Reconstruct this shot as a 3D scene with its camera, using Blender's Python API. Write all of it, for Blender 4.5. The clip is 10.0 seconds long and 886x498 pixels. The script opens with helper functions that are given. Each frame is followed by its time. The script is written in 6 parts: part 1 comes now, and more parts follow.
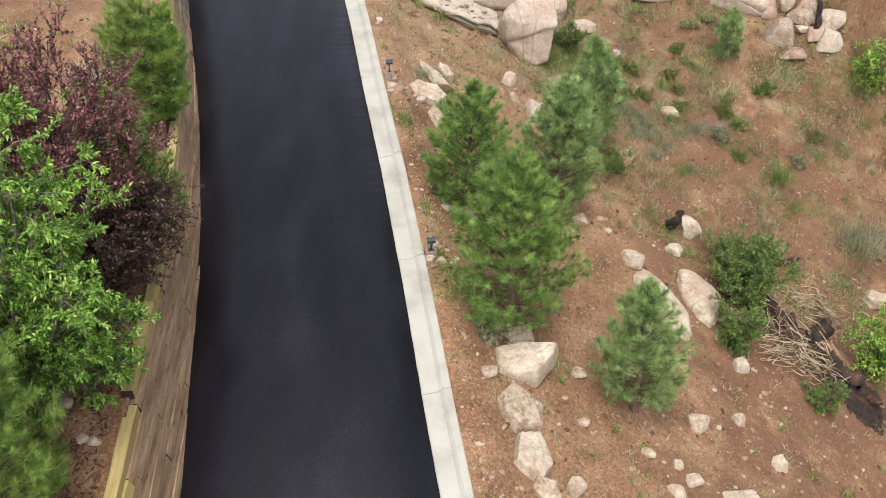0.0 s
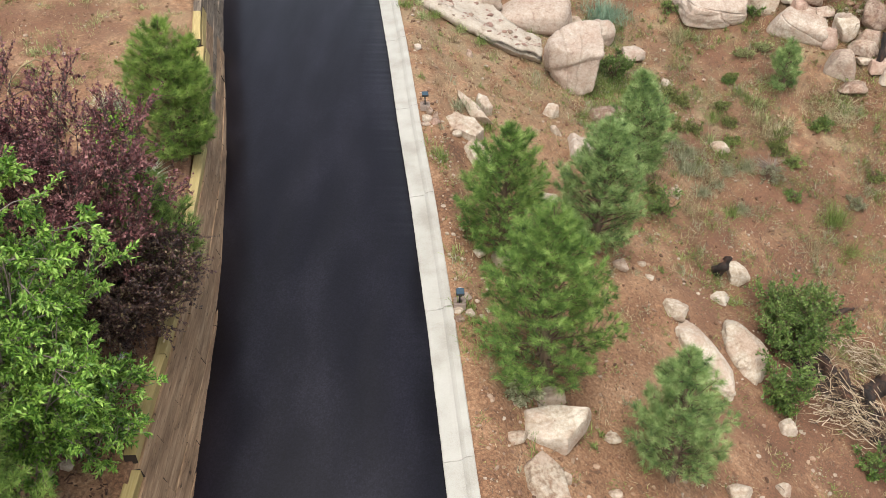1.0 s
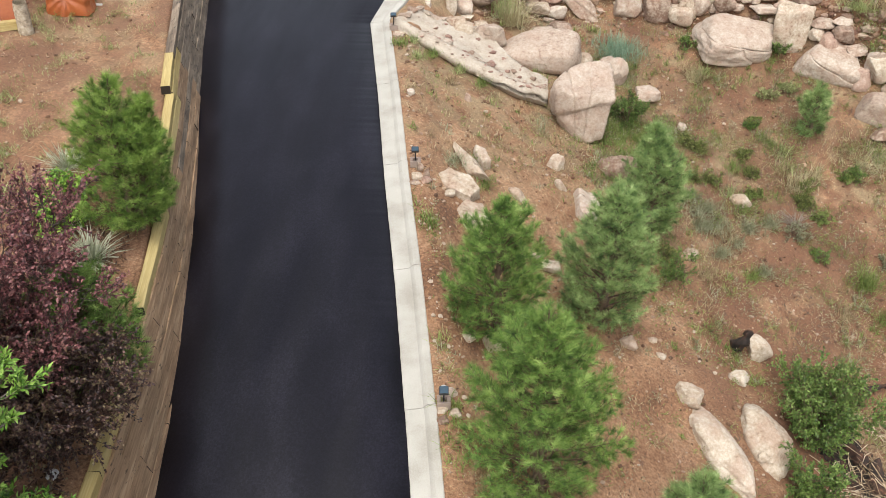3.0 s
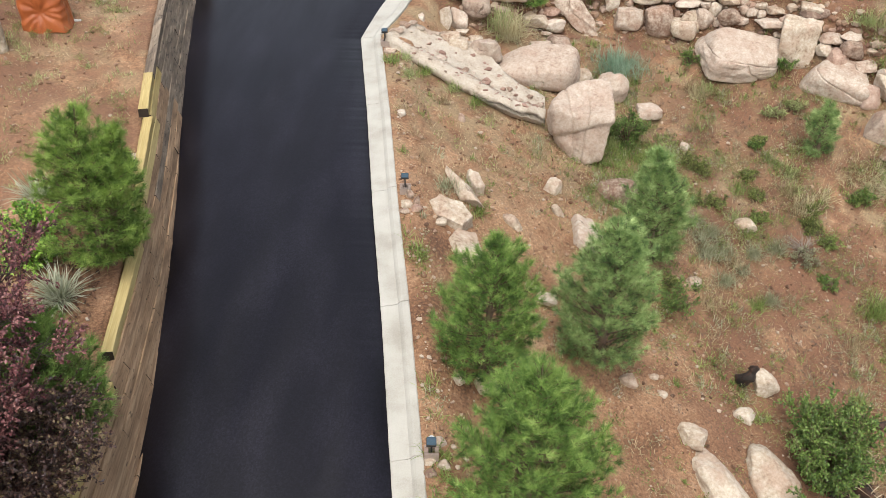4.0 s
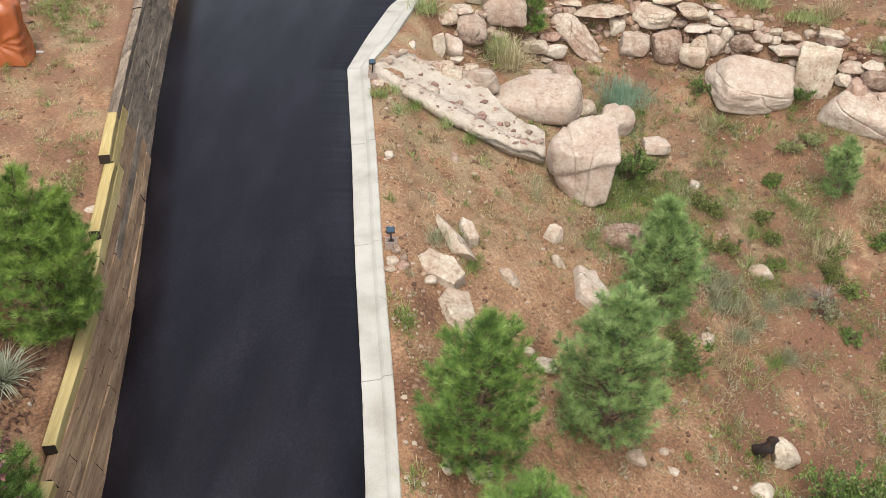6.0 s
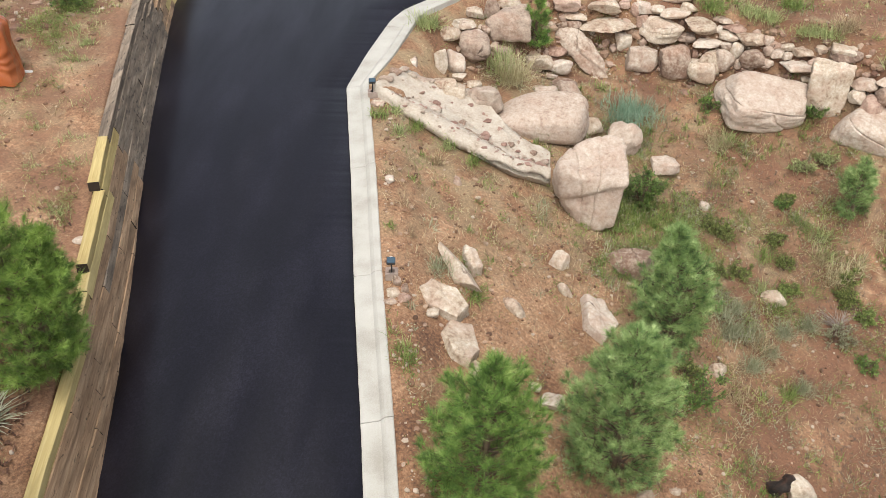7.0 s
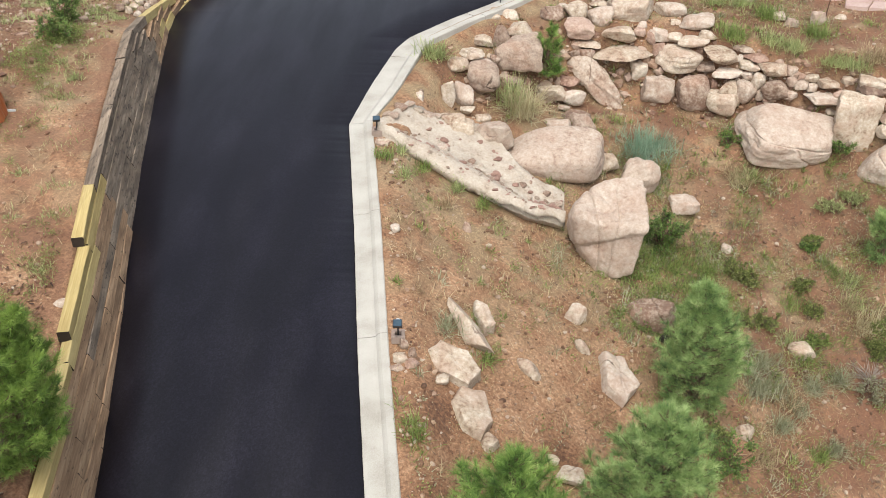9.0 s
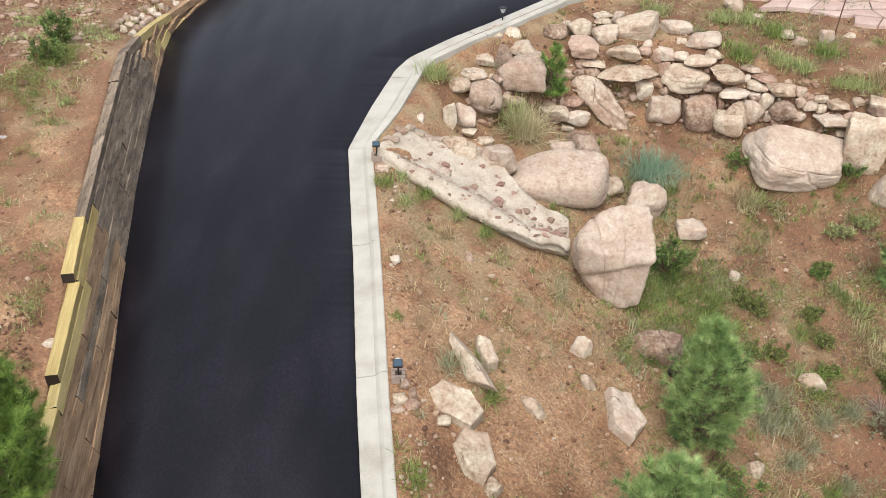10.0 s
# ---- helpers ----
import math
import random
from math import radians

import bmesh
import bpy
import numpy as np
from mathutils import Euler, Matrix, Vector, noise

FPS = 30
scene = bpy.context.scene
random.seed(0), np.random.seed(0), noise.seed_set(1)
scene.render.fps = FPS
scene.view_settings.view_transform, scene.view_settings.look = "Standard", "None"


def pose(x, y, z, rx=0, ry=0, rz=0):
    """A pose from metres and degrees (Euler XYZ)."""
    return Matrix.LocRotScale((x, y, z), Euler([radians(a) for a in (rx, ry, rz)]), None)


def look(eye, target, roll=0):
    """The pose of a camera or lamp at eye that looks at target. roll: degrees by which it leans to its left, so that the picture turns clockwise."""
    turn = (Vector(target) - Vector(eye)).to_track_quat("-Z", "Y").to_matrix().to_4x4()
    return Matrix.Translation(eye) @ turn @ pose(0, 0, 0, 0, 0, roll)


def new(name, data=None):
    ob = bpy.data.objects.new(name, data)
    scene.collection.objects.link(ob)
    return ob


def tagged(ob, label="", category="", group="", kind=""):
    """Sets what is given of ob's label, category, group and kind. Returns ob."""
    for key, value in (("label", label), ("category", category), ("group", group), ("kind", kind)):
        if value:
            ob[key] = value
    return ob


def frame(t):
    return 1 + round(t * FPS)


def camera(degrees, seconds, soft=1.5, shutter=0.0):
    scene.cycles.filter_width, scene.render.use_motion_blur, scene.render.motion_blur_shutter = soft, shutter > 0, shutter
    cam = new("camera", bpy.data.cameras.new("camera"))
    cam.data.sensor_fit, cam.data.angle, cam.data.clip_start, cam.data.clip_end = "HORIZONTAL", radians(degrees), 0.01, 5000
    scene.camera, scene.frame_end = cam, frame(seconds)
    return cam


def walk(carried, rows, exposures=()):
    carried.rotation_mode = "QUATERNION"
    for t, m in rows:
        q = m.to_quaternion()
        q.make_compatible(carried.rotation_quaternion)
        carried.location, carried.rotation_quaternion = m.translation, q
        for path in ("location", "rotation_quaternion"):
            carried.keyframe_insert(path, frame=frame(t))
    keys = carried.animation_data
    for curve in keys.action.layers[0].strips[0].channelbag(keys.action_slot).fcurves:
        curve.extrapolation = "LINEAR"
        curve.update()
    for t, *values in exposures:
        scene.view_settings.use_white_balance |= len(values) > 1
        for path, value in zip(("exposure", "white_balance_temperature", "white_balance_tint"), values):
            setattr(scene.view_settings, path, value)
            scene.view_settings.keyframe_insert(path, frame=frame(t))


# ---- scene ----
cam = camera(50.7, 10.0, soft=0.6)
METRES, EYE, TILT, LEAN, TURN = 9.2, 9.3, -35.4, 0.0, 0.0
ROWS = [
    (0.0, 0.0, 0.0, 0.0, -0.0, 0.0, 0.0),
    (0.5, 0.0123, 0.0462, 0.049, 1.15, -0.04, -0.78),
    (1.0, 0.0235, 0.0947, 0.0942, 2.7, -0.07, -1.76),
    (1.5, 0.0324, 0.1437, 0.1359, 3.59, -0.1, -2.36),
    (2.0, 0.0422, 0.1939, 0.1731, 3.65, -0.07, -2.43),
    (2.5, 0.052, 0.2457, 0.207, 3.64, -0.04, -2.45),
    (4.0, 0.071, 0.3852, 0.3036, 3.7, -0.11, -2.57),
    (4.5, 0.0741, 0.43, 0.3356, 3.72, -0.14, -2.61),
    (5.0, 0.0775, 0.473, 0.3626, 3.73, -0.15, -2.62),
    (5.5, 0.0773, 0.5125, 0.3865, 3.73, -0.15, -2.65),
    (7.0, 0.0663, 0.612, 0.4649, 3.81, -0.1, -2.67),
    (7.5, 0.0581, 0.6415, 0.4893, 3.82, -0.1, -2.69),
    (8.0, 0.0499, 0.6707, 0.5121, 3.82, -0.1, -2.7),
    (8.5, 0.0449, 0.6982, 0.5352, 3.85, -0.09, -2.71),
    (9.0, 0.0379, 0.7238, 0.5606, 3.82, -0.07, -2.72),
    (9.5, 0.0336, 0.7467, 0.5894, 3.84, -0.05, -2.73),
    (10.0, 0.0302, 0.7704, 0.6164, 3.85, -0.03, -2.74),
]
walk(cam, [(t, pose(0, 0, EYE, TILT, LEAN, TURN) @ pose(METRES * x, METRES * y, METRES * z, 90 + pitch, roll, yaw)) for t, x, y, z, yaw, pitch, roll in ROWS])

# ---- light: a bright overcast sky with a weak, wide sun ----
SUN_UP, SUN_TURN = 48.0, 184.0
world = bpy.data.worlds.new("sky")
scene.world = world
world.use_nodes = True
wn = world.node_tree
sky = wn.nodes.new("ShaderNodeTexSky")
sky.sky_type, sky.sun_disc = "NISHITA", False
sky.sun_elevation, sky.sun_rotation = radians(SUN_UP), radians(SUN_TURN)
sky.dust_density, sky.air_density, sky.ozone_density = 4.0, 1.0, 1.0
grey = wn.nodes.new("ShaderNodeHueSaturation")
grey.inputs["Saturation"].default_value = 0.43
wn.links.new(sky.outputs["Color"], grey.inputs["Color"])
wn.links.new(grey.outputs["Color"], wn.nodes["Background"].inputs["Color"])
wn.nodes["Background"].inputs["Strength"].default_value = 0.14
sun = new("sun", bpy.data.lights.new("sun", "SUN"))
sun.data.energy, sun.data.angle, sun.data.color = 1.4, radians(22), (1.0, 0.95, 0.88)
a, b = radians(SUN_UP), radians(SUN_TURN)
sun.matrix_world = look((8 * math.cos(a) * math.sin(b), 15 + 8 * math.cos(a) * math.cos(b), 30 * math.sin(a)), (0, 15, 0))
scene.view_settings.exposure = 0.82


# ---- plan of the ground ----
CURB_Y = (-40, 6, 10.1, 12.9, 15.7, 18.4, 21.3, 24.5, 26.0, 27.7, 28.3, 29.4, 30.2, 31.9, 36, 60)
CURB_X = (8.6, 0.45, -0.27, -0.72, -1.2, -1.71, -2.21, -2.81, -2.6, -2.29, -2.05, -1.17, -0.42, 1.0, 5.5, 32)
BASE_Y = (-40, 6, 9, 12.8, 15.4, 17.7, 19.3, 22, 25, 27, 28.3, 29.4, 31.2, 34, 40, 60)
BASE_X = (3.5, -3.4, -3.78, -4.21, -4.65, -5.15, -5.54, -6.25, -6.9, -7.36, -7.64, -7.76, -7.5, -6.6, -4, 8)
WALL_X = (-3, -1.2, -0.3, 1, 3, 4.5, 6, 8, 10, 14)
WALL_Y = (26, 26.6, 27.4, 28.5, 29.0, 28.6, 28.1, 27.4, 26.3, 24.5)
POLY = (-0.1422, -0.5002, 0.0786, 0.00128, 0.00758, -0.00253, 0.00029, 0.00261, 0.00198, -0.0001)


def curb_x(y):
    return np.interp(y, CURB_Y, CURB_X)


def base_x(y):
    return np.interp(y, BASE_Y, BASE_X)


def road_z(y):
    y = np.clip(np.asarray(y, float), -40, 33)
    return np.where(y > 6, -0.004444 * y * y + 0.295998 * y - 3.536875, -1.921 + 0.2427 * (y - 6))


def smooth(a, b, v):
    s = np.clip((v - a) / (b - a), 0, 1)
    return s * s * (3 - 2 * s)


def slope_z(x, y):
    """The bank that falls away beside the curb, with the stone terrace above it."""
    x, y = np.asarray(x, float), np.asarray(y, float)
    a, b = np.clip(x, -3, 11), np.clip(y, 6, 27.5) - 18
    one = np.ones_like(a + b)
    terms = (one, a, b, a * a, a * b, b * b, a ** 3, a * a * b, a * b * b, b ** 3)
    low = sum(c * t for c, t in zip(POLY, terms)) - 0.16 * np.clip(x - 11, 0, 60) + 0.24 * np.clip(y - 6, -46, 0)
    low = low - 0.3 * np.exp(-((x - 4.3) ** 2 + (y - 25.6) ** 2) / 2.5)
    w = np.interp(x, WALL_X, WALL_Y)
    high = 1.25 + 0.05 * (y - 30)
    s = smooth(-0.7, 0.9, y - w)
    z = low * (1 - s) + high * s
    near = curb_x(y) + 0.5 + 0.2 * smooth(24.4, 26.2, y)
    edge = road_z(y) + 0.09
    k = smooth(0, 0.9, x - near)
    return edge * (1 - k) + z * k


def bank_drop(y):
    """How far the bank and its wall run down towards their upper end."""
    return 1.0 * smooth(24.6, 30.6, np.asarray(y, float))


def bank_z(x, y):
    """The bank that the timber wall holds."""
    return road_z(y) - bank_drop(y) + 1.06 + 0.3 * (1 - smooth(9.0, 13.0, np.asarray(y, float))) + 0.05 * np.sin(x * 1.3 + y * 0.7) + 0.12 * np.clip(-8 - np.asarray(x, float), 0, 40)


def ground_z(x, y):
    x, y = np.asarray(x, float), np.asarray(y, float)
    cx, bx = curb_x(y), base_x(y)
    return np.where(x > cx + 0.4, slope_z(x, y), np.where(x < bx - 0.42, bank_z(x, y), road_z(y) - 0.08))

# ---- materials ----
def material(name, colors, scale=3.0, detail=8.0, rough=0.85, bump=0.25, bump_scale=40.0, stretch=(1, 1, 1), fine=0.35, metal=0.0,
             island=0.0, per_object=0.0, coords="Object", spec=0.5, thin=0.0, span=(0.27, 0.73)):
    """A surface from two scales of noise through a ramp of colours, with relief."""
    m = bpy.data.materials.new(name)
    m.use_nodes = True
    n, link = m.node_tree.nodes, m.node_tree.links.new
    p = n["Principled BSDF"]
    tc = n.new("ShaderNodeTexCoord")
    mp = n.new("ShaderNodeMapping")
    mp.inputs["Scale"].default_value = stretch
    link(tc.outputs[coords], mp.inputs["Vector"])
    vec = mp.outputs["Vector"]
    big = n.new("ShaderNodeTexNoise")
    big.inputs["Scale"].default_value, big.inputs["Detail"].default_value = scale, detail
    small = n.new("ShaderNodeTexNoise")
    small.inputs["Scale"].default_value, small.inputs["Detail"].default_value = bump_scale, 6
    link(vec, big.inputs["Vector"])
    link(vec, small.inputs["Vector"])
    mix = n.new("ShaderNodeMix")
    mix.inputs["Factor"].default_value = fine
    link(big.outputs["Fac"], mix.inputs["A"])
    link(small.outputs["Fac"], mix.inputs["B"])
    value = mix.outputs["Result"]
    if island or per_object:
        src = n.new("ShaderNodeNewGeometry").outputs["Random Per Island"] if island else n.new("ShaderNodeObjectInfo").outputs["Random"]
        ma = n.new("ShaderNodeMath")
        ma.operation, ma.inputs[1].default_value, ma.inputs[2].default_value = "MULTIPLY_ADD", island or per_object, -0.5 * (island or per_object)
        link(src, ma.inputs[0])
        ad = n.new("ShaderNodeMath")
        link(ma.outputs[0], ad.inputs[0])
        link(value, ad.inputs[1])
        value = ad.outputs[0]
    ramp = n.new("ShaderNodeValToRGB")
    el = ramp.color_ramp.elements
    while len(el) < len(colors):
        el.new(0.5)
    for i, c in enumerate(colors):
        el[i].position = span[0] + (span[1] - span[0]) * i / max(1, len(colors) - 1)
        el[i].color = (*c, 1)
    link(value, ramp.inputs["Fac"])
    link(ramp.outputs["Color"], p.inputs["Base Color"])
    p.inputs["Roughness"].default_value, p.inputs["Metallic"].default_value = rough, metal
    p.inputs["Specular IOR Level"].default_value = spec
    if bump:
        bp = n.new("ShaderNodeBump")
        bp.inputs["Strength"].default_value, bp.inputs["Distance"].default_value = bump, 0.02
        link(mix.outputs["Result"], bp.inputs["Height"])
        link(bp.outputs["Normal"], p.inputs["Normal"])
    if thin:
        tr = n.new("ShaderNodeBsdfTranslucent")
        link(ramp.outputs["Color"], tr.inputs["Color"])
        ms = n.new("ShaderNodeMixShader")
        ms.inputs[0].default_value = thin
        link(p.outputs[0], ms.inputs[1])
        link(tr.outputs[0], ms.inputs[2])
        link(ms.outputs[0], n["Material Output"].inputs["Surface"])
    return m


def cracked(name, colors, vary=0.34, many=0.43, rusty=0.4):
    """Weathered stone: mottled colour, rust stains, and dark wandering cracks that are cut into it."""
    m = material(name, colors, 4.5, 14, 0.9, 1.0, 16, fine=0.5, per_object=vary, span=(0.3, 0.7))
    n, link = m.node_tree.nodes, m.node_tree.links.new
    p, ramp = n["Principled BSDF"], next(k for k in n if k.type == "VALTORGB")
    bump_node = next(k for k in n if k.type == "BUMP")
    tc = next(k for k in n if k.type == "TEX_COORD")
    info = n.new("ShaderNodeObjectInfo")
    move = n.new("ShaderNodeVectorMath")
    move.operation = "MULTIPLY_ADD"
    move.inputs[1].default_value = (17, 17, 17)
    link(info.outputs["Random"], move.inputs[0])
    link(tc.outputs["Object"], move.inputs[2])
    bend = n.new("ShaderNodeTexNoise")
    bend.inputs["Scale"].default_value, bend.inputs["Detail"].default_value = 1.8, 5
    link(move.outputs[0], bend.inputs["Vector"])
    warp = n.new("ShaderNodeVectorMath")
    warp.operation = "MULTIPLY_ADD"
    warp.inputs[1].default_value = (0.55, 0.55, 0.55)
    link(bend.outputs["Color"], warp.inputs[0])
    link(move.outputs[0], warp.inputs[2])
    cells = n.new("ShaderNodeTexVoronoi")
    cells.feature, cells.inputs["Scale"].default_value = "DISTANCE_TO_EDGE", 0.75
    link(warp.outputs[0], cells.inputs["Vector"])
    line = n.new("ShaderNodeMapRange")
    line.inputs["From Min"].default_value, line.inputs["From Max"].default_value = 0.0, 0.012
    link(cells.outputs["Distance"], line.inputs["Value"])
    some = n.new("ShaderNodeTexNoise")
    some.inputs["Scale"].default_value, some.inputs["Detail"].default_value = 1.1, 2
    link(warp.outputs[0], some.inputs["Vector"])
    gate = n.new("ShaderNodeMapRange")
    gate.inputs["From Min"].default_value, gate.inputs["From Max"].default_value = many - 0.13, many
    link(some.outputs["Fac"], gate.inputs["Value"])
    open_line = n.new("ShaderNodeMath")
    open_line.operation = "MAXIMUM"
    link(line.outputs["Result"], open_line.inputs[0])
    link(gate.outputs["Result"], open_line.inputs[1])
    line = open_line
    mix = n.new("ShaderNodeMix")
    mix.data_type = "RGBA"
    mix.inputs["A"].default_value = (*[0.6 * v for v in colors[0]], 1)
    link(line.outputs[0], mix.inputs["Factor"])
    link(ramp.outputs["Color"], mix.inputs["B"])
    link(mix.outputs["Result"], p.inputs["Base Color"])
    cut = n.new("ShaderNodeBump")
    cut.inputs["Strength"].default_value, cut.inputs["Distance"].default_value = 0.9, 0.03
    link(line.outputs[0], cut.inputs["Height"])
    link(bump_node.outputs["Normal"], cut.inputs["Normal"])
    link(cut.outputs["Normal"], p.inputs["Normal"])
    rust = n.new("ShaderNodeTexNoise")
    rust.inputs["Scale"].default_value, rust.inputs["Detail"].default_value, rust.inputs["Roughness"].default_value = 1.7, 10, 0.66
    link(move.outputs[0], rust.inputs["Vector"])
    where = n.new("ShaderNodeMapRange")
    where.inputs["From Min"].default_value, where.inputs["From Max"].default_value = 0.47, 0.62
    where.inputs["To Max"].default_value = rusty
    link(rust.outputs["Fac"], where.inputs["Value"])
    stain = n.new("ShaderNodeMix")
    stain.data_type = "RGBA"
    stain.inputs["B"].default_value = (0.27, 0.15, 0.1, 1)
    link(where.outputs["Result"], stain.inputs["Factor"])
    link(mix.outputs["Result"], stain.inputs["A"])
    link(stain.outputs["Result"], p.inputs["Base Color"])
    speckle(m, 60, 0.16)
    return m


def speckle(m, scale, amount):
    """Grains: small cells of lighter and darker colour."""
    n, link = m.node_tree.nodes, m.node_tree.links.new
    p = n["Principled BSDF"]
    old = p.inputs["Base Color"].links[0].from_socket
    tc = next(k for k in n if k.type == "TEX_COORD")
    cells = n.new("ShaderNodeTexVoronoi")
    cells.inputs["Scale"].default_value = scale
    link(tc.outputs["Object"], cells.inputs["Vector"])
    grey = n.new("ShaderNodeSeparateColor")
    link(cells.outputs["Color"], grey.inputs[0])
    rng = n.new("ShaderNodeMapRange")
    rng.inputs["To Min"].default_value, rng.inputs["To Max"].default_value = 1 - amount * 0.6, 1 + amount * 0.7
    link(grey.outputs[0], rng.inputs["Value"])
    mul = n.new("ShaderNodeMix")
    mul.data_type, mul.blend_type, mul.clamp_result = "RGBA", "MULTIPLY", False
    mul.inputs["Factor"].default_value = 1
    link(old, mul.inputs["A"])
    link(rng.outputs["Result"], mul.inputs["B"])
    link(mul.outputs["Result"], p.inputs["Base Color"])


def zone(m, colour, ranges, scale, most):
    """Ragged patches of another soil in a part of the ground: ranges are (axis, none, all), and they add up."""
    n, link = m.node_tree.nodes, m.node_tree.links.new
    p = n["Principled BSDF"]
    old = p.inputs["Base Color"].links[0].from_socket
    tc = next(k for k in n if k.type == "TEX_COORD")
    xyz = n.new("ShaderNodeSeparateXYZ")
    link(tc.outputs["Object"], xyz.inputs[0])
    total = None
    for axis, none, whole in ranges:
        where = n.new("ShaderNodeMapRange")
        where.inputs["From Min"].default_value, where.inputs["From Max"].default_value = none, whole
        link(xyz.outputs[axis], where.inputs["Value"])
        one = where.outputs["Result"]
        if total is not None:
            top = n.new("ShaderNodeMath")
            top.operation = "MAXIMUM"
            link(total, top.inputs[0])
            link(one, top.inputs[1])
            one = top.outputs[0]
        total = one
    tex = n.new("ShaderNodeTexNoise")
    tex.inputs["Scale"].default_value, tex.inputs["Detail"].default_value = scale, 12
    link(tc.outputs["Object"], tex.inputs["Vector"])
    ragged = n.new("ShaderNodeMapRange")
    ragged.inputs["From Min"].default_value, ragged.inputs["From Max"].default_value = 0.42, 0.58
    ragged.inputs["To Max"].default_value = most
    link(tex.outputs["Fac"], ragged.inputs["Value"])
    both = n.new("ShaderNodeMath")
    both.operation = "MULTIPLY"
    link(total, both.inputs[0])
    link(ragged.outputs["Result"], both.inputs[1])
    mix = n.new("ShaderNodeMix")
    mix.data_type = "RGBA"
    link(both.outputs[0], mix.inputs["Factor"])
    link(old, mix.inputs["A"])
    mix.inputs["B"].default_value = (*colour, 1)
    link(mix.outputs["Result"], p.inputs["Base Color"])


def stained(m, stretch, low, high, dark):
    """Long dark water stains and rot pits that run on from piece to piece, along the wall."""
    n, link = m.node_tree.nodes, m.node_tree.links.new
    p = n["Principled BSDF"]
    old = p.inputs["Base Color"].links[0].from_socket
    geo = n.new("ShaderNodeNewGeometry")
    mp = n.new("ShaderNodeMapping")
    mp.inputs["Scale"].default_value = stretch
    link(geo.outputs["Position"], mp.inputs["Vector"])
    tex = n.new("ShaderNodeTexNoise")
    tex.inputs["Scale"].default_value, tex.inputs["Detail"].default_value, tex.inputs["Distortion"].default_value = 1.0, 8, 0.6
    link(mp.outputs["Vector"], tex.inputs["Vector"])
    rng = n.new("ShaderNodeMapRange")
    rng.inputs["From Min"].default_value, rng.inputs["From Max"].default_value = low, high
    rng.inputs["To Min"].default_value, rng.inputs["To Max"].default_value = dark, 1.0
    link(tex.outputs["Fac"], rng.inputs["Value"])
    mul = n.new("ShaderNodeMix")
    mul.data_type, mul.blend_type, mul.clamp_result = "RGBA", "MULTIPLY", False
    mul.inputs["Factor"].default_value = 1
    link(old, mul.inputs["A"])
    link(rng.outputs["Result"], mul.inputs["B"])
    link(mul.outputs["Result"], p.inputs["Base Color"])


def worn_gloss(m, low, high):
    """Gloss that changes along brushed streaks and blotches."""
    n, link = m.node_tree.nodes, m.node_tree.links.new
    tc = next(k for k in n if k.type == "TEX_COORD")
    mp = n.new("ShaderNodeMapping")
    mp.inputs["Scale"].default_value = (2.2, 0.35, 1)
    mp.inputs["Rotation"].default_value = (0, 0, radians(10))
    link(tc.outputs["Object"], mp.inputs["Vector"])
    tex = n.new("ShaderNodeTexNoise")
    tex.inputs["Scale"].default_value, tex.inputs["Detail"].default_value = 1.0, 9
    link(mp.outputs["Vector"], tex.inputs["Vector"])
    rng = n.new("ShaderNodeMapRange")
    rng.inputs["From Min"].default_value, rng.inputs["From Max"].default_value = 0.3, 0.7
    rng.inputs["To Min"].default_value, rng.inputs["To Max"].default_value = low, high
    link(tex.outputs["Fac"], rng.inputs["Value"])
    link(rng.outputs["Result"], n["Principled BSDF"].inputs["Roughness"])


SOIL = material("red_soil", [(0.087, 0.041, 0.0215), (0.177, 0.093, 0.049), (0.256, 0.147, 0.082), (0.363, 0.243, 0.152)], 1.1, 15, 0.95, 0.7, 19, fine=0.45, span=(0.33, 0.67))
zone(SOIL, (0.235, 0.18, 0.105), (("Y", 18.5, 22.5),), 1.9, 0.78)  # rotted grass on the upper bank
zone(SOIL, (0.155, 0.078, 0.045), (("X", -4.6, -5.4),), 1.3, 0.8)  # darker red soil on the bank
zone(SOIL, (0.138, 0.068, 0.038), (("X", 3.2, 5.2), ("X", -8.4, -9.4), ("Y", 26.2, 27.6)), 0.9, 1.0)  # darker red-brown soil in the hollow, on the far bank and round the terrace
zone(SOIL, (0.15, 0.074, 0.041), (("X", 4.6, 6.2),), 2.3, 0.85)  # finer ragged patches of dark soil in the hollow
speckle(SOIL, 30, 0.3)
speckle(SOIL, 65, 0.35)
ASPHALT = material("fresh_asphalt", [(0.0034, 0.0031, 0.0053), (0.0062, 0.0057, 0.0093), (0.0154, 0.0144, 0.0218)], 1.4, 14, 0.4, 0.2, 40, (1, 0.35, 1), 0.35, spec=0.3)
speckle(ASPHALT, 45, 0.55)
worn_gloss(ASPHALT, 0.31, 0.45)
CONCRETE = material("pale_concrete", [(0.285, 0.268, 0.228), (0.375, 0.362, 0.322), (0.425, 0.413, 0.373)], 1.9, 12, 0.85, 0.12, 60, fine=0.3, span=(0.33, 0.67))
MORTAR = material("grey_mortar", [(0.22, 0.165, 0.12), (0.35, 0.3, 0.24), (0.405, 0.358, 0.295), (0.455, 0.412, 0.348)], 3.4, 14, 0.95, 0.7, 22, fine=0.4, span=(0.3, 0.7))
speckle(MORTAR, 38, 0.12)
WOOD_NEW = material("new_treated_timber", [(0.22, 0.15, 0.05), (0.37, 0.28, 0.107), (0.47, 0.375, 0.165), (0.55, 0.46, 0.23)], 1.0, 8, 0.75, 0.25, 5, (9, 0.8, 9), 0.4, per_object=0.14)
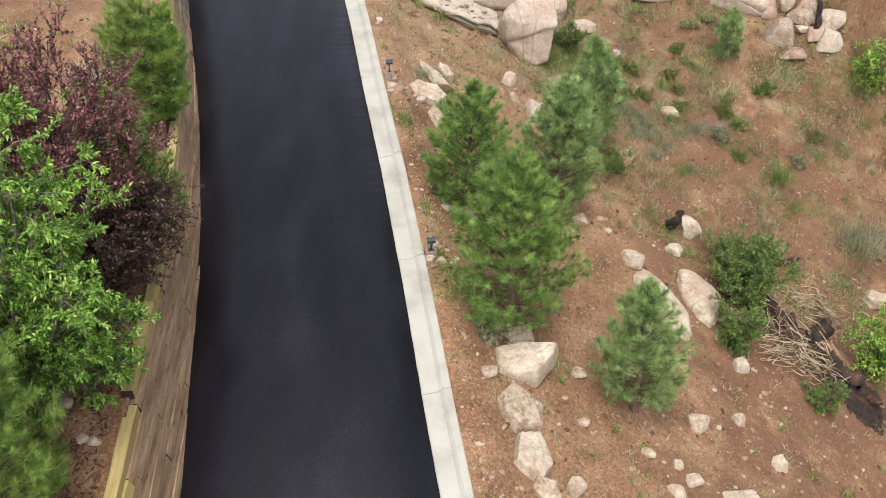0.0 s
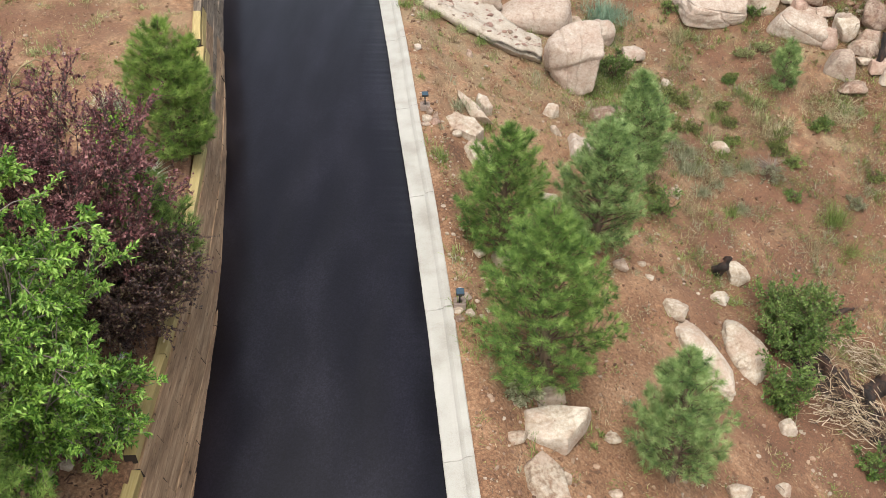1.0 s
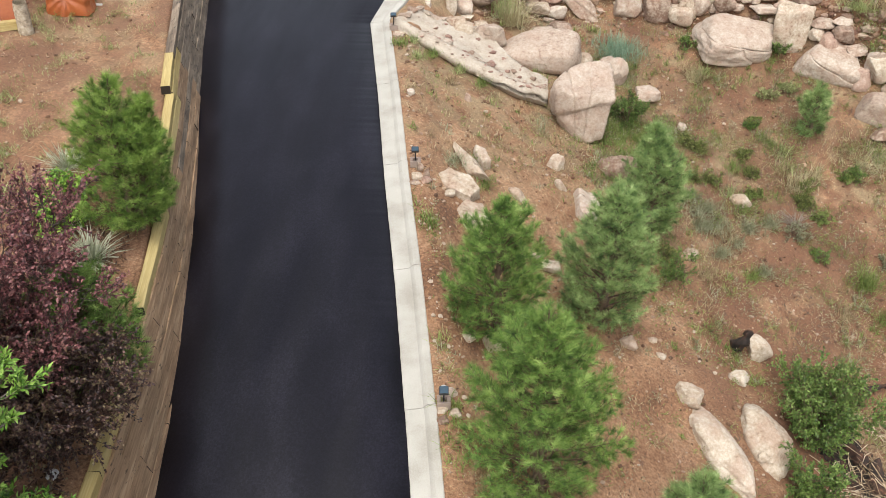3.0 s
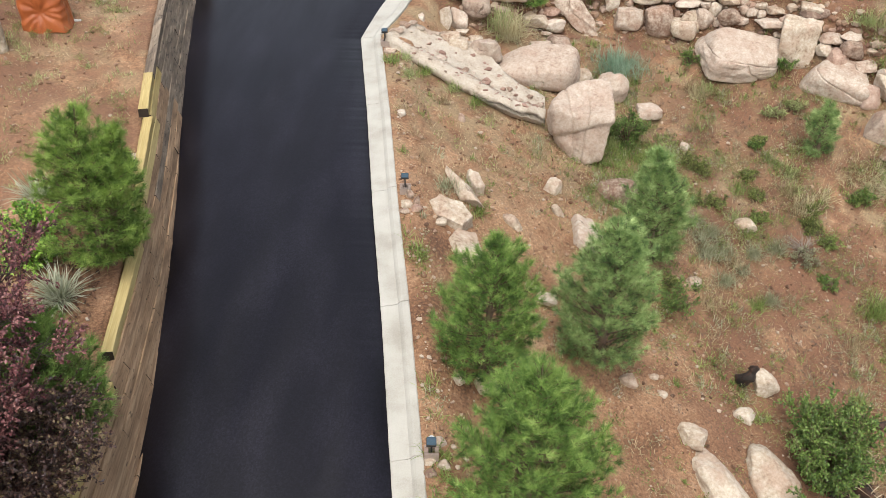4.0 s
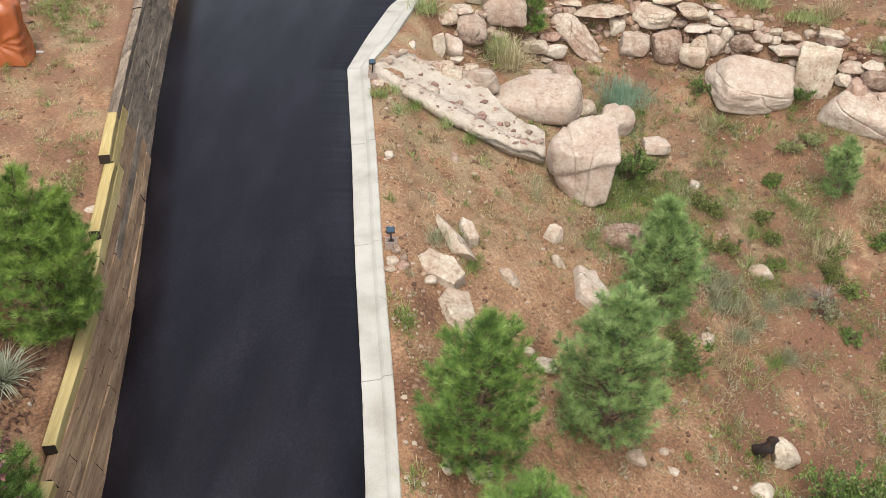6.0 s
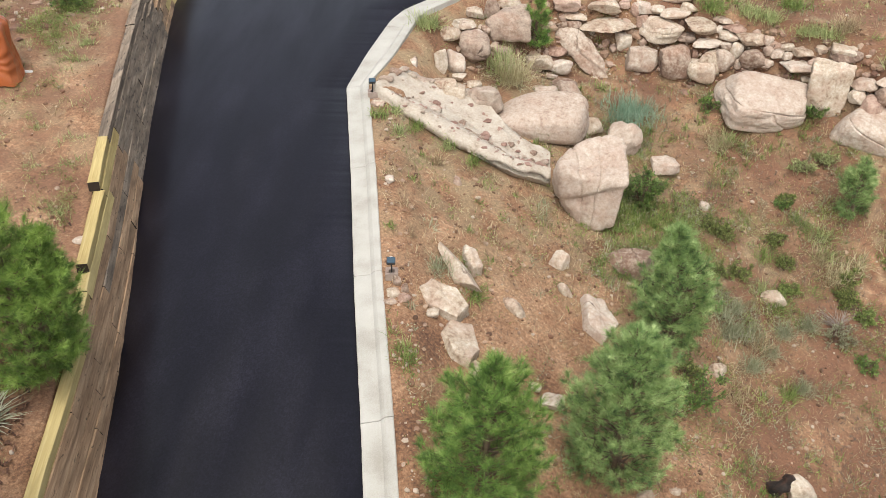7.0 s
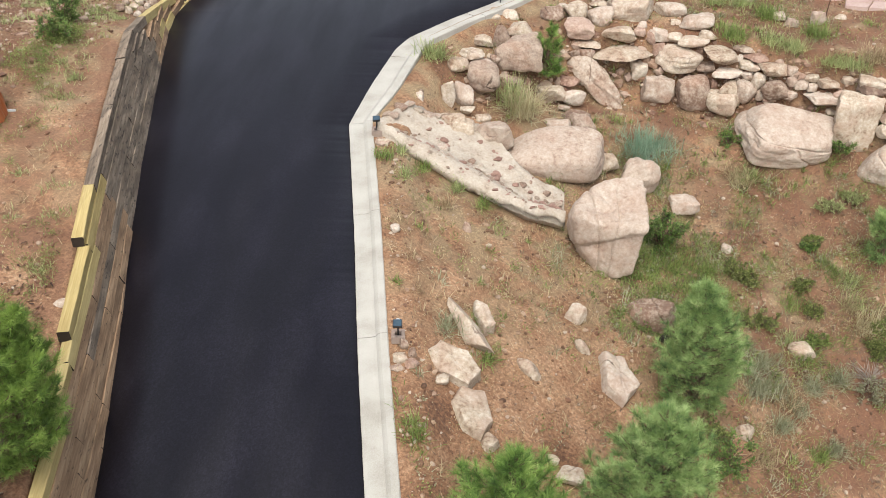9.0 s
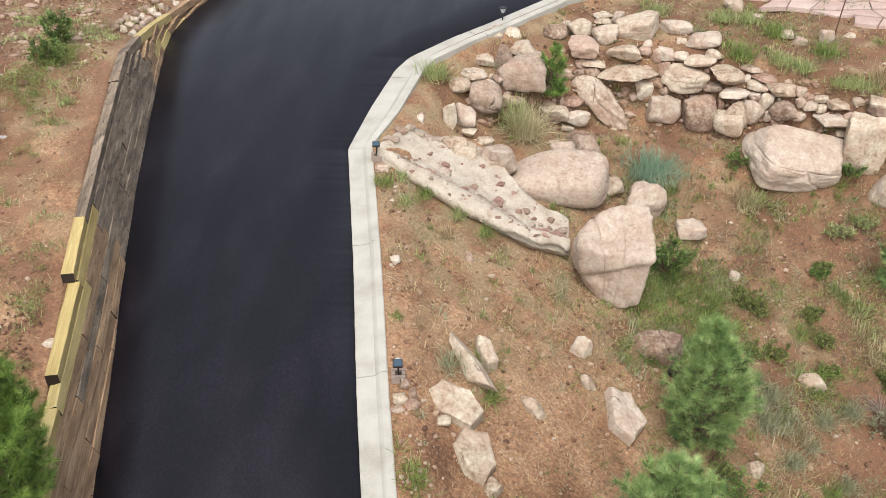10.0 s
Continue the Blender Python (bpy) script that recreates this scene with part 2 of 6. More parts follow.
WOOD_OLD = material("weathered_brown_timber", [(0.115, 0.068, 0.037), (0.235, 0.146, 0.083), (0.35, 0.232, 0.138), (0.48, 0.345, 0.215)], 1.3, 12, 0.9, 0.7, 5.5, (6, 1.1, 6), 0.45, per_object=0.03)
WOOD_GREY = material("silver_grey_timber", [(0.085, 0.06, 0.042), (0.19, 0.143, 0.102), (0.27, 0.212, 0.155), (0.37, 0.302, 0.228)], 1.3, 12, 0.9, 0.7, 5.5, (6, 1.1, 6), 0.45, per_object=0.04)
stained(WOOD_OLD, (6.5, 1.1, 6.5), 0.34, 0.56, 0.72)
stained(WOOD_OLD, (26, 6, 26), 0.3, 0.39, 0.35)
stained(WOOD_GREY, (6.5, 1.1, 6.5), 0.36, 0.62, 0.5)
stained(WOOD_GREY, (22, 6, 22), 0.32, 0.42, 0.3)
stained(WOOD_NEW, (12, 1.6, 12), 0.33, 0.55, 0.86)
WOOD_END = material("dark_timber_end", [(0.012, 0.008, 0.005), (0.032, 0.02, 0.012)], 9, 6, 0.9, 0.3, 40)
ROCK_PINK = cracked("pink_granite", [(0.175, 0.11, 0.077), (0.312, 0.24, 0.184), (0.41, 0.345, 0.28), (0.495, 0.438, 0.368)])
ROCK_CREAM = cracked("cream_sandstone", [(0.19, 0.125, 0.082), (0.355, 0.29, 0.216), (0.455, 0.393, 0.314), (0.545, 0.49, 0.408)], 0.16)
ROCK_GREY = cracked("grey_pink_rock", [(0.14, 0.09, 0.065), (0.255, 0.19, 0.145), (0.33, 0.262, 0.206), (0.41, 0.345, 0.28)])
ROCK_ROSE = cracked("rose_granite", [(0.235, 0.158, 0.118), (0.345, 0.272, 0.214), (0.412, 0.343, 0.28), (0.47, 0.405, 0.338)], 0.08, 0.3, 0.25)
ROCK_RED = cracked("red_sandstone", [(0.15, 0.085, 0.06), (0.27, 0.175, 0.13), (0.35, 0.25, 0.195), (0.43, 0.33, 0.265)], 0.3)
PEBBLE = material("loose_gravel", [(0.15, 0.075, 0.044), (0.235, 0.145, 0.095), (0.32, 0.235, 0.17), (0.41, 0.34, 0.265)], 3, 6, 0.92, 0.3, 50, island=0.55)
CLOD = material("soil_clods", [(0.085, 0.045, 0.026), (0.18, 0.1, 0.058), (0.27, 0.17, 0.105), (0.36, 0.26, 0.18)], 3, 6, 0.95, 0.3, 50, island=0.5)
RUBBLE = material("red_rubble", [(0.13, 0.068, 0.045), (0.25, 0.16, 0.115), (0.36, 0.27, 0.21)], 3, 6, 0.92, 0.3, 50, island=0.55)
NEEDLE = material("pine_needles", [(0.02, 0.055, 0.009), (0.085, 0.165, 0.03), (0.215, 0.345, 0.075), (0.42, 0.55, 0.18)], 5.0, 3, 0.6, 0, 30, fine=0.15, island=0.16, thin=0.1)
NEEDLE_BLUE = material("blue_green_pine_needles", [(0.035, 0.072, 0.02), (0.135, 0.228, 0.068), (0.3, 0.42, 0.15), (0.5, 0.6, 0.28)], 5.0, 3, 0.6, 0, 30, fine=0.15, island=0.16, thin=0.1)
NEEDLE_YELLOW = material("yellow_green_pine_needles", [(0.024, 0.058, 0.008), (0.1, 0.18, 0.029), (0.245, 0.375, 0.072), (0.44, 0.57, 0.17)], 5.0, 3, 0.6, 0, 30, fine=0.15, island=0.16, thin=0.1)
LEAF_LIGHT = material("light_green_leaves", [(0.055, 0.135, 0.014), (0.155, 0.3, 0.034), (0.29, 0.48, 0.07), (0.43, 0.61, 0.14)], 2.5, 4, 0.5, 0, 30, island=0.4, thin=0.25)
LEAF_ASH = material("ash_leaves", [(0.038, 0.105, 0.012), (0.122, 0.26, 0.03), (0.25, 0.44, 0.066), (0.4, 0.58, 0.14)], 2.5, 4, 0.5, 0, 30, island=0.45, thin=0.22)
LEAF_PURPLE = material("dark_purple_leaves", [(0.036, 0.012, 0.015), (0.115, 0.038, 0.043), (0.235, 0.088, 0.09), (0.39, 0.2, 0.18)], 2.5, 4, 0.45, 0, 30, island=0.4, thin=0.22)
# bronze plum leaves with the shade of the lower crown put into their colour
LEAF_BRONZE_SHADED = material("shaded_bronze_leaves", [(0.024, 0.012, 0.013), (0.07, 0.034, 0.031), (0.14, 0.078, 0.058), (0.21, 0.17, 0.085)], 2.5, 4, 0.5, 0, 30, island=0.45, thin=0.2)
LEAF_GREEN = material("mid_green_leaves", [(0.04, 0.085, 0.015), (0.11, 0.185, 0.036), (0.215, 0.31, 0.078)], 2.5, 4, 0.5, 0, 30, island=0.4, thin=0.25)
GRASS_GREEN = material("green_grass", [(0.1, 0.15, 0.033), (0.185, 0.25, 0.062), (0.32, 0.385, 0.125)], 1.5, 4, 0.6, 0, 30, island=0.45, thin=0.4)
GRASS_PALE = material("yellow_green_grass", [(0.2, 0.24, 0.09), (0.32, 0.37, 0.15), (0.47, 0.5, 0.24)], 1.5, 4, 0.6, 0, 30, island=0.45, thin=0.4)
GRASS_DRY = material("dry_straw", [(0.2060, 0.1400, 0.0738), (0.3502, 0.2700, 0.1530), (0.5150, 0.4300, 0.2700)], 1.5, 4, 0.7, 0, 30, island=0.5, thin=0.3)
WEED = material("olive_weed_leaves", [(0.09, 0.115, 0.03), (0.175, 0.215, 0.058), (0.3, 0.335, 0.11)], 1.5, 4, 0.6, 0, 30, island=0.5, thin=0.4)
SAGE = material("grey_green_sage", [(0.1570, 0.1680, 0.0858), (0.2656, 0.2730, 0.1602), (0.4226, 0.4095, 0.2860)], 1.5, 4, 0.65, 0, 30, island=0.4, thin=0.35)
YUCCA = material("pale_yucca_blades", [(0.26, 0.285, 0.18), (0.42, 0.44, 0.32), (0.58, 0.59, 0.46)], 1.5, 4, 0.55, 0, 30, island=0.4, thin=0.3)
TEAL = material("blue_green_rabbitbrush", [(0.12, 0.205, 0.13), (0.215, 0.325, 0.22), (0.34, 0.45, 0.33)], 1.5, 4, 0.65, 0, 30, island=0.4, thin=0.35)
BARK = material("brown_bark", [(0.045, 0.028, 0.018), (0.12, 0.08, 0.055), (0.2, 0.145, 0.1)], 9, 8, 0.95, 0.6, 40, (1, 1, 0.3))
BARK_PLUM = material("dark_plum_bark", [(0.03, 0.02, 0.018), (0.068, 0.05, 0.043), (0.13, 0.1, 0.088)], 9, 8, 0.9, 0.4, 40, (1, 1, 0.3))
BARK_GREY = material("grey_twig_bark", [(0.108, 0.09, 0.0765), (0.216, 0.18, 0.153), (0.324, 0.279, 0.243)], 9, 8, 0.9, 0.4, 40, (1, 1, 0.3))
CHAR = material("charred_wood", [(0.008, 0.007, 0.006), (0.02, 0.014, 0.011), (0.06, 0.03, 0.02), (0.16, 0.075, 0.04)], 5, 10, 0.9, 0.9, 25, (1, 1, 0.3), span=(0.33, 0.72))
MULCH = material("red_brown_mulch", [(0.035, 0.017, 0.01), (0.09, 0.042, 0.025), (0.17, 0.088, 0.054)], 4, 6, 0.95, 0.2, 30, island=0.5)
DEAD = material("grey_dead_twigs", [(0.1500, 0.1190, 0.0992), (0.2550, 0.2100, 0.1736), (0.3450, 0.2940, 0.2418)], 3, 4, 0.9, 0.2, 30)
STRAW_PALE = material("pale_straw", [(0.3, 0.25, 0.13), (0.46, 0.41, 0.24), (0.6, 0.55, 0.37)], 1.5, 4, 0.7, 0, 30, island=0.4, thin=0.3)
BLACK = material("black_plastic", [(0.012, 0.012, 0.013), (0.022, 0.022, 0.024)], 6, 4, 0.45, 0.05, 60)
PANEL = material("solar_panel_face", [(0.03, 0.055, 0.08), (0.055, 0.09, 0.12)], 8, 2, 0.2, 0, 40)
GLASSY = material("frosted_clear_plastic", [(0.5, 0.52, 0.53), (0.66, 0.68, 0.69)], 6, 3, 0.25, 0.05, 40, thin=0.3)
TARP = material("rust_orange_plastic_sack", [(0.222, 0.0555, 0.0163), (0.3108, 0.0851, 0.0259), (0.37, 0.1184, 0.0407)], 2.2, 6, 0.33, 0.15, 14)
BLOCK = material("grey_paver_block", [(0.1924, 0.1406, 0.111), (0.2738, 0.2146, 0.1776), (0.3256, 0.2664, 0.222)], 5, 8, 0.95, 0.4, 70)
FLAG = material("pink_flagstone", [(0.333, 0.2294, 0.1924), (0.4144, 0.3108, 0.2738), (0.4736, 0.3848, 0.3404)], 1.2, 9, 0.85, 0.3, 20, per_object=0.22)
WHITE = material("chalky_white_plastic", [(0.4588, 0.4588, 0.444), (0.5476, 0.5476, 0.5328)], 3, 4, 0.6, 0.1, 30)
RUST = material("rusty_iron", [(0.05, 0.028, 0.018), (0.12, 0.06, 0.035)], 12, 6, 0.8, 0.3, 60)


# ---- mesh helpers ----
def mesh_of(name, verts, faces, mat, smooth_faces=True):
    me = bpy.data.meshes.new(name)
    verts, faces = np.asarray(verts, np.float32), np.asarray(faces, np.int32)
    k = faces.shape[1]
    me.vertices.add(len(verts))
    me.vertices.foreach_set("co", verts.ravel())
    me.loops.add(faces.size)
    me.loops.foreach_set("vertex_index", faces.ravel())
    me.polygons.add(len(faces))
    me.polygons.foreach_set("loop_start", np.arange(len(faces), dtype=np.int32) * k)
    me.polygons.foreach_set("use_smooth", np.full(len(faces), smooth_faces))
    me.materials.append(mat)
    me.update(calc_edges=True)
    me.validate()
    return me


def part(name, data, parent=None, label="", m=None):
    """Links a mesh as one object, under a thing where parent is given."""
    ob = new(name, data)
    if parent:
        ob.parent = parent
    if m is not None:
        ob.matrix_basis = m
    return tagged(ob, label)


def from_bm(name, bm, mat, smooth_faces=False):
    me = bpy.data.meshes.new(name)
    bm.to_mesh(me)
    bm.free()
    for p in me.polygons:
        p.use_smooth = smooth_faces
    for one in (mat if isinstance(mat, (list, tuple)) else (mat,)):
        me.materials.append(one)
    return me


def thing(name, x, y, z, label, category, group="", turn=0.0, kind=""):
    ob = new(name)
    ob.empty_display_size = 0.1
    ob.matrix_basis = pose(x, y, z, 0, 0, turn)
    return tagged(ob, label, category, group, kind)


def gz(x, y):
    return float(ground_z(x, y))


def tubes(paths, sides=5):
    """Tapered tubes: each path is (points, radii). Returns verts and quads."""
    verts, faces = [], []
    for pts, radii in paths:
        pts = np.asarray(pts, float)
        start = len(verts)
        for i, (p, r) in enumerate(zip(pts, radii)):
            d = pts[min(i + 1, len(pts) - 1)] - pts[max(i - 1, 0)]
            d = d / (np.linalg.norm(d) + 1e-9)
            u = np.cross(d, (0.31, 0.17, 0.93) if abs(d[2]) < 0.9 else (1, 0, 0))
            u /= np.linalg.norm(u) + 1e-9
            v = np.cross(d, u)
            for k in range(sides):
                a = 2 * math.pi * k / sides
                verts.append(p + r * (math.cos(a) * u + math.sin(a) * v))
        for i in range(len(pts) - 1):
            for k in range(sides):
                a, b = start + i * sides + k, start + i * sides + (k + 1) % sides
                faces.append((a, b, b + sides, a + sides))
    return verts, faces


# ---- the ground, one sheet to the horizon ----
def spaced(near, far, first, grow):
    out, step = [near], first
    while out[-1] < far:
        out.append(out[-1] + step)
        step *= grow
    return np.array(out)


def relief(x, y):
    """Small hummocks and washed runnels of the loose soil."""
    z = np.zeros_like(x)
    for k, (f, h) in enumerate(((0.9, 0.05), (2.1, 0.035), (4.7, 0.018), (9.0, 0.009))):
        a = 0.7 * k + 0.4
        u, v = x * math.cos(a) + y * math.sin(a), y * math.cos(a) - x * math.sin(a)
        z += h * np.sin(f * u + 1.7 * np.sin(0.6 * f * v + k)) * np.cos(f * 0.83 * v + 1.3 * np.sin(0.7 * f * u))
    return z


def build_ground():
    ys = np.concatenate((-spaced(-5.5, 300, 0.2, 1.16)[::-1][:-1], np.arange(5.5, 35, 0.09), spaced(35, 500, 0.15, 1.13)))
    right = np.concatenate((np.arange(0, 12.5, 0.09), spaced(12.5, 500, 0.12, 1.13)))
    left = np.concatenate((np.arange(0, 7.5, 0.1), spaced(7.5, 500, 0.13, 1.14)))[::-1]
    cols = []
    cx, bx = curb_x(ys), base_x(ys)
    for u in left:
        cols.append((bx - 0.5 - u, "bank"))
    cols += [(bx - 0.47, "road"), (bx * 0.6 + cx * 0.4, "road"), (cx + 0.3, "road")]
    for u in right:
        cols.append((cx + 0.44 + u, "slope"))
    xs = np.stack([c for c, _ in cols])
    yy = np.broadcast_to(ys, xs.shape)
    zs = np.empty_like(xs)
    for i, (c, what) in enumerate(cols):
        if what == "road":
            zs[i] = road_z(ys) - 0.1
        else:
            z = slope_z(c, ys) if what == "slope" else bank_z(c, ys)
            far = np.abs(c - (cx if what == "slope" else bx))
            joint = 0.15 * np.exp(-(((ys - np.interp(c, WALL_X, WALL_Y)) / 0.6) ** 2)) * smooth(-1.4, -0.6, c) * (1 - smooth(10.5, 11.5, c)) if what == "slope" else 0.0
            zs[i] = z + relief(c, ys) * smooth(0.0, 0.7, far - 0.35) - 0.02 - joint
    n, m = xs.shape
    idx = np.arange(n * m).reshape(n, m)
    quads = np.stack((idx[:-1, :-1], idx[1:, :-1], idx[1:, 1:], idx[:-1, 1:]), -1).reshape(-1, 4)
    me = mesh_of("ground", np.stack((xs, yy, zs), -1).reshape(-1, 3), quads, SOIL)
    return tagged(part("ground", me), "red-brown stony soil falling away from the driveway", "ground", kind="structure")


ground = build_ground()


def build_road():
    ys = np.concatenate((np.arange(-40, 5, 1.0), np.arange(5, 36, 0.05), np.arange(36, 61, 1.0)))
    rows = []
    for y in ys:
        l, r = float(base_x(y)) - 0.1, float(curb_x(y)) + 0.05
        z = float(road_z(y))
        wob = 0.02 * noise.noise(Vector((y * 2.3, 0, 0))) + 0.022 * noise.noise(Vector((y * 9.0, 4, 0)))
        us = [0, 0.01, 0.2, 0.4, 0.6, 0.8, 0.985, 1]
        rows.append([(l + (r - l) * u + (wob if k == 7 else 0), y, z + 0.02 * math.sin(math.pi * u) - (0.09 if k in (0, 7) else 0.0)) for k, u in enumerate(us)])
    v = np.array(rows)
    n, m = v.shape[:2]
    idx = np.arange(n * m).reshape(n, m)
    quads = np.stack((idx[:-1, :-1], idx[:-1, 1:], idx[1:, 1:], idx[1:, :-1]), -1).reshape(-1, 4)
    me = mesh_of("road", v.reshape(-1, 3), quads, ASPHALT)
    return tagged(part("road", me), "freshly sealed black asphalt driveway", "driveway", kind="structure")


road = build_road()


# ---- trees and shrubs ----
def needles(rng, tips, ways, count, length, width, spread):
    """Brushes of needles: one slim blade each."""
    tips, ways = np.asarray(tips), np.asarray(ways)
    n = len(tips)
    base = np.repeat(tips, count, 0) - np.repeat(ways, count, 0) * rng.uniform(0, 0.6, (n * count, 1)) * length
    d = np.repeat(ways, count, 0) + rng.normal(0, spread, (n * count, 3))
    d[:, 2] += 0.2
    d /= np.linalg.norm(d, axis=1, keepdims=True) + 1e-9
    ln = length * rng.uniform(0.7, 1.2, (n * count, 1))
    side = np.cross(d, rng.normal(0, 1, (n * count, 3)))
    side *= width * 0.5 / (np.linalg.norm(side, axis=1, keepdims=True) + 1e-9)
    v = np.stack((base - side, base + side, base + d * ln + side * 0.3), 1).reshape(-1, 3)
    return v, np.arange(len(v)).reshape(-1, 3)


def leaves(rng, centres, ways, count, size, slim, spread):
    """Clusters of folded leaves: two triangles each."""
    centres, ways = np.asarray(centres), np.asarray(ways)
    n = len(centres) * count
    c = np.repeat(centres, count, 0) + rng.normal(0, spread, (n, 3))
    d = np.repeat(ways, count, 0) * 0.7 + rng.normal(0, 0.6, (n, 3)) + (0, 0, -0.1)
    d /= np.linalg.norm(d, axis=1, keepdims=True) + 1e-9
    up = np.array((0, 0, 1.0)) + rng.normal(0, 0.45, (n, 3))
    side = np.cross(d, up)
    side /= np.linalg.norm(side, axis=1, keepdims=True) + 1e-9
    ln = size * rng.uniform(0.7, 1.25, (n, 1))
    lift = np.cross(side, d) * ln * 0.12
    a, b = c, c + d * ln
    m = c + d * ln * 0.45
    v = np.stack((a, m + side * ln * slim + lift, b, m - side * ln * slim + lift), 1).reshape(-1, 3)
    k = np.arange(n)[:, None] * 4
    f = np.concatenate((k + (0, 1, 2), k + (0, 2, 3)), 0)
    return v, f


def pine(x, y, height, radius, mat, seed, label, low=0.06, full=0.3, lean=(0, 0), leaders=1, name="pine_tree", z=None, gaps=0.0):
    rng = np.random.default_rng(seed)
    t = thing(name, x, y, (gz(x, y) if z is None else z) - 0.05, label, "tree", "young pines")
    trunks, limbs, twigs, tips, ways = [], [], [], [], []
    for q in range(leaders):
        h0 = height * (1.0 if q == 0 else 0.86)
        off = np.array((0.0, 0.0)) if q == 0 else np.array((0.45, 0.1)) * radius
        top = np.array((lean[0] + off[0], lean[1] + off[1], h0))
        line = [np.array((off[0] * 0.3, off[1] * 0.3, 0)) + (top - (off[0] * 0.3, off[1] * 0.3, 0)) * s + (0.03 * math.sin(7 * s + seed), 0.03 * math.cos(5 * s), 0) for s in np.linspace(0, 1, 9)]
        trunks.append((line, np.linspace(0.028 * height, 0.008, 9)))
        h = low * h0
        while h < h0 * 0.97:
            s = h / h0
            r = radius * (1.0 if q == 0 else 0.72)
            t_up = max(0.0, (s - full) / (1 - full))
            r *= 0.72 + 0.28 * s / full if s < full else max(0.09, (1 - t_up ** 1.25) ** 0.9)
            p0 = np.array([np.interp(s, np.linspace(0, 1, 9), [pt[k] for pt in line]) for k in range(3)])
            n = int(rng.integers(6, 9)) if s < 0.85 else 5
            turn = rng.uniform(0, 6.28)
            for k in range(n):
                a = turn + 6.283 * k / n + rng.normal(0, 0.22)
                if rng.random() < gaps:
                    continue
                ln = r * rng.uniform(0.76, 1.0)
                rise = 0.22 + 0.85 * s + rng.normal(0, 0.1)
                d = np.array((math.cos(a), math.sin(a), rise))
                d /= np.linalg.norm(d)
                pts = [p0 + d * ln * u + (0, 0, 0.22 * ln * u * u) for u in (0, 0.5, 1.0)]
                limbs.append((pts, (0.012 + 0.012 * (1 - s), 0.008, 0.003)))
                for u in np.arange(0.34, 1.04, 0.155 / max(ln, 0.2)):
                    c = p0 + d * ln * u + (0, 0, 0.22 * ln * u * u)
                    if u > 0.55 or rng.random() < 0.6:
                        w = d + (0, 0, 0.45) + rng.normal(0, 0.25, 3)
                        tips.append(c)
                        ways.append(w / np.linalg.norm(w))
                    for sgn in (-1, 1):
                        if u < 1 and rng.random() < 0.85:
                            sd = np.array((-d[1] * sgn, d[0] * sgn, 0.45)) * 0.8 + d * 0.6 + rng.normal(0, 0.2, 3)
                            sd /= np.linalg.norm(sd)
                            sl = ln * 0.3 * (1.1 - u) + 0.1
                            twigs.append(([c, c + sd * sl * 0.5, c + sd * sl], (0.006, 0.005, 0.003)))
                            tips.append(c + sd * sl)
                            ways.append(sd)
            h += 0.165 * rng.uniform(0.85, 1.2) * (height / 2.8) ** 0.5
        tips.append(top)
        ways.append(np.array((0, 0, 1.0)))
    v, f = tubes(trunks, 7)
    part("trunk", mesh_of("trunk", v, f, BARK), t)
    v, f = tubes(limbs + twigs, 4)
    part("branchwork", mesh_of("branchwork", v, f, BARK), t)
    v, f = needles(rng, tips, ways, 70, 0.145, 0.0065, 0.62)
    tagged(part("crown", mesh_of("crown", v, f, mat), t), kind="stuff")
    return t


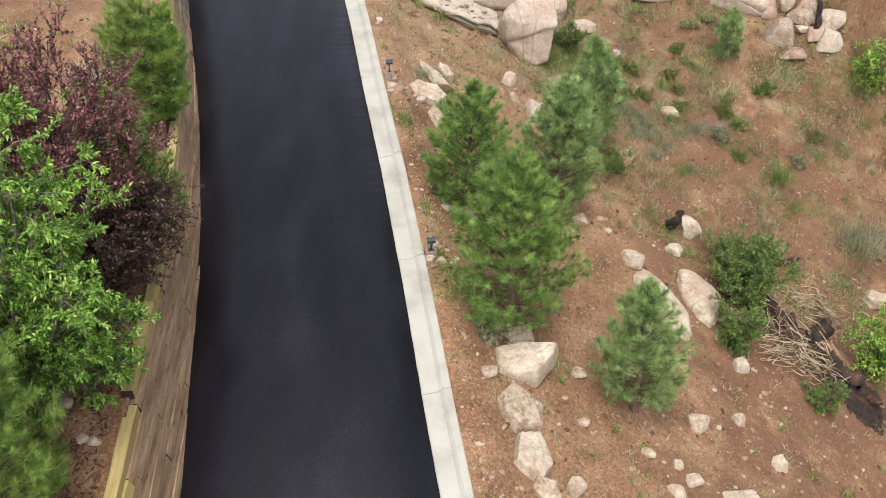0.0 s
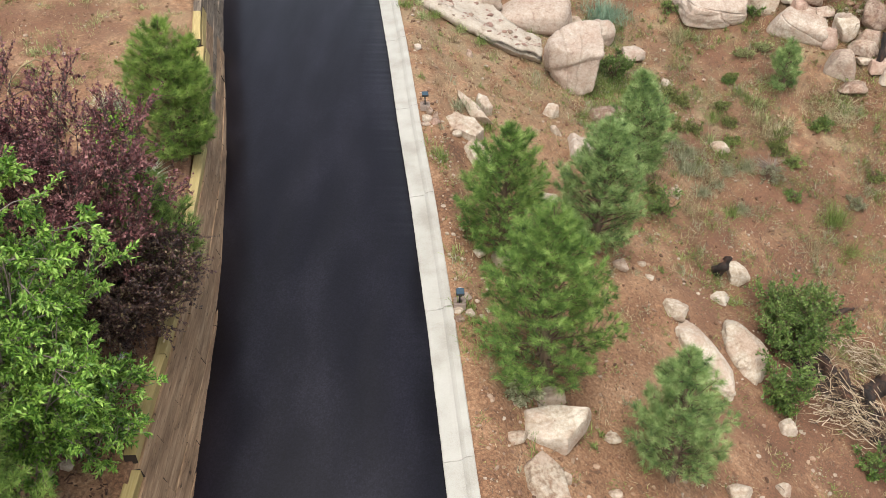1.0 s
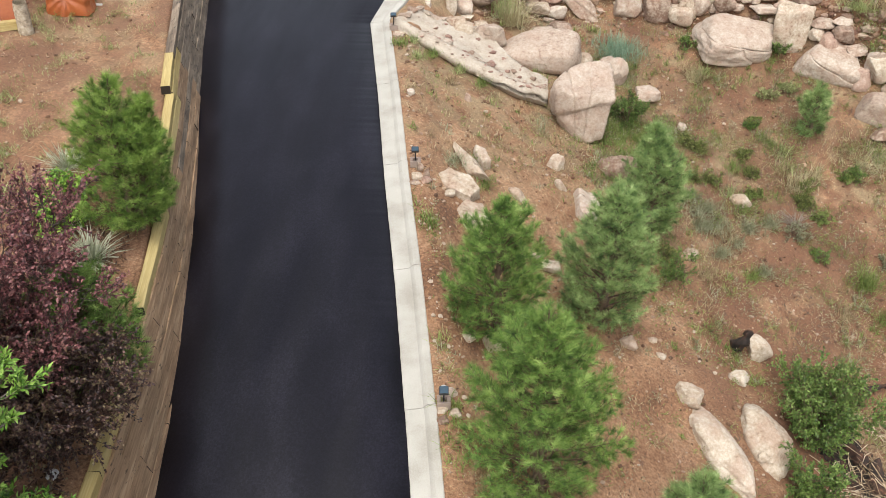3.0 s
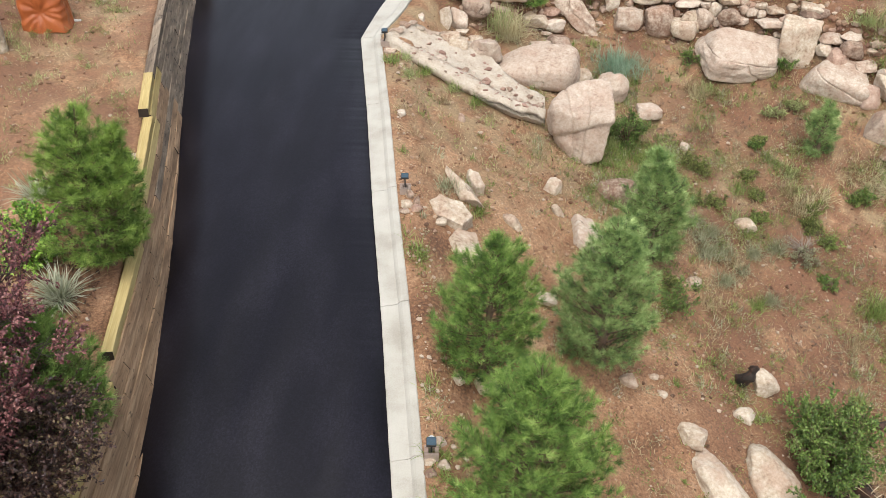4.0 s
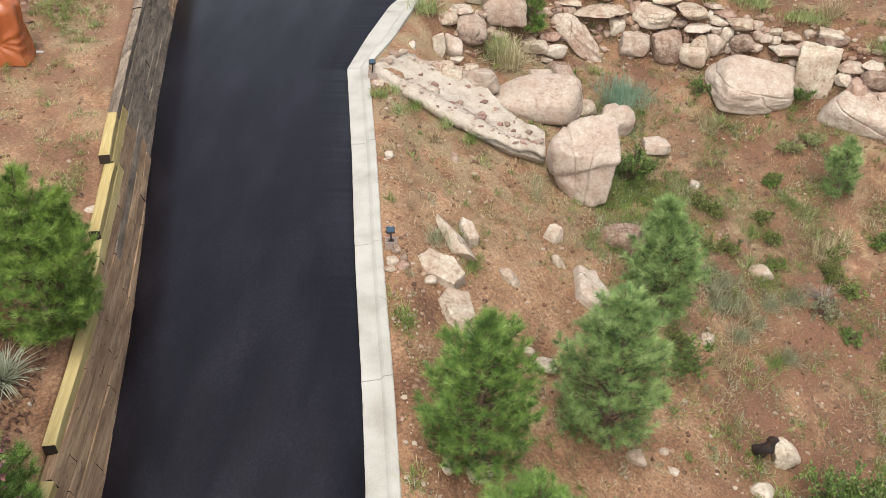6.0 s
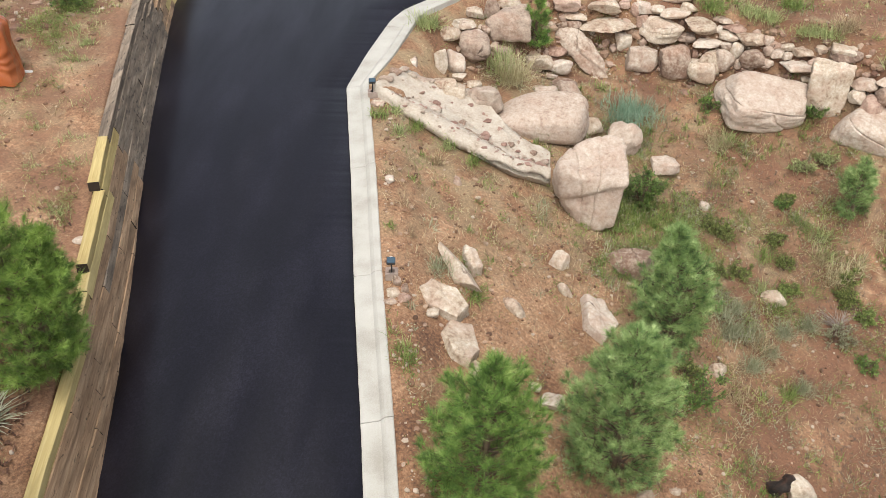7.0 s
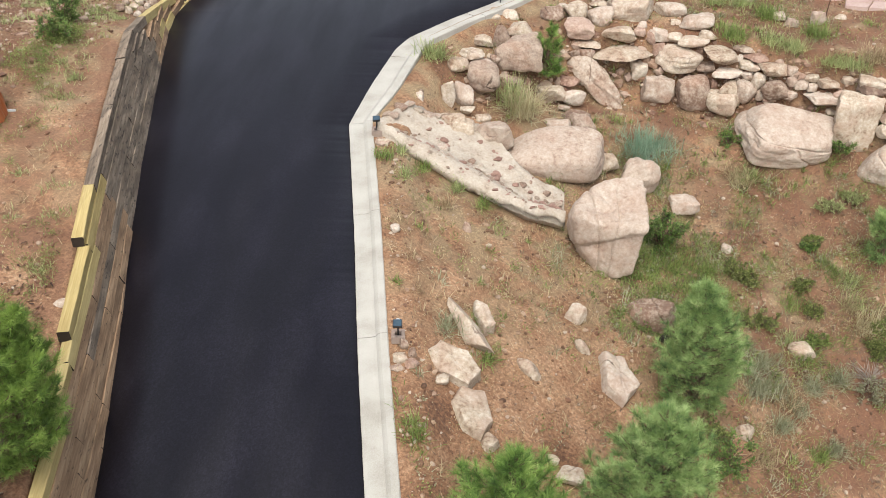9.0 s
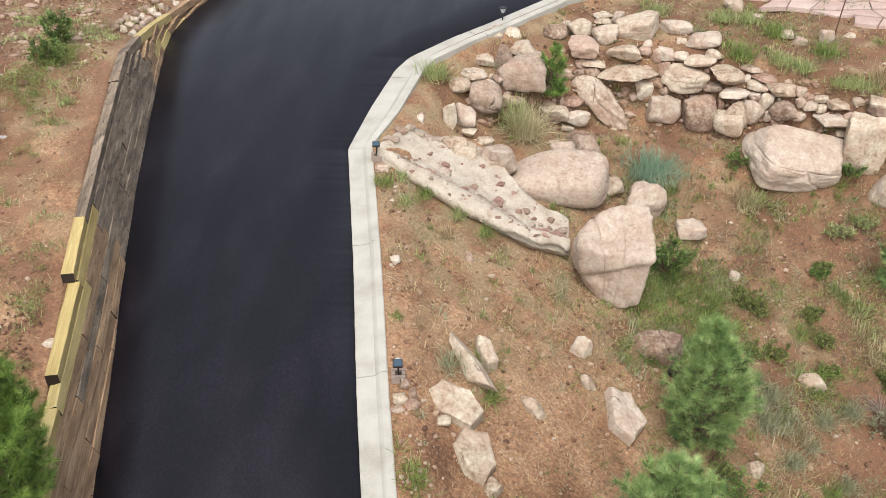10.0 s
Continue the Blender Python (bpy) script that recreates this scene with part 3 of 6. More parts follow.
def branchy(x, y, height, radii, mat, seed, label, name, category, leaf, slim, bark, stems=9, branches=12, twigs=5, per=16, reach=0.55, upright=0.5, start=0.25, along=0.35, thick=0.02, z=None, loose=0.5):
    """A tree or shrub that forks three times: stems, branches, twigs, and leaves set along the outer part of each twig, so that sprays stand apart from one another."""
    rng = np.random.default_rng(seed)
    t = thing(name, x, y, (gz(x, y) if z is None else z) - 0.04, label, category)
    trunk_paths, wood, centres, ways = [], [], [], []
    size = np.array((radii[0], radii[1], height))
    for k in range(stems):
        a = 6.283 * k / stems + rng.normal(0, 0.25)
        out = math.sqrt(rng.uniform(0.03, 0.95))
        tip = size * (out * math.cos(a) * 0.85, out * math.sin(a) * 0.85, (1 - 0.42 * out * out) * rng.uniform(0.8, 1.0))
        mid = tip * (0.35, 0.35, 0.5) + rng.normal(0, 0.04, 3)
        trunk_paths.append(([np.zeros(3), mid * 0.5, mid, (mid + tip) / 2 + rng.normal(0, 0.05, 3), tip], (thick * 1.3, thick, thick * 0.7, thick * 0.45, 0.004)))
        spread_way = np.array((math.cos(a), math.sin(a), 0.0)) * out
        for _ in range(branches):
            s = start + (1 - start) * rng.random() ** 0.8
            root = mid * 2 * s if s < 0.5 else mid + (tip - mid) * (2 * s - 1)
            d = rng.normal(0, 1, 3) * (1, 1, 0.45) + spread_way * 0.8 + (0, 0, upright)
            d /= np.linalg.norm(d)
            ln = reach * rng.uniform(0.55, 1.15) * (1.25 - 0.55 * s)
            end = root + d * ln + (0, 0, 0.1 * ln)
            e = math.sqrt((end[0] / radii[0]) ** 2 + (end[1] / radii[1]) ** 2)
            if e > 1.1:
                end[:2] *= 1.1 / e
            end[2] = max(end[2], 0.1)
            wood.append(([root, (root + end) / 2 + rng.normal(0, 0.03, 3), end], (thick * 0.4, thick * 0.3, 0.003)))
            for j in range(twigs):
                u = 1.0 if j == 0 else rng.uniform(0.35, 1.0)
                p = root + (end - root) * u
                w = d * 0.8 + rng.normal(0, loose, 3) + (0, 0, upright * 0.6)
                w /= np.linalg.norm(w)
                tl = along * rng.uniform(0.6, 1.2)
                wood.append(([p, p + w * tl * 0.55, p + w * tl], (0.005, 0.004, 0.002)))
                at = rng.uniform(0.15, 1.0, per)
                centres.extend(p + w * tl * v for v in at)
                ways.extend([w] * per)
    v, f = tubes(trunk_paths, 6)
    tagged(part("stemwork", mesh_of("stemwork", v, f, bark), t), kind="stuff")
    v, f = tubes(wood, 3)
    tagged(part("twigwork", mesh_of("twigwork", v, f, bark), t), kind="stuff")
    v, f = leaves(rng, centres, ways, 1, leaf, slim, 0.01)
    tagged(part("crown", mesh_of("crown", v, f, mat), t), kind="stuff")
    return t


def leafy(x, y, height, radii, mat, seed, label, name, category, size, slim, clusters, per, bark, stems=5):
    """A low shrub or weed, leafy down to the ground."""
    wide = max(radii)
    return branchy(x, y, height, radii, mat, seed, label, name, category, size, slim, bark, stems * 2, max(2, clusters // (stems * 8)), 6, per,
                   0.42 * wide, 0.45, 0.03, 0.24 * wide + 0.04, 0.011)


def blades(x, y, z, count, length, width, mat, seed, name, label, category, lift=1.2, wide=0.06):
    """A clump of long stiff blades, such as yucca or bunch grass."""
    rng = np.random.default_rng(seed)
    root = rng.normal(0, wide, (count, 3)) * (1, 1, 0)
    d = rng.normal(0, 1, (count, 3))
    d[:, 2] = np.abs(d[:, 2]) * lift + 0.25
    d /= np.linalg.norm(d, axis=1, keepdims=True)
    ln = length * rng.uniform(0.55, 1.1, (count, 1))
    side = np.cross(d, (0, 0, 1.0))
    side *= width / 2 / (np.linalg.norm(side, axis=1, keepdims=True) + 1e-9)
    mid, tip = root + d * ln * 0.55, root + d * ln - (0, 0, 1) * ln * 0.12
    v = np.stack((root - side, root + side, mid + side * 0.8, mid - side * 0.8, tip), 1).reshape(-1, 3)
    k = np.arange(count)[:, None] * 5
    f = np.concatenate((k + (0, 1, 2), k + (0, 2, 3), k + (3, 2, 4)), 0)
    ob = part(name, mesh_of(name, v, f, mat), m=pose(x, y, z))
    return tagged(ob, label, category)


pine(1.18, 12.5, 3.55, 1.32, NEEDLE, 1, "tall full young pine with bushy green needles on the red bank", lean=(-0.05, 0))
pine(0.47, 15.35, 2.7, 1.0, NEEDLE, 2, "young pine with upright shoots beside the curb", lean=(0.08, 0), full=0.32, gaps=0.1)
pine(2.42, 16.7, 3.05, 1.1, NEEDLE_BLUE, 3, "blue-green young pine on the stony slope", lean=(0, 0), full=0.34)
pine(3.62, 20.0, 2.6, 0.84, NEEDLE_BLUE, 4, "dark blue-green young pine in the weedy hollow", lean=(-0.15, 0.05), full=0.32)
pine(3.35, 11.66, 2.9, 0.95, NEEDLE_BLUE, 5, "thin open young pine low on the slope", lean=(-0.1, 0.0), full=0.3, gaps=0.3)
pine(-5.45, 15.6, 2.7, 0.98, NEEDLE_YELLOW, 6, "bushy yellow-green pine with two leaders behind the timber wall", lean=(0.1, 0.1), leaders=2, full=0.3, gaps=0.22)
pine(7.86, 24.3, 1.5, 0.5, NEEDLE_BLUE, 7, "small pine sapling in the grassy hollow", name="pine_sapling", gaps=0.5)
pine(1.12, 28.45, 1.3, 0.42, NEEDLE, 8, "small dark pine growing between terrace stones", name="pine_sapling", gaps=0.6)
pine(-5.3, 7.1, 3.6, 1.3, NEEDLE_YELLOW, 9, "soft green pine behind the timber wall", full=0.35)
pine(-4.8, 12.3, 2.25, 0.95, NEEDLE, 10, "small pine crowded by the purple plum", name="pine_sapling")

branchy(-5.85, 11.75, 4.3, (1.95, 1.6), LEAF_PURPLE, 21, "purple-leaved plum shrub with upright dark shoots", "plum_shrub", "shrub", 0.048, 0.32, BARK_PLUM, 24, 13, 6, 26, 0.6, 0.8, 0.3, 0.42, 0.02)
branchy(-4.95, 11.2, 2.3, (1.25, 0.95), LEAF_BRONZE_SHADED, 23, "lower bronze-leaved plum shrub leaning over the timber wall, shade put into its leaf colour", "plum_shrub", "shrub", 0.046, 0.32, BARK_PLUM, 22, 13, 5, 24, 0.55, 0.3, 0.3, 0.34, 0.018)
branchy(-5.3, 8.95, 4.9, (1.8, 1.65), LEAF_ASH, 22, "young ash tree with narrow light green leaves", "ash_tree", "tree", 0.08, 0.19, BARK_GREY, 25, 12, 6, 31, 0.66, 0.35, 0.18, 0.26, 0.026)
branchy(-4.85, 9.35, 1.55, (0.85, 1.0), LEAF_ASH, 24, "low spray of narrow ash leaves beside the timber wall", "ash_sapling", "shrub", 0.085, 0.18, BARK_GREY, 10, 8, 5, 20, 0.45, 0.25, 0.2, 0.28, 0.014)

# ---- curb: cast concrete segments with a gutter pan and a raised lip ----
CURB_PROFILE = ((0.0, -0.12), (0.0, 0.012), (0.012, 0.026), (0.24, 0.044), (0.28, 0.056), (0.315, 0.092), (0.345, 0.112), (0.445, 0.118), (0.462, 0.106), (0.47, -0.2))


def build_curb():
    t = tagged(new("curb"), "pale concrete curb and gutter along the asphalt", "curb", kind="structure")
    ys = np.arange(-14, 40, 0.04)
    pts = np.stack((curb_x(ys), ys, road_z(ys)), -1)
    dist = np.concatenate(((0,), np.cumsum(np.linalg.norm(np.diff(pts, axis=0), axis=1))))
    corner = float(np.interp(24.5, ys, dist))
    joints = sorted([corner + k * 2.88 for k in range(-13, 6)])
    rng = random.Random(4)
    for a, b in zip(joints[:-1], joints[1:]):
        a, b = a + 0.006, b - 0.006
        n = max(3, int((b - a) / 0.14))
        shift = rng.uniform(-0.004, 0.004)
        verts, faces = [], []
        for i in range(n + 1):
            s = a + (b - a) * i / n
            p = np.array([np.interp(s, dist, pts[:, k]) for k in range(3)])
            q = np.array([np.interp(s + 0.15, dist, pts[:, k]) - np.interp(s - 0.15, dist, pts[:, k]) for k in range(3)])
            q[2] = 0
            q /= np.linalg.norm(q)
            out = np.array((q[1], -q[0], 0))
            for k, (u, v) in enumerate(CURB_PROFILE):
                rag = 0.003 * math.sin(s * 17 + k) * math.sin(s * 7.3) if k < 3 else 0.0
                tall = 1.0 + 0.35 * float(smooth(24.6, 27, p[1])) if k > 4 else 1.0
                grown = 1 + 0.45 * float(smooth(24.4, 26.2, p[1]))
                verts.append(p + out * (u * grown + rag + shift) + (0, 0, v * tall + shift))
        m = len(CURB_PROFILE)
        for i in range(n):
            for k in range(m - 1):
                faces.append((i * m + k, i * m + k + 1, (i + 1) * m + k + 1, (i + 1) * m + k)[::-1])
        me = mesh_of("curb_segment", verts, faces, CONCRETE, False)
        bm = bmesh.new()
        bm.from_mesh(me)
        bm.verts.ensure_lookup_table()
        bm.faces.new([bm.verts[k] for k in range(m)])
        bm.faces.new([bm.verts[n * m + k] for k in range(m)][::-1])
        bmesh.ops.recalc_face_normals(bm, faces=bm.faces)
        bm.to_mesh(me)
        bm.free()
        part("curb_segment", me, t)


build_curb()

# ---- retaining wall of stacked timbers, leaning back course by course ----
BATTER, COURSE, RISE = 0.31, 0.175, 0.075
STEPS = (-4.5, -2.4, -0.4, 1.6, 3.5, 5.5, 7.4, 9.28, 13.85, 15.87, 17.55, 19.3)  # where the top drops by one timber


def timber_mesh(mat, seed):
    rng = random.Random(seed)
    bm = bmesh.new()
    bmesh.ops.create_cube(bm, size=1)
    for v in bm.verts:
        v.co = (v.co.x * 0.172, v.co.y, v.co.z * 0.1745)
    cuts = [e for e in bm.edges if abs(e.verts[0].co.y - e.verts[1].co.y) > 0.1]
    bmesh.ops.bevel(bm, geom=cuts, offset=0.008, segments=1, affect="EDGES")
    bmesh.ops.subdivide_edges(bm, edges=[e for e in bm.edges if abs(e.verts[0].co.y - e.verts[1].co.y) > 0.1], cuts=4)
    for v in bm.verts:
        v.co.x += rng.uniform(-0.006, 0.006)
        v.co.z += rng.uniform(-0.004, 0.004)
    for f in bm.faces:
        if abs(f.normal.y) > 0.9:
            f.material_index = 1
    return from_bm("timber", bm, (mat, WOOD_END))


def course_z(course, y):
    return 1.78 + course * COURSE + RISE * (y - 19.3)


def build_wall():
    t = tagged(new("timber_wall"), "battered retaining wall of stacked treated timbers", "retaining wall", kind="structure")
    rng = random.Random(8)
    stock = {(kind, k): timber_mesh(mat, k + 5) for kind, mat in (("new", WOOD_NEW), ("old", WOOD_OLD), ("grey", WOOD_GREY)) for k in range(4)}
    for course in range(-24, 1):
        starts = STEPS[len(STEPS) - 1 + course] if -len(STEPS) < course <= 0 else -6.0
        y = starts
        first = True
        while y < 36:
            span = rng.choice((2.4, 2.4, 2.4, 1.8, 1.3)) if y < 25 else 0.8
            if course == 0 and first:
                span = 1.32
            ya, yb = y + 0.004, y + span - 0.004
            ym = (ya + yb) / 2
            depth = round((course_z(0, ym) - course_z(course, ym)) / COURSE)
            under = sum(1 for s in STEPS if s > ym)
            gone = max(0, math.ceil((course_z(0, ym) - float(road_z(ym)) - 1.12 + float(bank_drop(ym))) / COURSE)) if ym > 24.6 else 0
            level = depth - under - gone
            up = course_z(course, ym) - float(road_z(ym))
            if up > -0.3 and course <= -gone:
                ends = []
                for yy in (ya, yb):
                    u = course_z(course, yy) - float(road_z(yy))
                    ends.append(Vector((float(base_x(yy)) - BATTER * u - 0.04, yy, course_z(course, yy) - COURSE / 2)))
                d = ends[1] - ends[0]
                aged = 20.6 < ym < 27.0
                kind = "old"
                if level <= 0 or (first and -len(STEPS) < course):
                    kind = "grey" if aged else "new" if ym < 27 else "old"
                elif level == 1:
                    kind = "grey" if aged else ("new" if rng.random() < (0.6 if ym > 13 else 0.35) else "old")
                elif aged or (ym > 16.5 and rng.random() < 0.3):
                    kind = "grey"
                ob = part("timber", stock[kind, rng.randrange(4)], t)
                turn = d.to_track_quat("Y", "Z").to_matrix().to_4x4()
                slip = rng.gauss(0, 0.006)
                ob.matrix_basis = Matrix.Translation((ends[0] + ends[1]) / 2 + Vector((slip, 0, 0))) @ turn @ Matrix.Diagonal((1, d.length, 1, 1)) @ pose(0, 0, 0, 0, (-16.5 if level > 0 else 0) + rng.gauss(0, 1.4), 0) @ Matrix.Diagonal((1, 1, 1.03, 1))
            y += span
            first = False
    # capping timbers that follow the sloping top at the far end
    y = 24.7
    while y < 33:
        span = 1.2
        ends = []
        for yy in (y + 0.004, y + span - 0.004):
            u = min(1.22 - float(bank_drop(yy)), course_z(0, yy) - float(road_z(yy)) + 0.01)
            ends.append(Vector((float(base_x(yy)) - BATTER * u - 0.05, yy, float(road_z(yy)) + u - 0.075)))
        d = ends[1] - ends[0]
        if 1.22 - float(bank_drop(y)) > 0.1:
            ob = part("timber", stock["grey" if y < 26.8 else "new" if y < 28.4 else "old", rng.randrange(4)], t)
            ob.matrix_basis = Matrix.Translation((ends[0] + ends[1]) / 2) @ d.to_track_quat("Y", "Z").to_matrix().to_4x4() @ Matrix.Diagonal((1.08, d.length, 1, 1)) @ pose(0, 0, 0, 0, -8, 0)
        y += span


build_wall()

# ---- stones ----
ICO = {}


def ico(level):
    if level not in ICO:
        bm = bmesh.new()
        bmesh.ops.create_icosphere(bm, subdivisions=level, radius=1)
        bm.verts.ensure_lookup_table()
        v = np.array([p.co[:] for p in bm.verts])
        f = np.array([[p.index for p in q.verts] for q in bm.faces])
        bm.free()
        ICO[level] = v / np.linalg.norm(v, axis=1, keepdims=True), f
    return ICO[level]


def stone_shape(level, seed, sharp=10.0, facets=13, rough=0.05, flat=0.0, cracks=(), steep=False):
    """A stone of unit size: planes cut round a ball, softened edges, rough skin, and a few open cracks.
    flat: a broad top plane at that height, with steep broken sides; else facets all round."""
    rng = np.random.default_rng(seed * 31 + 7)
    d, f = ico(level)
    if flat:
        sides = facets - 4
        a = 6.283 * np.arange(sides) / sides + rng.normal(0, 1.3 / sides, sides) + rng.uniform(0, 6.283)
        n = np.stack((np.cos(a), np.sin(a), rng.uniform(0.0, 0.65, sides)), 1)
        top = np.array(((rng.normal(0, 0.2), rng.normal(0, 0.2) - 0.06, 1), (rng.normal(0, 0.7), -0.6, 0.9), (0, 0, -1), (rng.normal(0, 0.7), 0.7, 0.8)))
        if steep:
            n[:, 2] = n[:, 2] * 0.35 - 0.06
            top = np.array(((0.03, -0.05, 1), (0.5, -0.9, 0.8), (0, 0, -1), (-0.4, 0.9, 0.8)))
        n = np.concatenate((n, top))
        h = np.concatenate((rng.uniform(0.62, 0.98, sides), (flat, flat + 0.2, 0.7, flat + 0.16)))
    else:
        box = np.array(((1, 0, 0), (-1, 0, 0), (0, 1, 0), (0, -1, 0), (0, 0, 1), (0, 0, -1.0)))
        n = np.concatenate((box + rng.normal(0, 0.24, (6, 3)), rng.normal(0, 1, (facets - 6, 3))))
        h = np.concatenate((rng.uniform(0.66, 0.84, 6), rng.uniform(0.74, 0.98, facets - 6)))
    n /= np.linalg.norm(n, axis=1, keepdims=True)
    near = np.maximum(d @ n.T, 0.02) / h
    r = 1 / (np.sum(near ** sharp, 1) ** (1 / sharp))
    r = np.minimum(r, 1.35)
    v = d * r[:, None]
    off = rng.uniform(0, 50, 3)
    if rough:
        k = np.array([noise.fractal(Vector(p * 1.5 + off), 0.8, 2.2, 4) for p in v])
        v = v + d * (k * rough)[:, None]
        if level > 3:
            k = np.array([noise.fractal(Vector(p * 5.0 + off), 0.7, 2.1, 3) for p in v])
            v = v + d * (k * rough * 0.2)[:, None]
    for cx, cy, cz, at, step in cracks:
        c = np.array((cx, cy, cz)) / math.sqrt(cx * cx + cy * cy + cz * cz)
        bend = np.array([noise.noise(Vector(p * 1.7 + off + 9)) for p in v]) * 0.08
        far = v @ c - at + bend
        v = v - d * (0.05 * np.exp(-(far / 0.021) ** 2) + step * np.clip(far / 0.03, 0, 1) * np.exp(-np.clip(far, 0, 9) / 0.6))[:, None]
    v -= (v.max(0) + v.min(0)) / 2
    return v / ((v.max(0) - v.min(0)) / 2), f


def plate_shape(seed, corners=6, point=0.2, rough=0.03):
    """A broken plate of unit size: an angular outline with chipped rim, steep sides and a nearly flat top."""
    rng = np.random.default_rng(seed * 17 + 3)
    a = 6.283 * (np.arange(corners) + rng.uniform(-0.24, 0.24, corners)) / corners + rng.uniform(0, 6.283)
    ring = np.stack((np.cos(a), np.sin(a)), 1) * rng.uniform(0.86, 1.1, (corners, 1))
    ring[:, 0] *= 1 - point * ring[:, 1]
    per = 9
    edge = np.concatenate([ring[k] + (ring[(k + 1) % corners] - ring[k]) * np.linspace(0, 1, per, endpoint=False)[:, None] for k in range(corners)])
    count = len(edge)
    off = rng.uniform(0, 50, 3)
    lean = rng.normal(0, 0.12, 2)
    rows = []
    for grow, up in ((1.1, -1.0), (1.07, -0.3), (1.03, 0.35), (1.0, 0.72), (0.965, 0.9), (0.9, 0.97), (0.72, 1.0), (0.5, 1.02), (0.25, 1.03), (0.02, 1.03)):
        p = np.column_stack((edge * grow, np.full(count, up) + (edge * grow) @ lean * (up > 0)))
        rows.append(p + np.array([(np.array(noise.noise_vector(Vector(q * 2.2 + off))) * 1.6 + np.array(noise.noise_vector(Vector(q * 7 + off)))) * rough * (1, 1, 3) for q in p]))
    v = np.concatenate(rows)
    k = np.arange(count)
    f = []
    for r in range(len(rows) - 1):
        lo, hi, nxt = r * count + k, (r + 1) * count + k, (k + 1) % count
        f += [np.stack((lo, r * count + nxt, hi), 1), np.stack((r * count + nxt, (r + 1) * count + nxt, hi), 1)]
    v -= (v.max(0) + v.min(0)) / 2
    return v / ((v.max(0) - v.min(0)) / 2), np.concatenate(f)


# how a stone broke: edge hardness, number of planes, height of a flat top, roughness
STYLES = {"round": (7.0, 16, 0.0, 0.1), "block": (17.0, 12, 0.0, 0.085), "slab": (15.0, 12, 0.55, 0.11), "wedge": (22.0, 10, 0.0, 0.1), "pillow": (4.5, 7, 0.0, 0.03), "hewn": (11.0, 10, 0.0, 0.05)}
STONE_LABELS = {"ROCK": {"pink_granite": "rough pink granite {k} weathered pale on top", "rose_granite": "huge rounded pinkish {k} with wandering cracks", "red_sandstone": "reddish-brown rough {k} wedged among paler ones", "cream_sandstone": "pale cream {k} half sunk in red soil", "grey_pink_rock": "grey-pink {k} with a rough worn face"}}


def rock(kind, x, y, z, w, d, h, mat, seed, turn=None, tip=(0, 0), name=None, label=None, group=None, facets=None, taper=0.0, flat=None, cracks=(), streaks=0.0, sharp=None, rough=None, steep=False, style=None, point=0.2):
    level = 6 if cracks else 5 if w > 0.85 else 4 if w > 0.3 else 3
    if style and style != "plate":
        sharp, facets, flat, worn = STYLES[style]
        flat = flat and flat + 0.06 * (seed % 3)
        rough = rough or worn
    rough = rough or 0.075
    if flat is None:
        flat = (0.0, 0.55, 0.0, 0.62, 0.0)[seed % 5] if kind != "stone" else (0.5, 0.0, 0.6, 0.0)[seed % 4]
    fac = facets or ((9 + seed % 3) if flat else 15 + seed % 4)
    v, f = plate_shape(seed, facets or 6, point) if style == "plate" else stone_shape(level, seed, sharp or (20 if kind == "boulder" else 34), fac, rough, flat, cracks, steep)
    grow = 1.1 if kind == "stone" else 1.03
    v = v * (w / 2 * grow, d / 2 * grow, h / 2 * 1.3)
    if streaks:
        k = np.array([noise.noise(Vector((p[0] * 0.8, p[1] * 7, p[2] * 9 + 0.8 * p[0] * p[2]))) for p in v])
        v[:, 1] += streaks * k
        v[:, 2] += streaks * np.roll(k, 3)
    if taper:
        low = np.clip((0.5 * h - v[:, 2] + 0.6 * (d / 2 - v[:, 1])) / (h + 0.6 * d), 0, 1)
        v[:, 0] *= 1 - taper * low
    name = name or {"boulder": "boulder", "rock": "rock", "stone": "terrace_stone"}[kind]
    me = mesh_of(name, v, f, mat)
    me.set_sharp_from_angle(angle=radians(38))
    ob = part(name, me)
    if turn is None:
        turn = ((seed * 37) % 41 - 20) * 0.8
    ob.matrix_basis = pose(x, y, z - 0.06 * h, tip[0], tip[1], turn)
    word = {"boulder": "boulder", "rock": "rock", "stone": "stone"}[kind]
    if label is None:
        label = STONE_LABELS["ROCK"][mat.name].format(k=word)
    if group is None:
        group = {"boulder": "boulders on the bank", "rock": "rocks on the bank", "stone": "stones stacked along the terrace"}[kind]
    return tagged(ob, label, "boulder" if kind == "boulder" else "rock", group)


# ---- rocks ----
rock("boulder", 2.18, 23.00, -0.19, 1.62, 1.23, 1.45, ROCK_ROSE, 0, turn=4, taper=0.4, flat=0, facets=20, sharp=16, cracks=((1, 0.05, 0.0, -0.28, 0.012), (1, -0.05, -0.1, 0.18, 0.012), (0.12, -0.35, -0.9, 0.02, 0.1)))
rock("boulder", 1.15, 25.38, 0.05, 2.15, 1.5, 0.74, ROCK_ROSE, 1, turn=-14, tip=(10, 3), style="pillow", cracks=((0.3, -0.4, 1, -0.1, 0.012),))
rock("boulder", 0.02, 25.45, 0.42, 0.95, 0.7, 0.62, ROCK_GREY, 2, style="wedge", turn=14)
rock("rock", 2.4, 25.9, -0.3, 0.55, 0.45, 0.36, ROCK_CREAM, 3, style="block")
rock("boulder", 3.05, 25.75, -0.58, 0.95, 0.78, 0.7, ROCK_GREY, 4, style="round", turn=20)
rock("rock", 4.02, 25.24, -0.94, 0.61, 0.49, 0.33, ROCK_PINK, 5, flat=0, facets=14, turn=12)
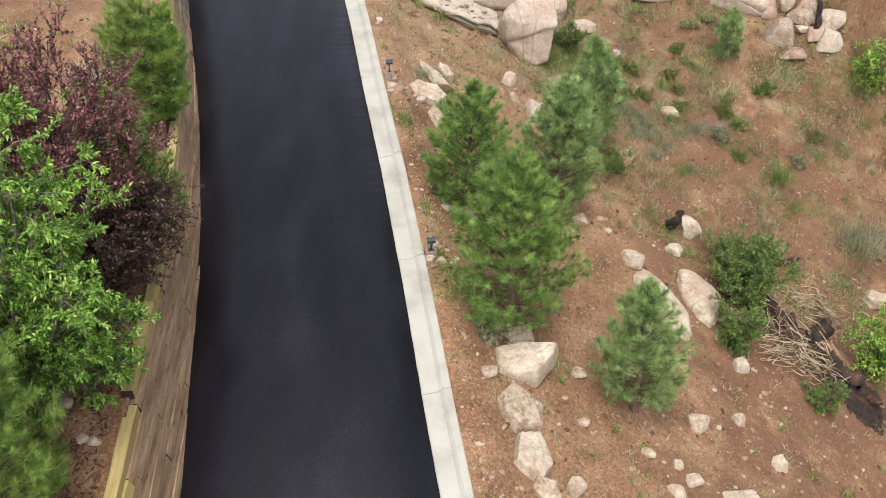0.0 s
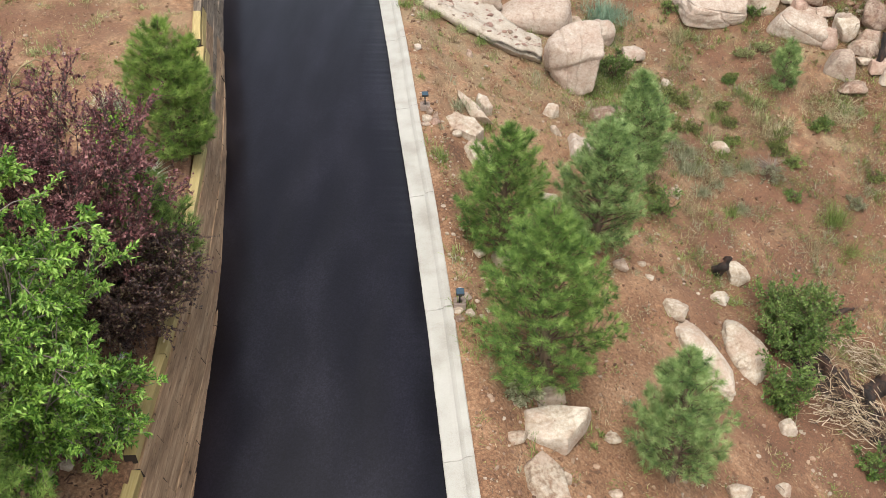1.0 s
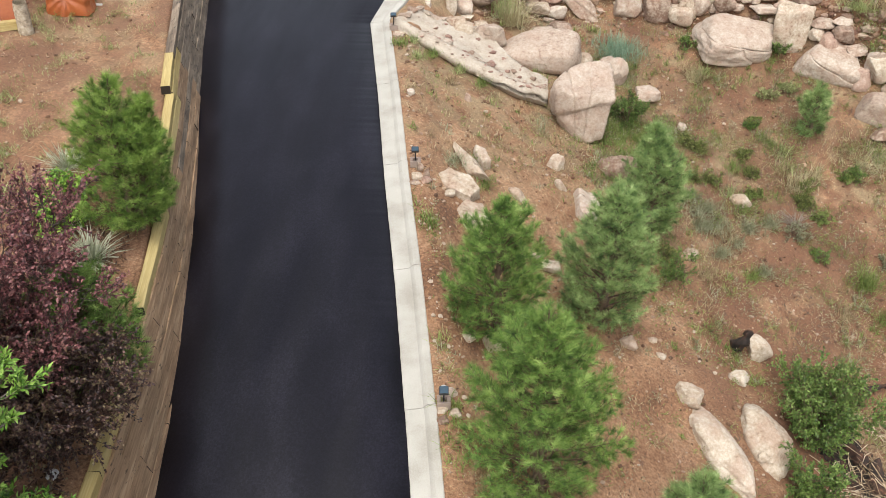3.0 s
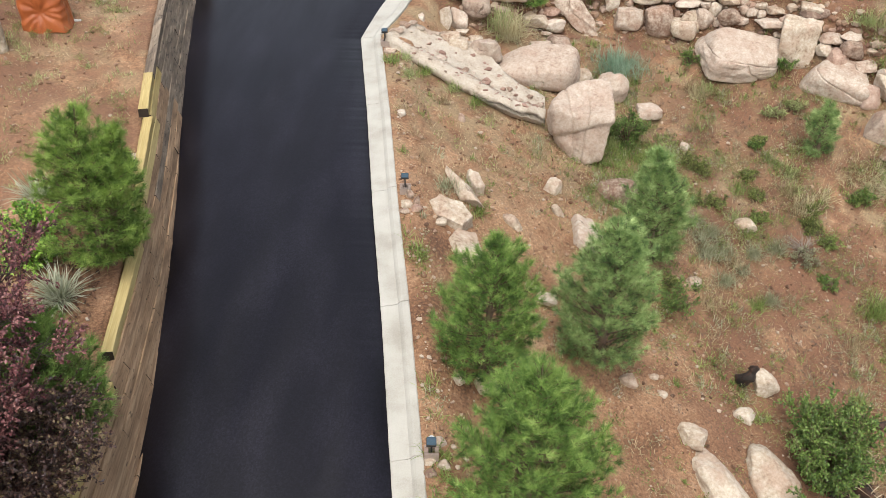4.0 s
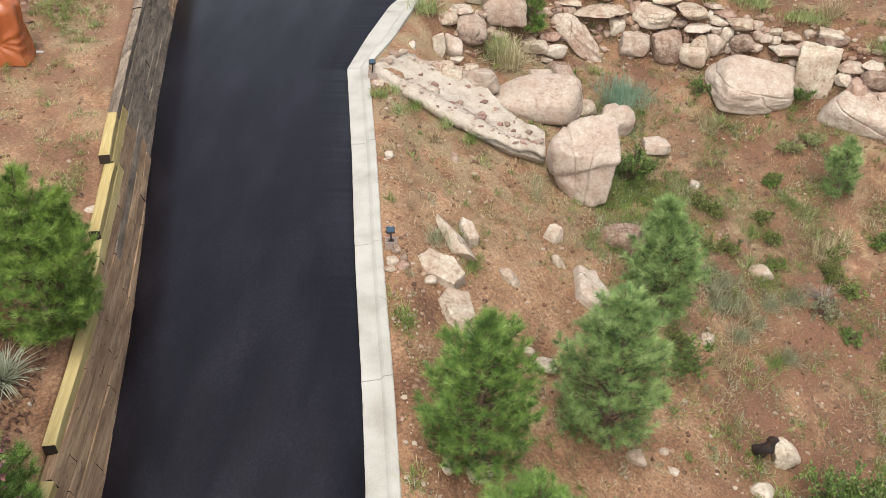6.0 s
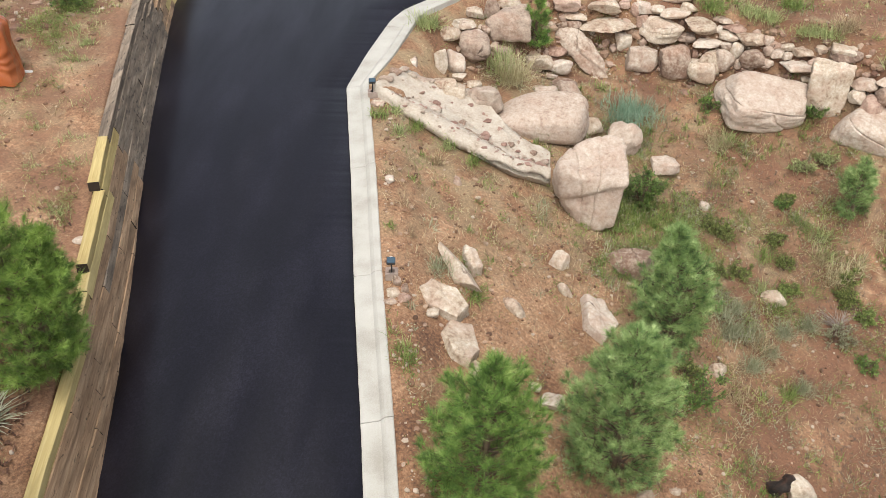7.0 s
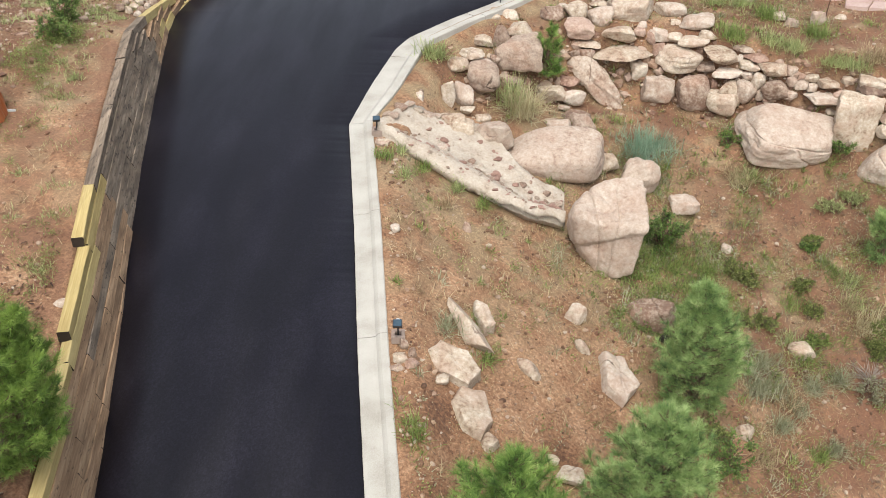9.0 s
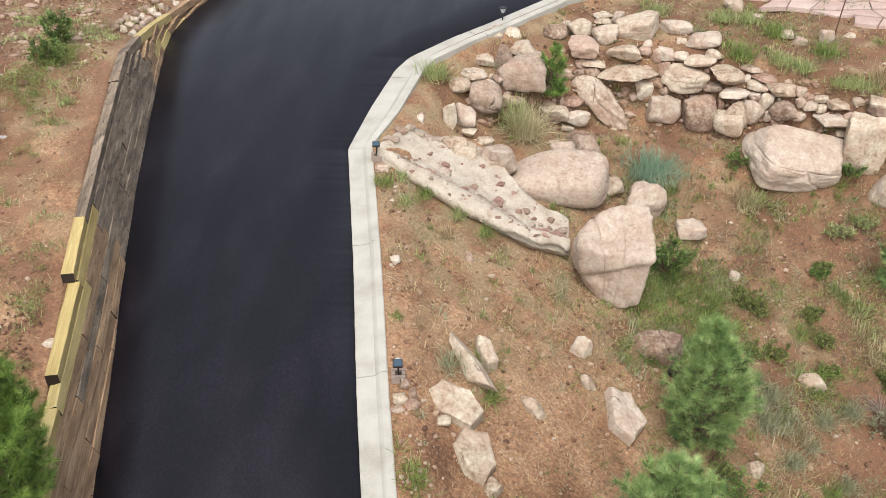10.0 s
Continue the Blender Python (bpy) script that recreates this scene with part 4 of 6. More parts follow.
rock("boulder", 6.4, 27.15, -0.12, 2.75, 1.7, 0.66, ROCK_ROSE, 6, turn=-5, taper=0.4, tip=(14, 3), style="hewn", cracks=((0.3, 0.5, 0.9, 0.1, 0.012), (0.9, -0.2, 0.3, 0.3, 0.012)))
rock("boulder", 7.75, 27.1, 0.24, 1.0, 0.7, 1.05, ROCK_CREAM, 7, style="wedge")
rock("rock", 9.45, 24.91, -0.92, 0.83, 0.66, 0.62, ROCK_GREY, 9)
rock("rock", 9.74, 24.40, -1.33, 0.75, 0.60, 0.23, ROCK_PINK, 10)
rock("rock", 9.74, 25.86, -0.29, 0.72, 0.57, 0.55, ROCK_CREAM, 12)
rock("rock", 10.17, 25.38, -0.63, 0.80, 0.64, 0.32, ROCK_PINK, 13)
rock("rock", 10.39, 25.87, 0.10, 0.71, 0.57, 0.60, ROCK_GREY, 14)
rock("rock", 10.89, 25.15, -0.63, 0.75, 0.60, 0.41, ROCK_PINK, 15)
rock("rock", 10.81, 24.62, -1.00, 0.74, 0.60, 0.48, ROCK_PINK, 16)
rock("stone", -0.18, 29.74, 1.43, 0.24, 0.19, 0.13, ROCK_CREAM, 700, style="round")
rock("stone", -0.16, 29.52, 1.37, 0.26, 0.21, 0.12, ROCK_CREAM, 701, style="round")
rock("stone", 0.17, 29.75, 1.38, 0.43, 0.32, 0.18, ROCK_CREAM, 702, style="slab")
rock("stone", -0.36, 28.45, 1.24, 0.40, 0.32, 0.19, ROCK_CREAM, 703, style="block")
rock("stone", 0.02, 28.53, 1.30, 0.37, 0.29, 0.51, ROCK_GREY, 704, style="round")
rock("stone", 0.46, 29.05, 1.30, 0.55, 0.44, 0.25, ROCK_CREAM, 705, style="block")
rock("stone", 0.50, 28.30, 1.02, 1.00, 0.80, 0.70, ROCK_GREY, 706, style="block")
rock("stone", -0.61, 27.84, 1.20, 0.56, 0.42, 0.13, ROCK_CREAM, 707, style="slab")
rock("stone", -0.87, 27.42, 1.13, 0.51, 0.38, 0.21, ROCK_CREAM, 708, style="slab")
rock("stone", -0.30, 27.36, 0.82, 0.71, 0.57, 0.62, ROCK_GREY, 709, style="round")
rock("stone", -0.07, 27.99, 0.99, 0.25, 0.20, 0.16, ROCK_PINK, 710, style="round")
rock("stone", -1.02, 26.50, 0.80, 0.28, 0.22, 0.56, ROCK_CREAM, 711, style="block")
rock("stone", -0.72, 26.75, 0.72, 0.45, 0.36, 0.48, ROCK_PINK, 712, style="round")
rock("stone", -0.60, 26.36, 0.52, 0.31, 0.25, 0.11, ROCK_CREAM, 713, style="block")
rock("stone", -0.25, 26.25, 0.42, 0.32, 0.26, 0.15, ROCK_CREAM, 714, style="block")
rock("stone", 0.26, 27.80, 0.60, 0.36, 0.24, 0.10, ROCK_PINK, 715, style="round")
rock("stone", 1.21, 28.06, 0.21, 0.65, 0.52, 0.25, ROCK_CREAM, 716, style="block")
rock("stone", 1.65, 28.45, 0.31, 0.44, 0.35, 0.18, ROCK_RED, 717, style="round")
rock("stone", 1.72, 28.12, 0.08, 0.52, 0.42, 0.35, ROCK_PINK, 718, style="round")
rock("stone", 1.77, 30.12, 1.37, 0.61, 0.48, 0.29, ROCK_CREAM, 719, style="block")
rock("stone", 1.20, 29.90, 1.34, 0.52, 0.42, 0.25, ROCK_PINK, 720, style="round")
rock("stone", 2.34, 29.86, 1.36, 0.56, 0.45, 0.34, ROCK_PINK, 721, style="round")
rock("stone", 2.37, 31.10, 1.35, 0.46, 0.35, 0.07, ROCK_CREAM, 722, style="slab")
rock("stone", 2.33, 30.78, 1.33, 0.40, 0.30, 0.07, ROCK_CREAM, 723, style="slab")
rock("stone", 2.69, 30.81, 1.38, 0.31, 0.25, 0.30, ROCK_PINK, 724, style="round")
rock("stone", 3.10, 30.24, 1.45, 0.92, 0.74, 0.53, ROCK_CREAM, 725, style="block")
rock("stone", 1.84, 29.32, 1.24, 0.67, 0.54, 0.32, ROCK_RED, 726, style="wedge")
rock("stone", 2.04, 29.15, 0.96, 0.58, 0.38, 0.07, ROCK_CREAM, 727, style="slab")
rock("stone", 2.70, 29.40, 1.12, 0.76, 0.61, 0.31, ROCK_CREAM, 728, style="block")
rock("stone", 2.81, 29.11, 0.81, 1.30, 0.92, 0.10, ROCK_CREAM, 729, style="slab")
rock("stone", 2.00, 28.98, 0.78, 0.37, 0.29, 0.19, ROCK_PINK, 730, style="round")
rock("stone", 3.26, 28.94, 0.44, 0.40, 0.32, 0.32, ROCK_CREAM, 731, style="block")
rock("stone", 3.31, 29.68, 1.24, 0.24, 0.18, 0.11, ROCK_PINK, 732, style="slab")
rock("stone", 3.24, 29.52, 1.13, 0.28, 0.23, 0.14, ROCK_RED, 733, style="round")
rock("stone", 3.53, 29.38, 1.08, 0.21, 0.17, 0.29, ROCK_PINK, 734, style="wedge")
rock("stone", 3.67, 29.15, 0.86, 0.26, 0.21, 0.32, ROCK_RED, 735, style="wedge")
rock("stone", 1.47, 30.60, 1.31, 0.25, 0.18, 0.07, ROCK_PINK, 736, style="slab")
rock("stone", 1.78, 27.31, -0.01, 0.63, 0.37, 0.16, ROCK_GREY, 737, style="wedge")
rock("stone", 1.24, 26.96, 0.03, 0.33, 0.21, 0.09, ROCK_CREAM, 738, style="round")
rock("stone", 1.51, 27.73, 0.01, 0.25, 0.18, 0.07, ROCK_PINK, 739, style="round")
rock("stone", 1.71, 28.94, 0.80, 0.26, 0.21, 0.16, ROCK_PINK, 740, style="wedge")
rock("stone", 2.52, 28.71, 0.21, 0.21, 0.16, 0.13, ROCK_CREAM, 741, style="slab")
rock("stone", -0.36, 27.77, 1.04, 0.45, 0.29, 0.07, ROCK_PINK, 742, style="slab")
rock("stone", 4.01, 30.36, 1.38, 0.70, 0.56, 0.26, ROCK_PINK, 743, style="round")
rock("stone", 4.56, 29.68, 1.35, 0.76, 0.61, 0.26, ROCK_PINK, 744, style="round")
rock("stone", 4.76, 29.24, 1.24, 0.38, 0.28, 0.14, ROCK_CREAM, 745, style="slab")
rock("stone", 4.02, 29.26, 1.09, 0.36, 0.29, 0.19, ROCK_CREAM, 746, style="block")
rock("stone", 4.44, 29.11, 1.10, 0.64, 0.46, 0.16, ROCK_CREAM, 747, style="round")
rock("stone", 3.71, 29.35, 1.12, 0.38, 0.31, 0.26, ROCK_PINK, 748, style="wedge")
rock("stone", 4.13, 28.88, 0.76, 0.89, 0.71, 0.41, ROCK_CREAM, 749, style="round")
rock("stone", 3.67, 28.55, 0.16, 0.68, 0.55, 0.48, ROCK_PINK, 750, style="wedge")
rock("stone", 4.46, 28.36, 0.20, 0.76, 0.61, 0.71, ROCK_PINK, 751, style="round")
rock("stone", 4.70, 28.70, 0.66, 0.49, 0.37, 0.13, ROCK_GREY, 752, style="wedge")
rock("stone", 5.06, 28.75, 0.93, 0.78, 0.60, 0.21, ROCK_CREAM, 753, style="block")
rock("stone", 5.17, 28.52, 0.62, 0.66, 0.44, 0.16, ROCK_PINK, 754, style="wedge")
rock("stone", 5.52, 28.82, 1.09, 0.42, 0.32, 0.07, ROCK_PINK, 755, style="slab")
rock("stone", 5.45, 28.70, 0.90, 0.13, 0.10, 0.15, ROCK_PINK, 756, style="round")
rock("stone", 5.76, 28.62, 0.98, 0.56, 0.42, 0.07, ROCK_RED, 757, style="slab")
rock("stone", 5.67, 28.51, 0.82, 0.50, 0.38, 0.14, ROCK_CREAM, 758, style="block")
rock("stone", 5.60, 28.42, 0.63, 0.34, 0.28, 0.13, ROCK_PINK, 759, style="wedge")
rock("stone", 6.13, 28.33, 0.84, 0.57, 0.45, 0.19, ROCK_CREAM, 760, style="block")
rock("stone", 6.52, 28.26, 0.84, 0.24, 0.19, 0.17, ROCK_PINK, 761, style="round")
rock("stone", 6.52, 28.10, 0.64, 0.22, 0.17, 0.18, ROCK_GREY, 762, style="round")
rock("stone", 5.84, 28.26, 0.56, 0.28, 0.22, 0.34, ROCK_CREAM, 763, style="round")
rock("stone", 6.19, 28.02, 0.47, 0.62, 0.49, 0.37, ROCK_PINK, 764, style="round")
rock("stone", 5.21, 28.23, 0.27, 0.53, 0.42, 0.41, ROCK_CREAM, 765, style="block")
rock("stone", 5.58, 28.18, 0.35, 0.49, 0.39, 0.40, ROCK_PINK, 766, style="round")
rock("stone", 5.08, 28.12, 0.10, 0.64, 0.51, 0.40, ROCK_CREAM, 767, style="round")
rock("stone", 5.90, 28.08, 0.30, 0.19, 0.15, 0.19, ROCK_PINK, 768, style="round")
rock("stone", 4.91, 28.46, 0.35, 0.16, 0.13, 0.20, ROCK_RED, 769, style="round")
rock("stone", 6.72, 27.99, 0.61, 0.30, 0.24, 0.18, ROCK_PINK, 770, style="block")
rock("stone", 6.92, 28.04, 0.78, 0.30, 0.24, 0.13, ROCK_CREAM, 771, style="round")
rock("stone", 6.94, 27.90, 0.62, 0.24, 0.19, 0.15, ROCK_PINK, 772, style="block")
rock("stone", 7.25, 27.84, 0.72, 0.42, 0.34, 0.14, ROCK_CREAM, 773, style="block")
rock("stone", 7.11, 27.65, 0.47, 0.66, 0.45, 0.17, ROCK_PINK, 774, style="wedge")
rock("stone", 7.46, 27.63, 0.56, 0.27, 0.22, 0.20, ROCK_RED, 775, style="round")
rock("stone", 6.49, 27.92, 0.42, 0.32, 0.24, 0.12, ROCK_PINK, 776, style="slab")
rock("stone", 4.08, 29.75, 1.28, 0.22, 0.17, 0.14, ROCK_CREAM, 777, style="block")
rock("stone", 3.52, 29.37, 1.05, 0.22, 0.17, 0.27, ROCK_RED, 778, style="wedge")
rock("stone", 8.05, 27.61, 0.88, 0.51, 0.41, 0.23, ROCK_CREAM, 779, style="block")
rock("stone", 8.02, 27.66, 0.86, 0.42, 0.33, 0.22, ROCK_RED, 38)
rock("stone", 1.39, 26.57, 0.03, 0.52, 0.41, 0.35, ROCK_PINK, 63)
rock("stone", 1.85, 27.03, -0.02, 0.70, 0.56, 0.36, ROCK_GREY, 64)
rock("stone", -0.80, 25.42, 0.66, 0.76, 0.60, 0.37, ROCK_CREAM, 77)
rock("stone", -1.60, 25.87, 1.04, 0.25, 0.20, 0.18, ROCK_PINK, 78)
rock("stone", -2.01, 24.20, 1.12, 0.39, 0.31, 0.10, ROCK_RED, 80)
rock("stone", -2.05, 23.78, 1.10, 0.27, 0.22, 0.11, ROCK_PINK, 81)
rock("rock", -0.36, 18.78, 0.16, 0.88, 0.62, 0.28, ROCK_CREAM, 85, turn=-38, tip=(8, 18), style="plate", facets=6)
rock("rock", -0.04, 18.04, -0.06, 0.6, 0.9, 0.2, ROCK_CREAM, 86, turn=20, tip=(8, 20), style="plate", facets=6, point=-0.15)
rock("rock", 0.04, 20.02, 0.06, 0.26, 0.68, 0.26, ROCK_CREAM, 87, turn=20, tip=(10, 8), style="plate", facets=5)
rock("rock", 1.58, 20.99, -0.54, 0.42, 0.33, 0.30, ROCK_CREAM, 88)
rock("rock", 1.68, 20.34, -0.66, 0.36, 0.22, 0.22, ROCK_CREAM, 89, turn=-60, tip=(15, 6), style="slab")
rock("rock", 0.77, 19.36, -0.36, 0.55, 0.30, 0.22, ROCK_CREAM, 90, turn=-32, tip=(15, 6), style="slab")
rock("boulder", 2.99, 21.75, -1.00, 0.95, 0.70, 0.50, ROCK_PINK, 91)
rock("boulder", 2.24, 19.86, -1.02, 0.66, 1.0, 0.42, ROCK_PINK, 92, turn=16, tip=(12, 18), style="plate", facets=5, point=0.25)
rock("rock", 4.52, 19.86, -1.96, 0.36, 0.29, 0.18, ROCK_CREAM, 93)
rock("rock", 5.91, 21.97, -1.92, 0.50, 0.30, 0.20, ROCK_CREAM, 94)
rock("rock", -1.51, 21.29, 0.86, 0.17, 0.14, 0.11, ROCK_PINK, 95)
rock("rock", 4.79, 24.15, -1.23, 0.28, 0.23, 0.15, ROCK_PINK, 96)
rock("rock", -0.49, 18.38, 0.21, 0.22, 0.18, 0.12, ROCK_CREAM, 97)
rock("rock", 0.24, 17.65, -0.25, 0.32, 0.26, 0.14, ROCK_CREAM, 98)
rock("rock", 1.17, 17.81, -0.71, 0.21, 0.16, 0.09, ROCK_CREAM, 99)
rock("rock", 1.45, 17.66, -0.85, 0.42, 0.32, 0.13, ROCK_CREAM, 100)
rock("rock", -0.35, 22.20, 0.34, 0.18, 0.14, 0.17, ROCK_PINK, 101)
rock("stone", -1.10, 18.49, 0.52, 0.23, 0.18, 0.11, ROCK_CREAM, 102)
rock("stone", -1.14, 18.30, 0.48, 0.18, 0.12, 0.05, ROCK_PINK, 103)
rock("stone", -0.93, 18.43, 0.48, 0.22, 0.18, 0.08, ROCK_RED, 104)
rock("stone", -1.07, 18.72, 0.56, 0.12, 0.10, 0.17, ROCK_PINK, 105)
rock("stone", -0.94, 18.62, 0.52, 0.12, 0.09, 0.16, ROCK_PINK, 106)
rock("rock", 2.91, 16.57, -1.69, 0.32, 0.25, 0.17, ROCK_CREAM, 107)
rock("rock", 3.40, 16.97, -1.93, 0.22, 0.15, 0.06, ROCK_CREAM, 108)
rock("rock", 3.55, 16.64, -2.04, 0.19, 0.15, 0.09, ROCK_CREAM, 109)
rock("rock", 3.97, 15.90, -2.29, 0.57, 0.46, 0.29, ROCK_CREAM, 110)
rock("rock", 5.14, 16.99, -2.77, 0.51, 0.41, 0.15, ROCK_CREAM, 113)
rock("rock", 5.69, 17.88, -2.79, 0.46, 0.37, 0.41, ROCK_CREAM, 114)
rock("rock", 0.49, 15.11, -0.54, 0.38, 0.30, 0.30, ROCK_CREAM, 115)
rock("rock", 0.06, 14.96, -0.32, 0.37, 0.26, 0.09, ROCK_CREAM, 116)
rock("stone", -0.23, 13.25, -0.30, 0.16, 0.13, 0.09, ROCK_CREAM, 117)
rock("stone", -0.14, 13.59, -0.26, 0.23, 0.19, 0.09, ROCK_PINK, 118)
rock("stone", -0.20, 13.07, -0.33, 0.17, 0.14, 0.08, ROCK_GREY, 119)
rock("stone", -0.03, 13.25, -0.34, 0.19, 0.15, 0.08, ROCK_PINK, 120)
rock("boulder", 1.4, 11.62, -1.24, 0.82, 1.22, 0.34, ROCK_CREAM, 121, turn=-70, tip=(4, 8), style="plate", facets=6, point=0.45)
rock("rock", 1.17, 10.56, -1.27, 0.66, 0.92, 0.26, ROCK_CREAM, 122, turn=24, tip=(10, 16), style="plate", facets=6)
rock("rock", 1.32, 9.68, -1.42, 0.62, 0.86, 0.24, ROCK_CREAM, 123, turn=14, tip=(10, 16), style="plate", facets=5, point=0.1)
rock("rock", 1.53, 9.17, -1.6, 0.5, 0.4, 0.2, ROCK_CREAM, 124, turn=-20, tip=(8, 14), style="plate", facets=5)
rock("rock", 1.98, 9.43, -1.77, 0.32, 0.25, 0.26, ROCK_CREAM, 125)
rock("rock", 1.28, 12.27, -1.24, 0.58, 0.39, 0.14, ROCK_CREAM, 126)
rock("rock", 4.61, 11.96, -3.04, 0.41, 0.33, 0.32, ROCK_CREAM, 127)
rock("rock", 5.57, 12.56, -3.58, 0.32, 0.26, 0.27, ROCK_CREAM, 128)
rock("rock", 6.07, 14.18, -3.68, 0.36, 0.29, 0.26, ROCK_CREAM, 129)
rock("rock", 2.36, 11.99, -1.86, 0.29, 0.21, 0.08, ROCK_CREAM, 130)
rock("rock", 2.30, 10.89, -1.90, 0.26, 0.19, 0.07, ROCK_CREAM, 131)
rock("rock", 6.28, 11.89, -4.08, 0.32, 0.25, 0.27, ROCK_CREAM, 132)
rock("rock", 3.79, 10.15, -2.73, 0.37, 0.29, 0.15, ROCK_CREAM, 133)
rock("rock", 4.22, 10.58, -2.98, 0.33, 0.26, 0.10, ROCK_CREAM, 134)
rock("boulder", 4.98, 10.55, -3.42, 0.77, 0.33, 0.14, ROCK_CREAM, 135)
rock("rock", 10.50, 17.94, -4.87, 0.83, 0.66, 0.22, ROCK_CREAM, 136)
rock("rock", 0.76, 11.15, -1.03, 0.33, 0.26, 0.15, ROCK_CREAM, 137)
rock("rock", 3.98, 10.79, -2.82, 0.21, 0.17, 0.13, ROCK_CREAM, 138)
rock("rock", 1.53, 10.76, -1.46, 0.14, 0.11, 0.22, ROCK_CREAM, 139)
rock("rock", 3.43, 10.76, -2.51, 0.24, 0.19, 0.10, ROCK_CREAM, 140)
rock("rock", -5.85, 18.25, 1.42, 0.22, 0.17, 0.06, ROCK_CREAM, 141)
rock("rock", -5.14, 9.19, 0.20, 0.19, 0.15, 0.12, ROCK_CREAM, 142)
rock("rock", -4.62, 8.62, 0.07, 0.21, 0.15, 0.06, ROCK_CREAM, 143)
rock("rock", -4.78, 8.66, 0.07, 0.17, 0.14, 0.08, ROCK_CREAM, 144)
rock("boulder", 8.55, 26.25, -0.36, 1.55, 1.2, 0.56, ROCK_PINK, 145, turn=-10, tip=(12, 2), style="pillow", cracks=((0.6, 0.2, 0.7, 0.1, 0.012),))
rock("stone", 8.68, 26.62, 0.01, 0.74, 0.59, 0.36, ROCK_RED, 146)
rock("stone", 8.38, 26.90, 0.16, 0.45, 0.36, 0.26, ROCK_CREAM, 147)
rock("stone", 8.49, 27.05, 0.41, 0.60, 0.48, 0.16, ROCK_PINK, 148)
rock("stone", 8.96, 26.67, 0.25, 0.55, 0.44, 0.36, ROCK_GREY, 149)
rock("stone", 8.94, 26.92, 0.52, 0.53, 0.42, 0.11, ROCK_PINK, 150)
rock("stone", 9.25, 26.36, -0.04, 0.49, 0.40, 0.19, ROCK_PINK, 151)
rock("stone", 9.31, 25.70, -0.53, 0.53, 0.42, 0.44, ROCK_RED, 152)
rock("stone", 9.60, 25.93, -0.24, 0.41, 0.33, 0.66, ROCK_PINK, 153)
rock("stone", 8.13, 27.60, 0.84, 0.68, 0.54, 0.15, ROCK_GREY, 154)
rock("stone", 10.31, 25.58, -0.44, 0.67, 0.53, 0.32, ROCK_PINK, 156)
rock("stone", 10.12, 25.05, -0.89, 0.42, 0.34, 0.19, ROCK_CREAM, 157)
rock("stone", 10.51, 24.88, -0.92, 0.60, 0.48, 0.29, ROCK_RED, 158)
rock("boulder", 2.33, 28.53, 0.27, 1.75, 0.5, 0.42, ROCK_PINK, 301, -34, (-14, 34), flat=0.5, facets=10, sharp=22, streaks=0.04, label="long leaning slab of pink rock propped in the bank")
rock("boulder", 4.42, 14.95, -2.62, 1.9, 0.85, 0.34, ROCK_CREAM, 302, -58, (12, 18), style="slab", label="long pale slab lying down the slope")
rock("boulder", 5.44, 15.7, -3.0, 1.5, 0.88, 0.36, ROCK_CREAM, 303, -66, (14, 14), style="slab", label="flat-topped pale slab lying down the slope")
rock("rock", -0.22, 19.68, 0.16, 0.3, 1.25, 0.2, ROCK_CREAM, 304, turn=24, tip=(14, -34), style="plate", facets=5, point=0.5, label="thin flat slab leaning in the soil")
rock("rock", -0.78, 25.4, 0.72, 0.66, 0.45, 0.36, ROCK_CREAM, 305, -12, flat=0.6, label="pale block set into the mortar of the spillway")
rock("rock", -1.6, 26.0, 1.02, 0.27, 0.22, 0.2, ROCK_GREY, 306, label="small grey rounded rock behind the curb")
rock("rock", -2.02, 24.15, 1.12, 0.27, 0.22, 0.18, ROCK_PINK, 307, label="small pink block beside the lamp")
rock("rock", -2.03, 23.8, 1.08, 0.3, 0.2, 0.16, ROCK_CREAM, 308, label="small tan rock beside the curb")

# ---- shrubs and clumps ----
leafy(6.7, 16.55, 1.35, (1.05, 1.0), LEAF_GREEN, 31, "dense dark green shrub beside the brush pile", "shrub", "shrub", 0.06, 0.3, 760, 14, BARK, 9)
leafy(6.1, 14.75, 1.35, (0.48, 0.6), LEAF_GREEN, 32, "narrow green shrub at the edge of the brush pile", "shrub", "shrub", 0.06, 0.3, 300, 13, BARK, 5)
leafy(9.95, 15.8, 1.8, (1.0, 0.9), LEAF_LIGHT, 33, "bright green rounded shrub beside charred logs", "shrub", "shrub", 0.06, 0.32, 420, 12, BARK, 7)
leafy(8.05, 14.2, 0.9, (0.5, 0.45), LEAF_GREEN, 37, "low green shrub below the brush pile", "shrub", "shrub", 0.055, 0.3, 140, 12, BARK, 5)
leafy(3.35, 23.75, 0.85, (0.45, 0.5), LEAF_GREEN, 34, "small green shrub against the fractured boulder", "shrub", "shrub", 0.05, 0.28, 260, 10, BARK, 6)
leafy(11.9, 23.6, 1.3, (0.95, 0.8), LEAF_LIGHT, 35, "green leafy shrub below the dry stone terrace", "shrub", "shrub", 0.06, 0.32, 300, 12, BARK, 6)
leafy(4.1, 19.0, 0.6, (0.55, 0.45), LEAF_GREEN, 36, "low weedy bush at the foot of a pine", "shrub", "shrub", 0.045, 0.3, 130, 11, BARK, 5)
leafy(8.75, 23.2, 0.4, (0.3, 0.26), LEAF_GREEN, 38, "low round green weed in the hollow", "shrub", "shrub", 0.045, 0.3, 70, 11, BARK, 4)
leafy(0.82, 12.05, 0.4, (0.4, 0.3), SAGE, 39, "pale green leafy weed at the foot of the tall pine", "weed", "weed", 0.07, 0.36, 60, 9, BARK, 5)
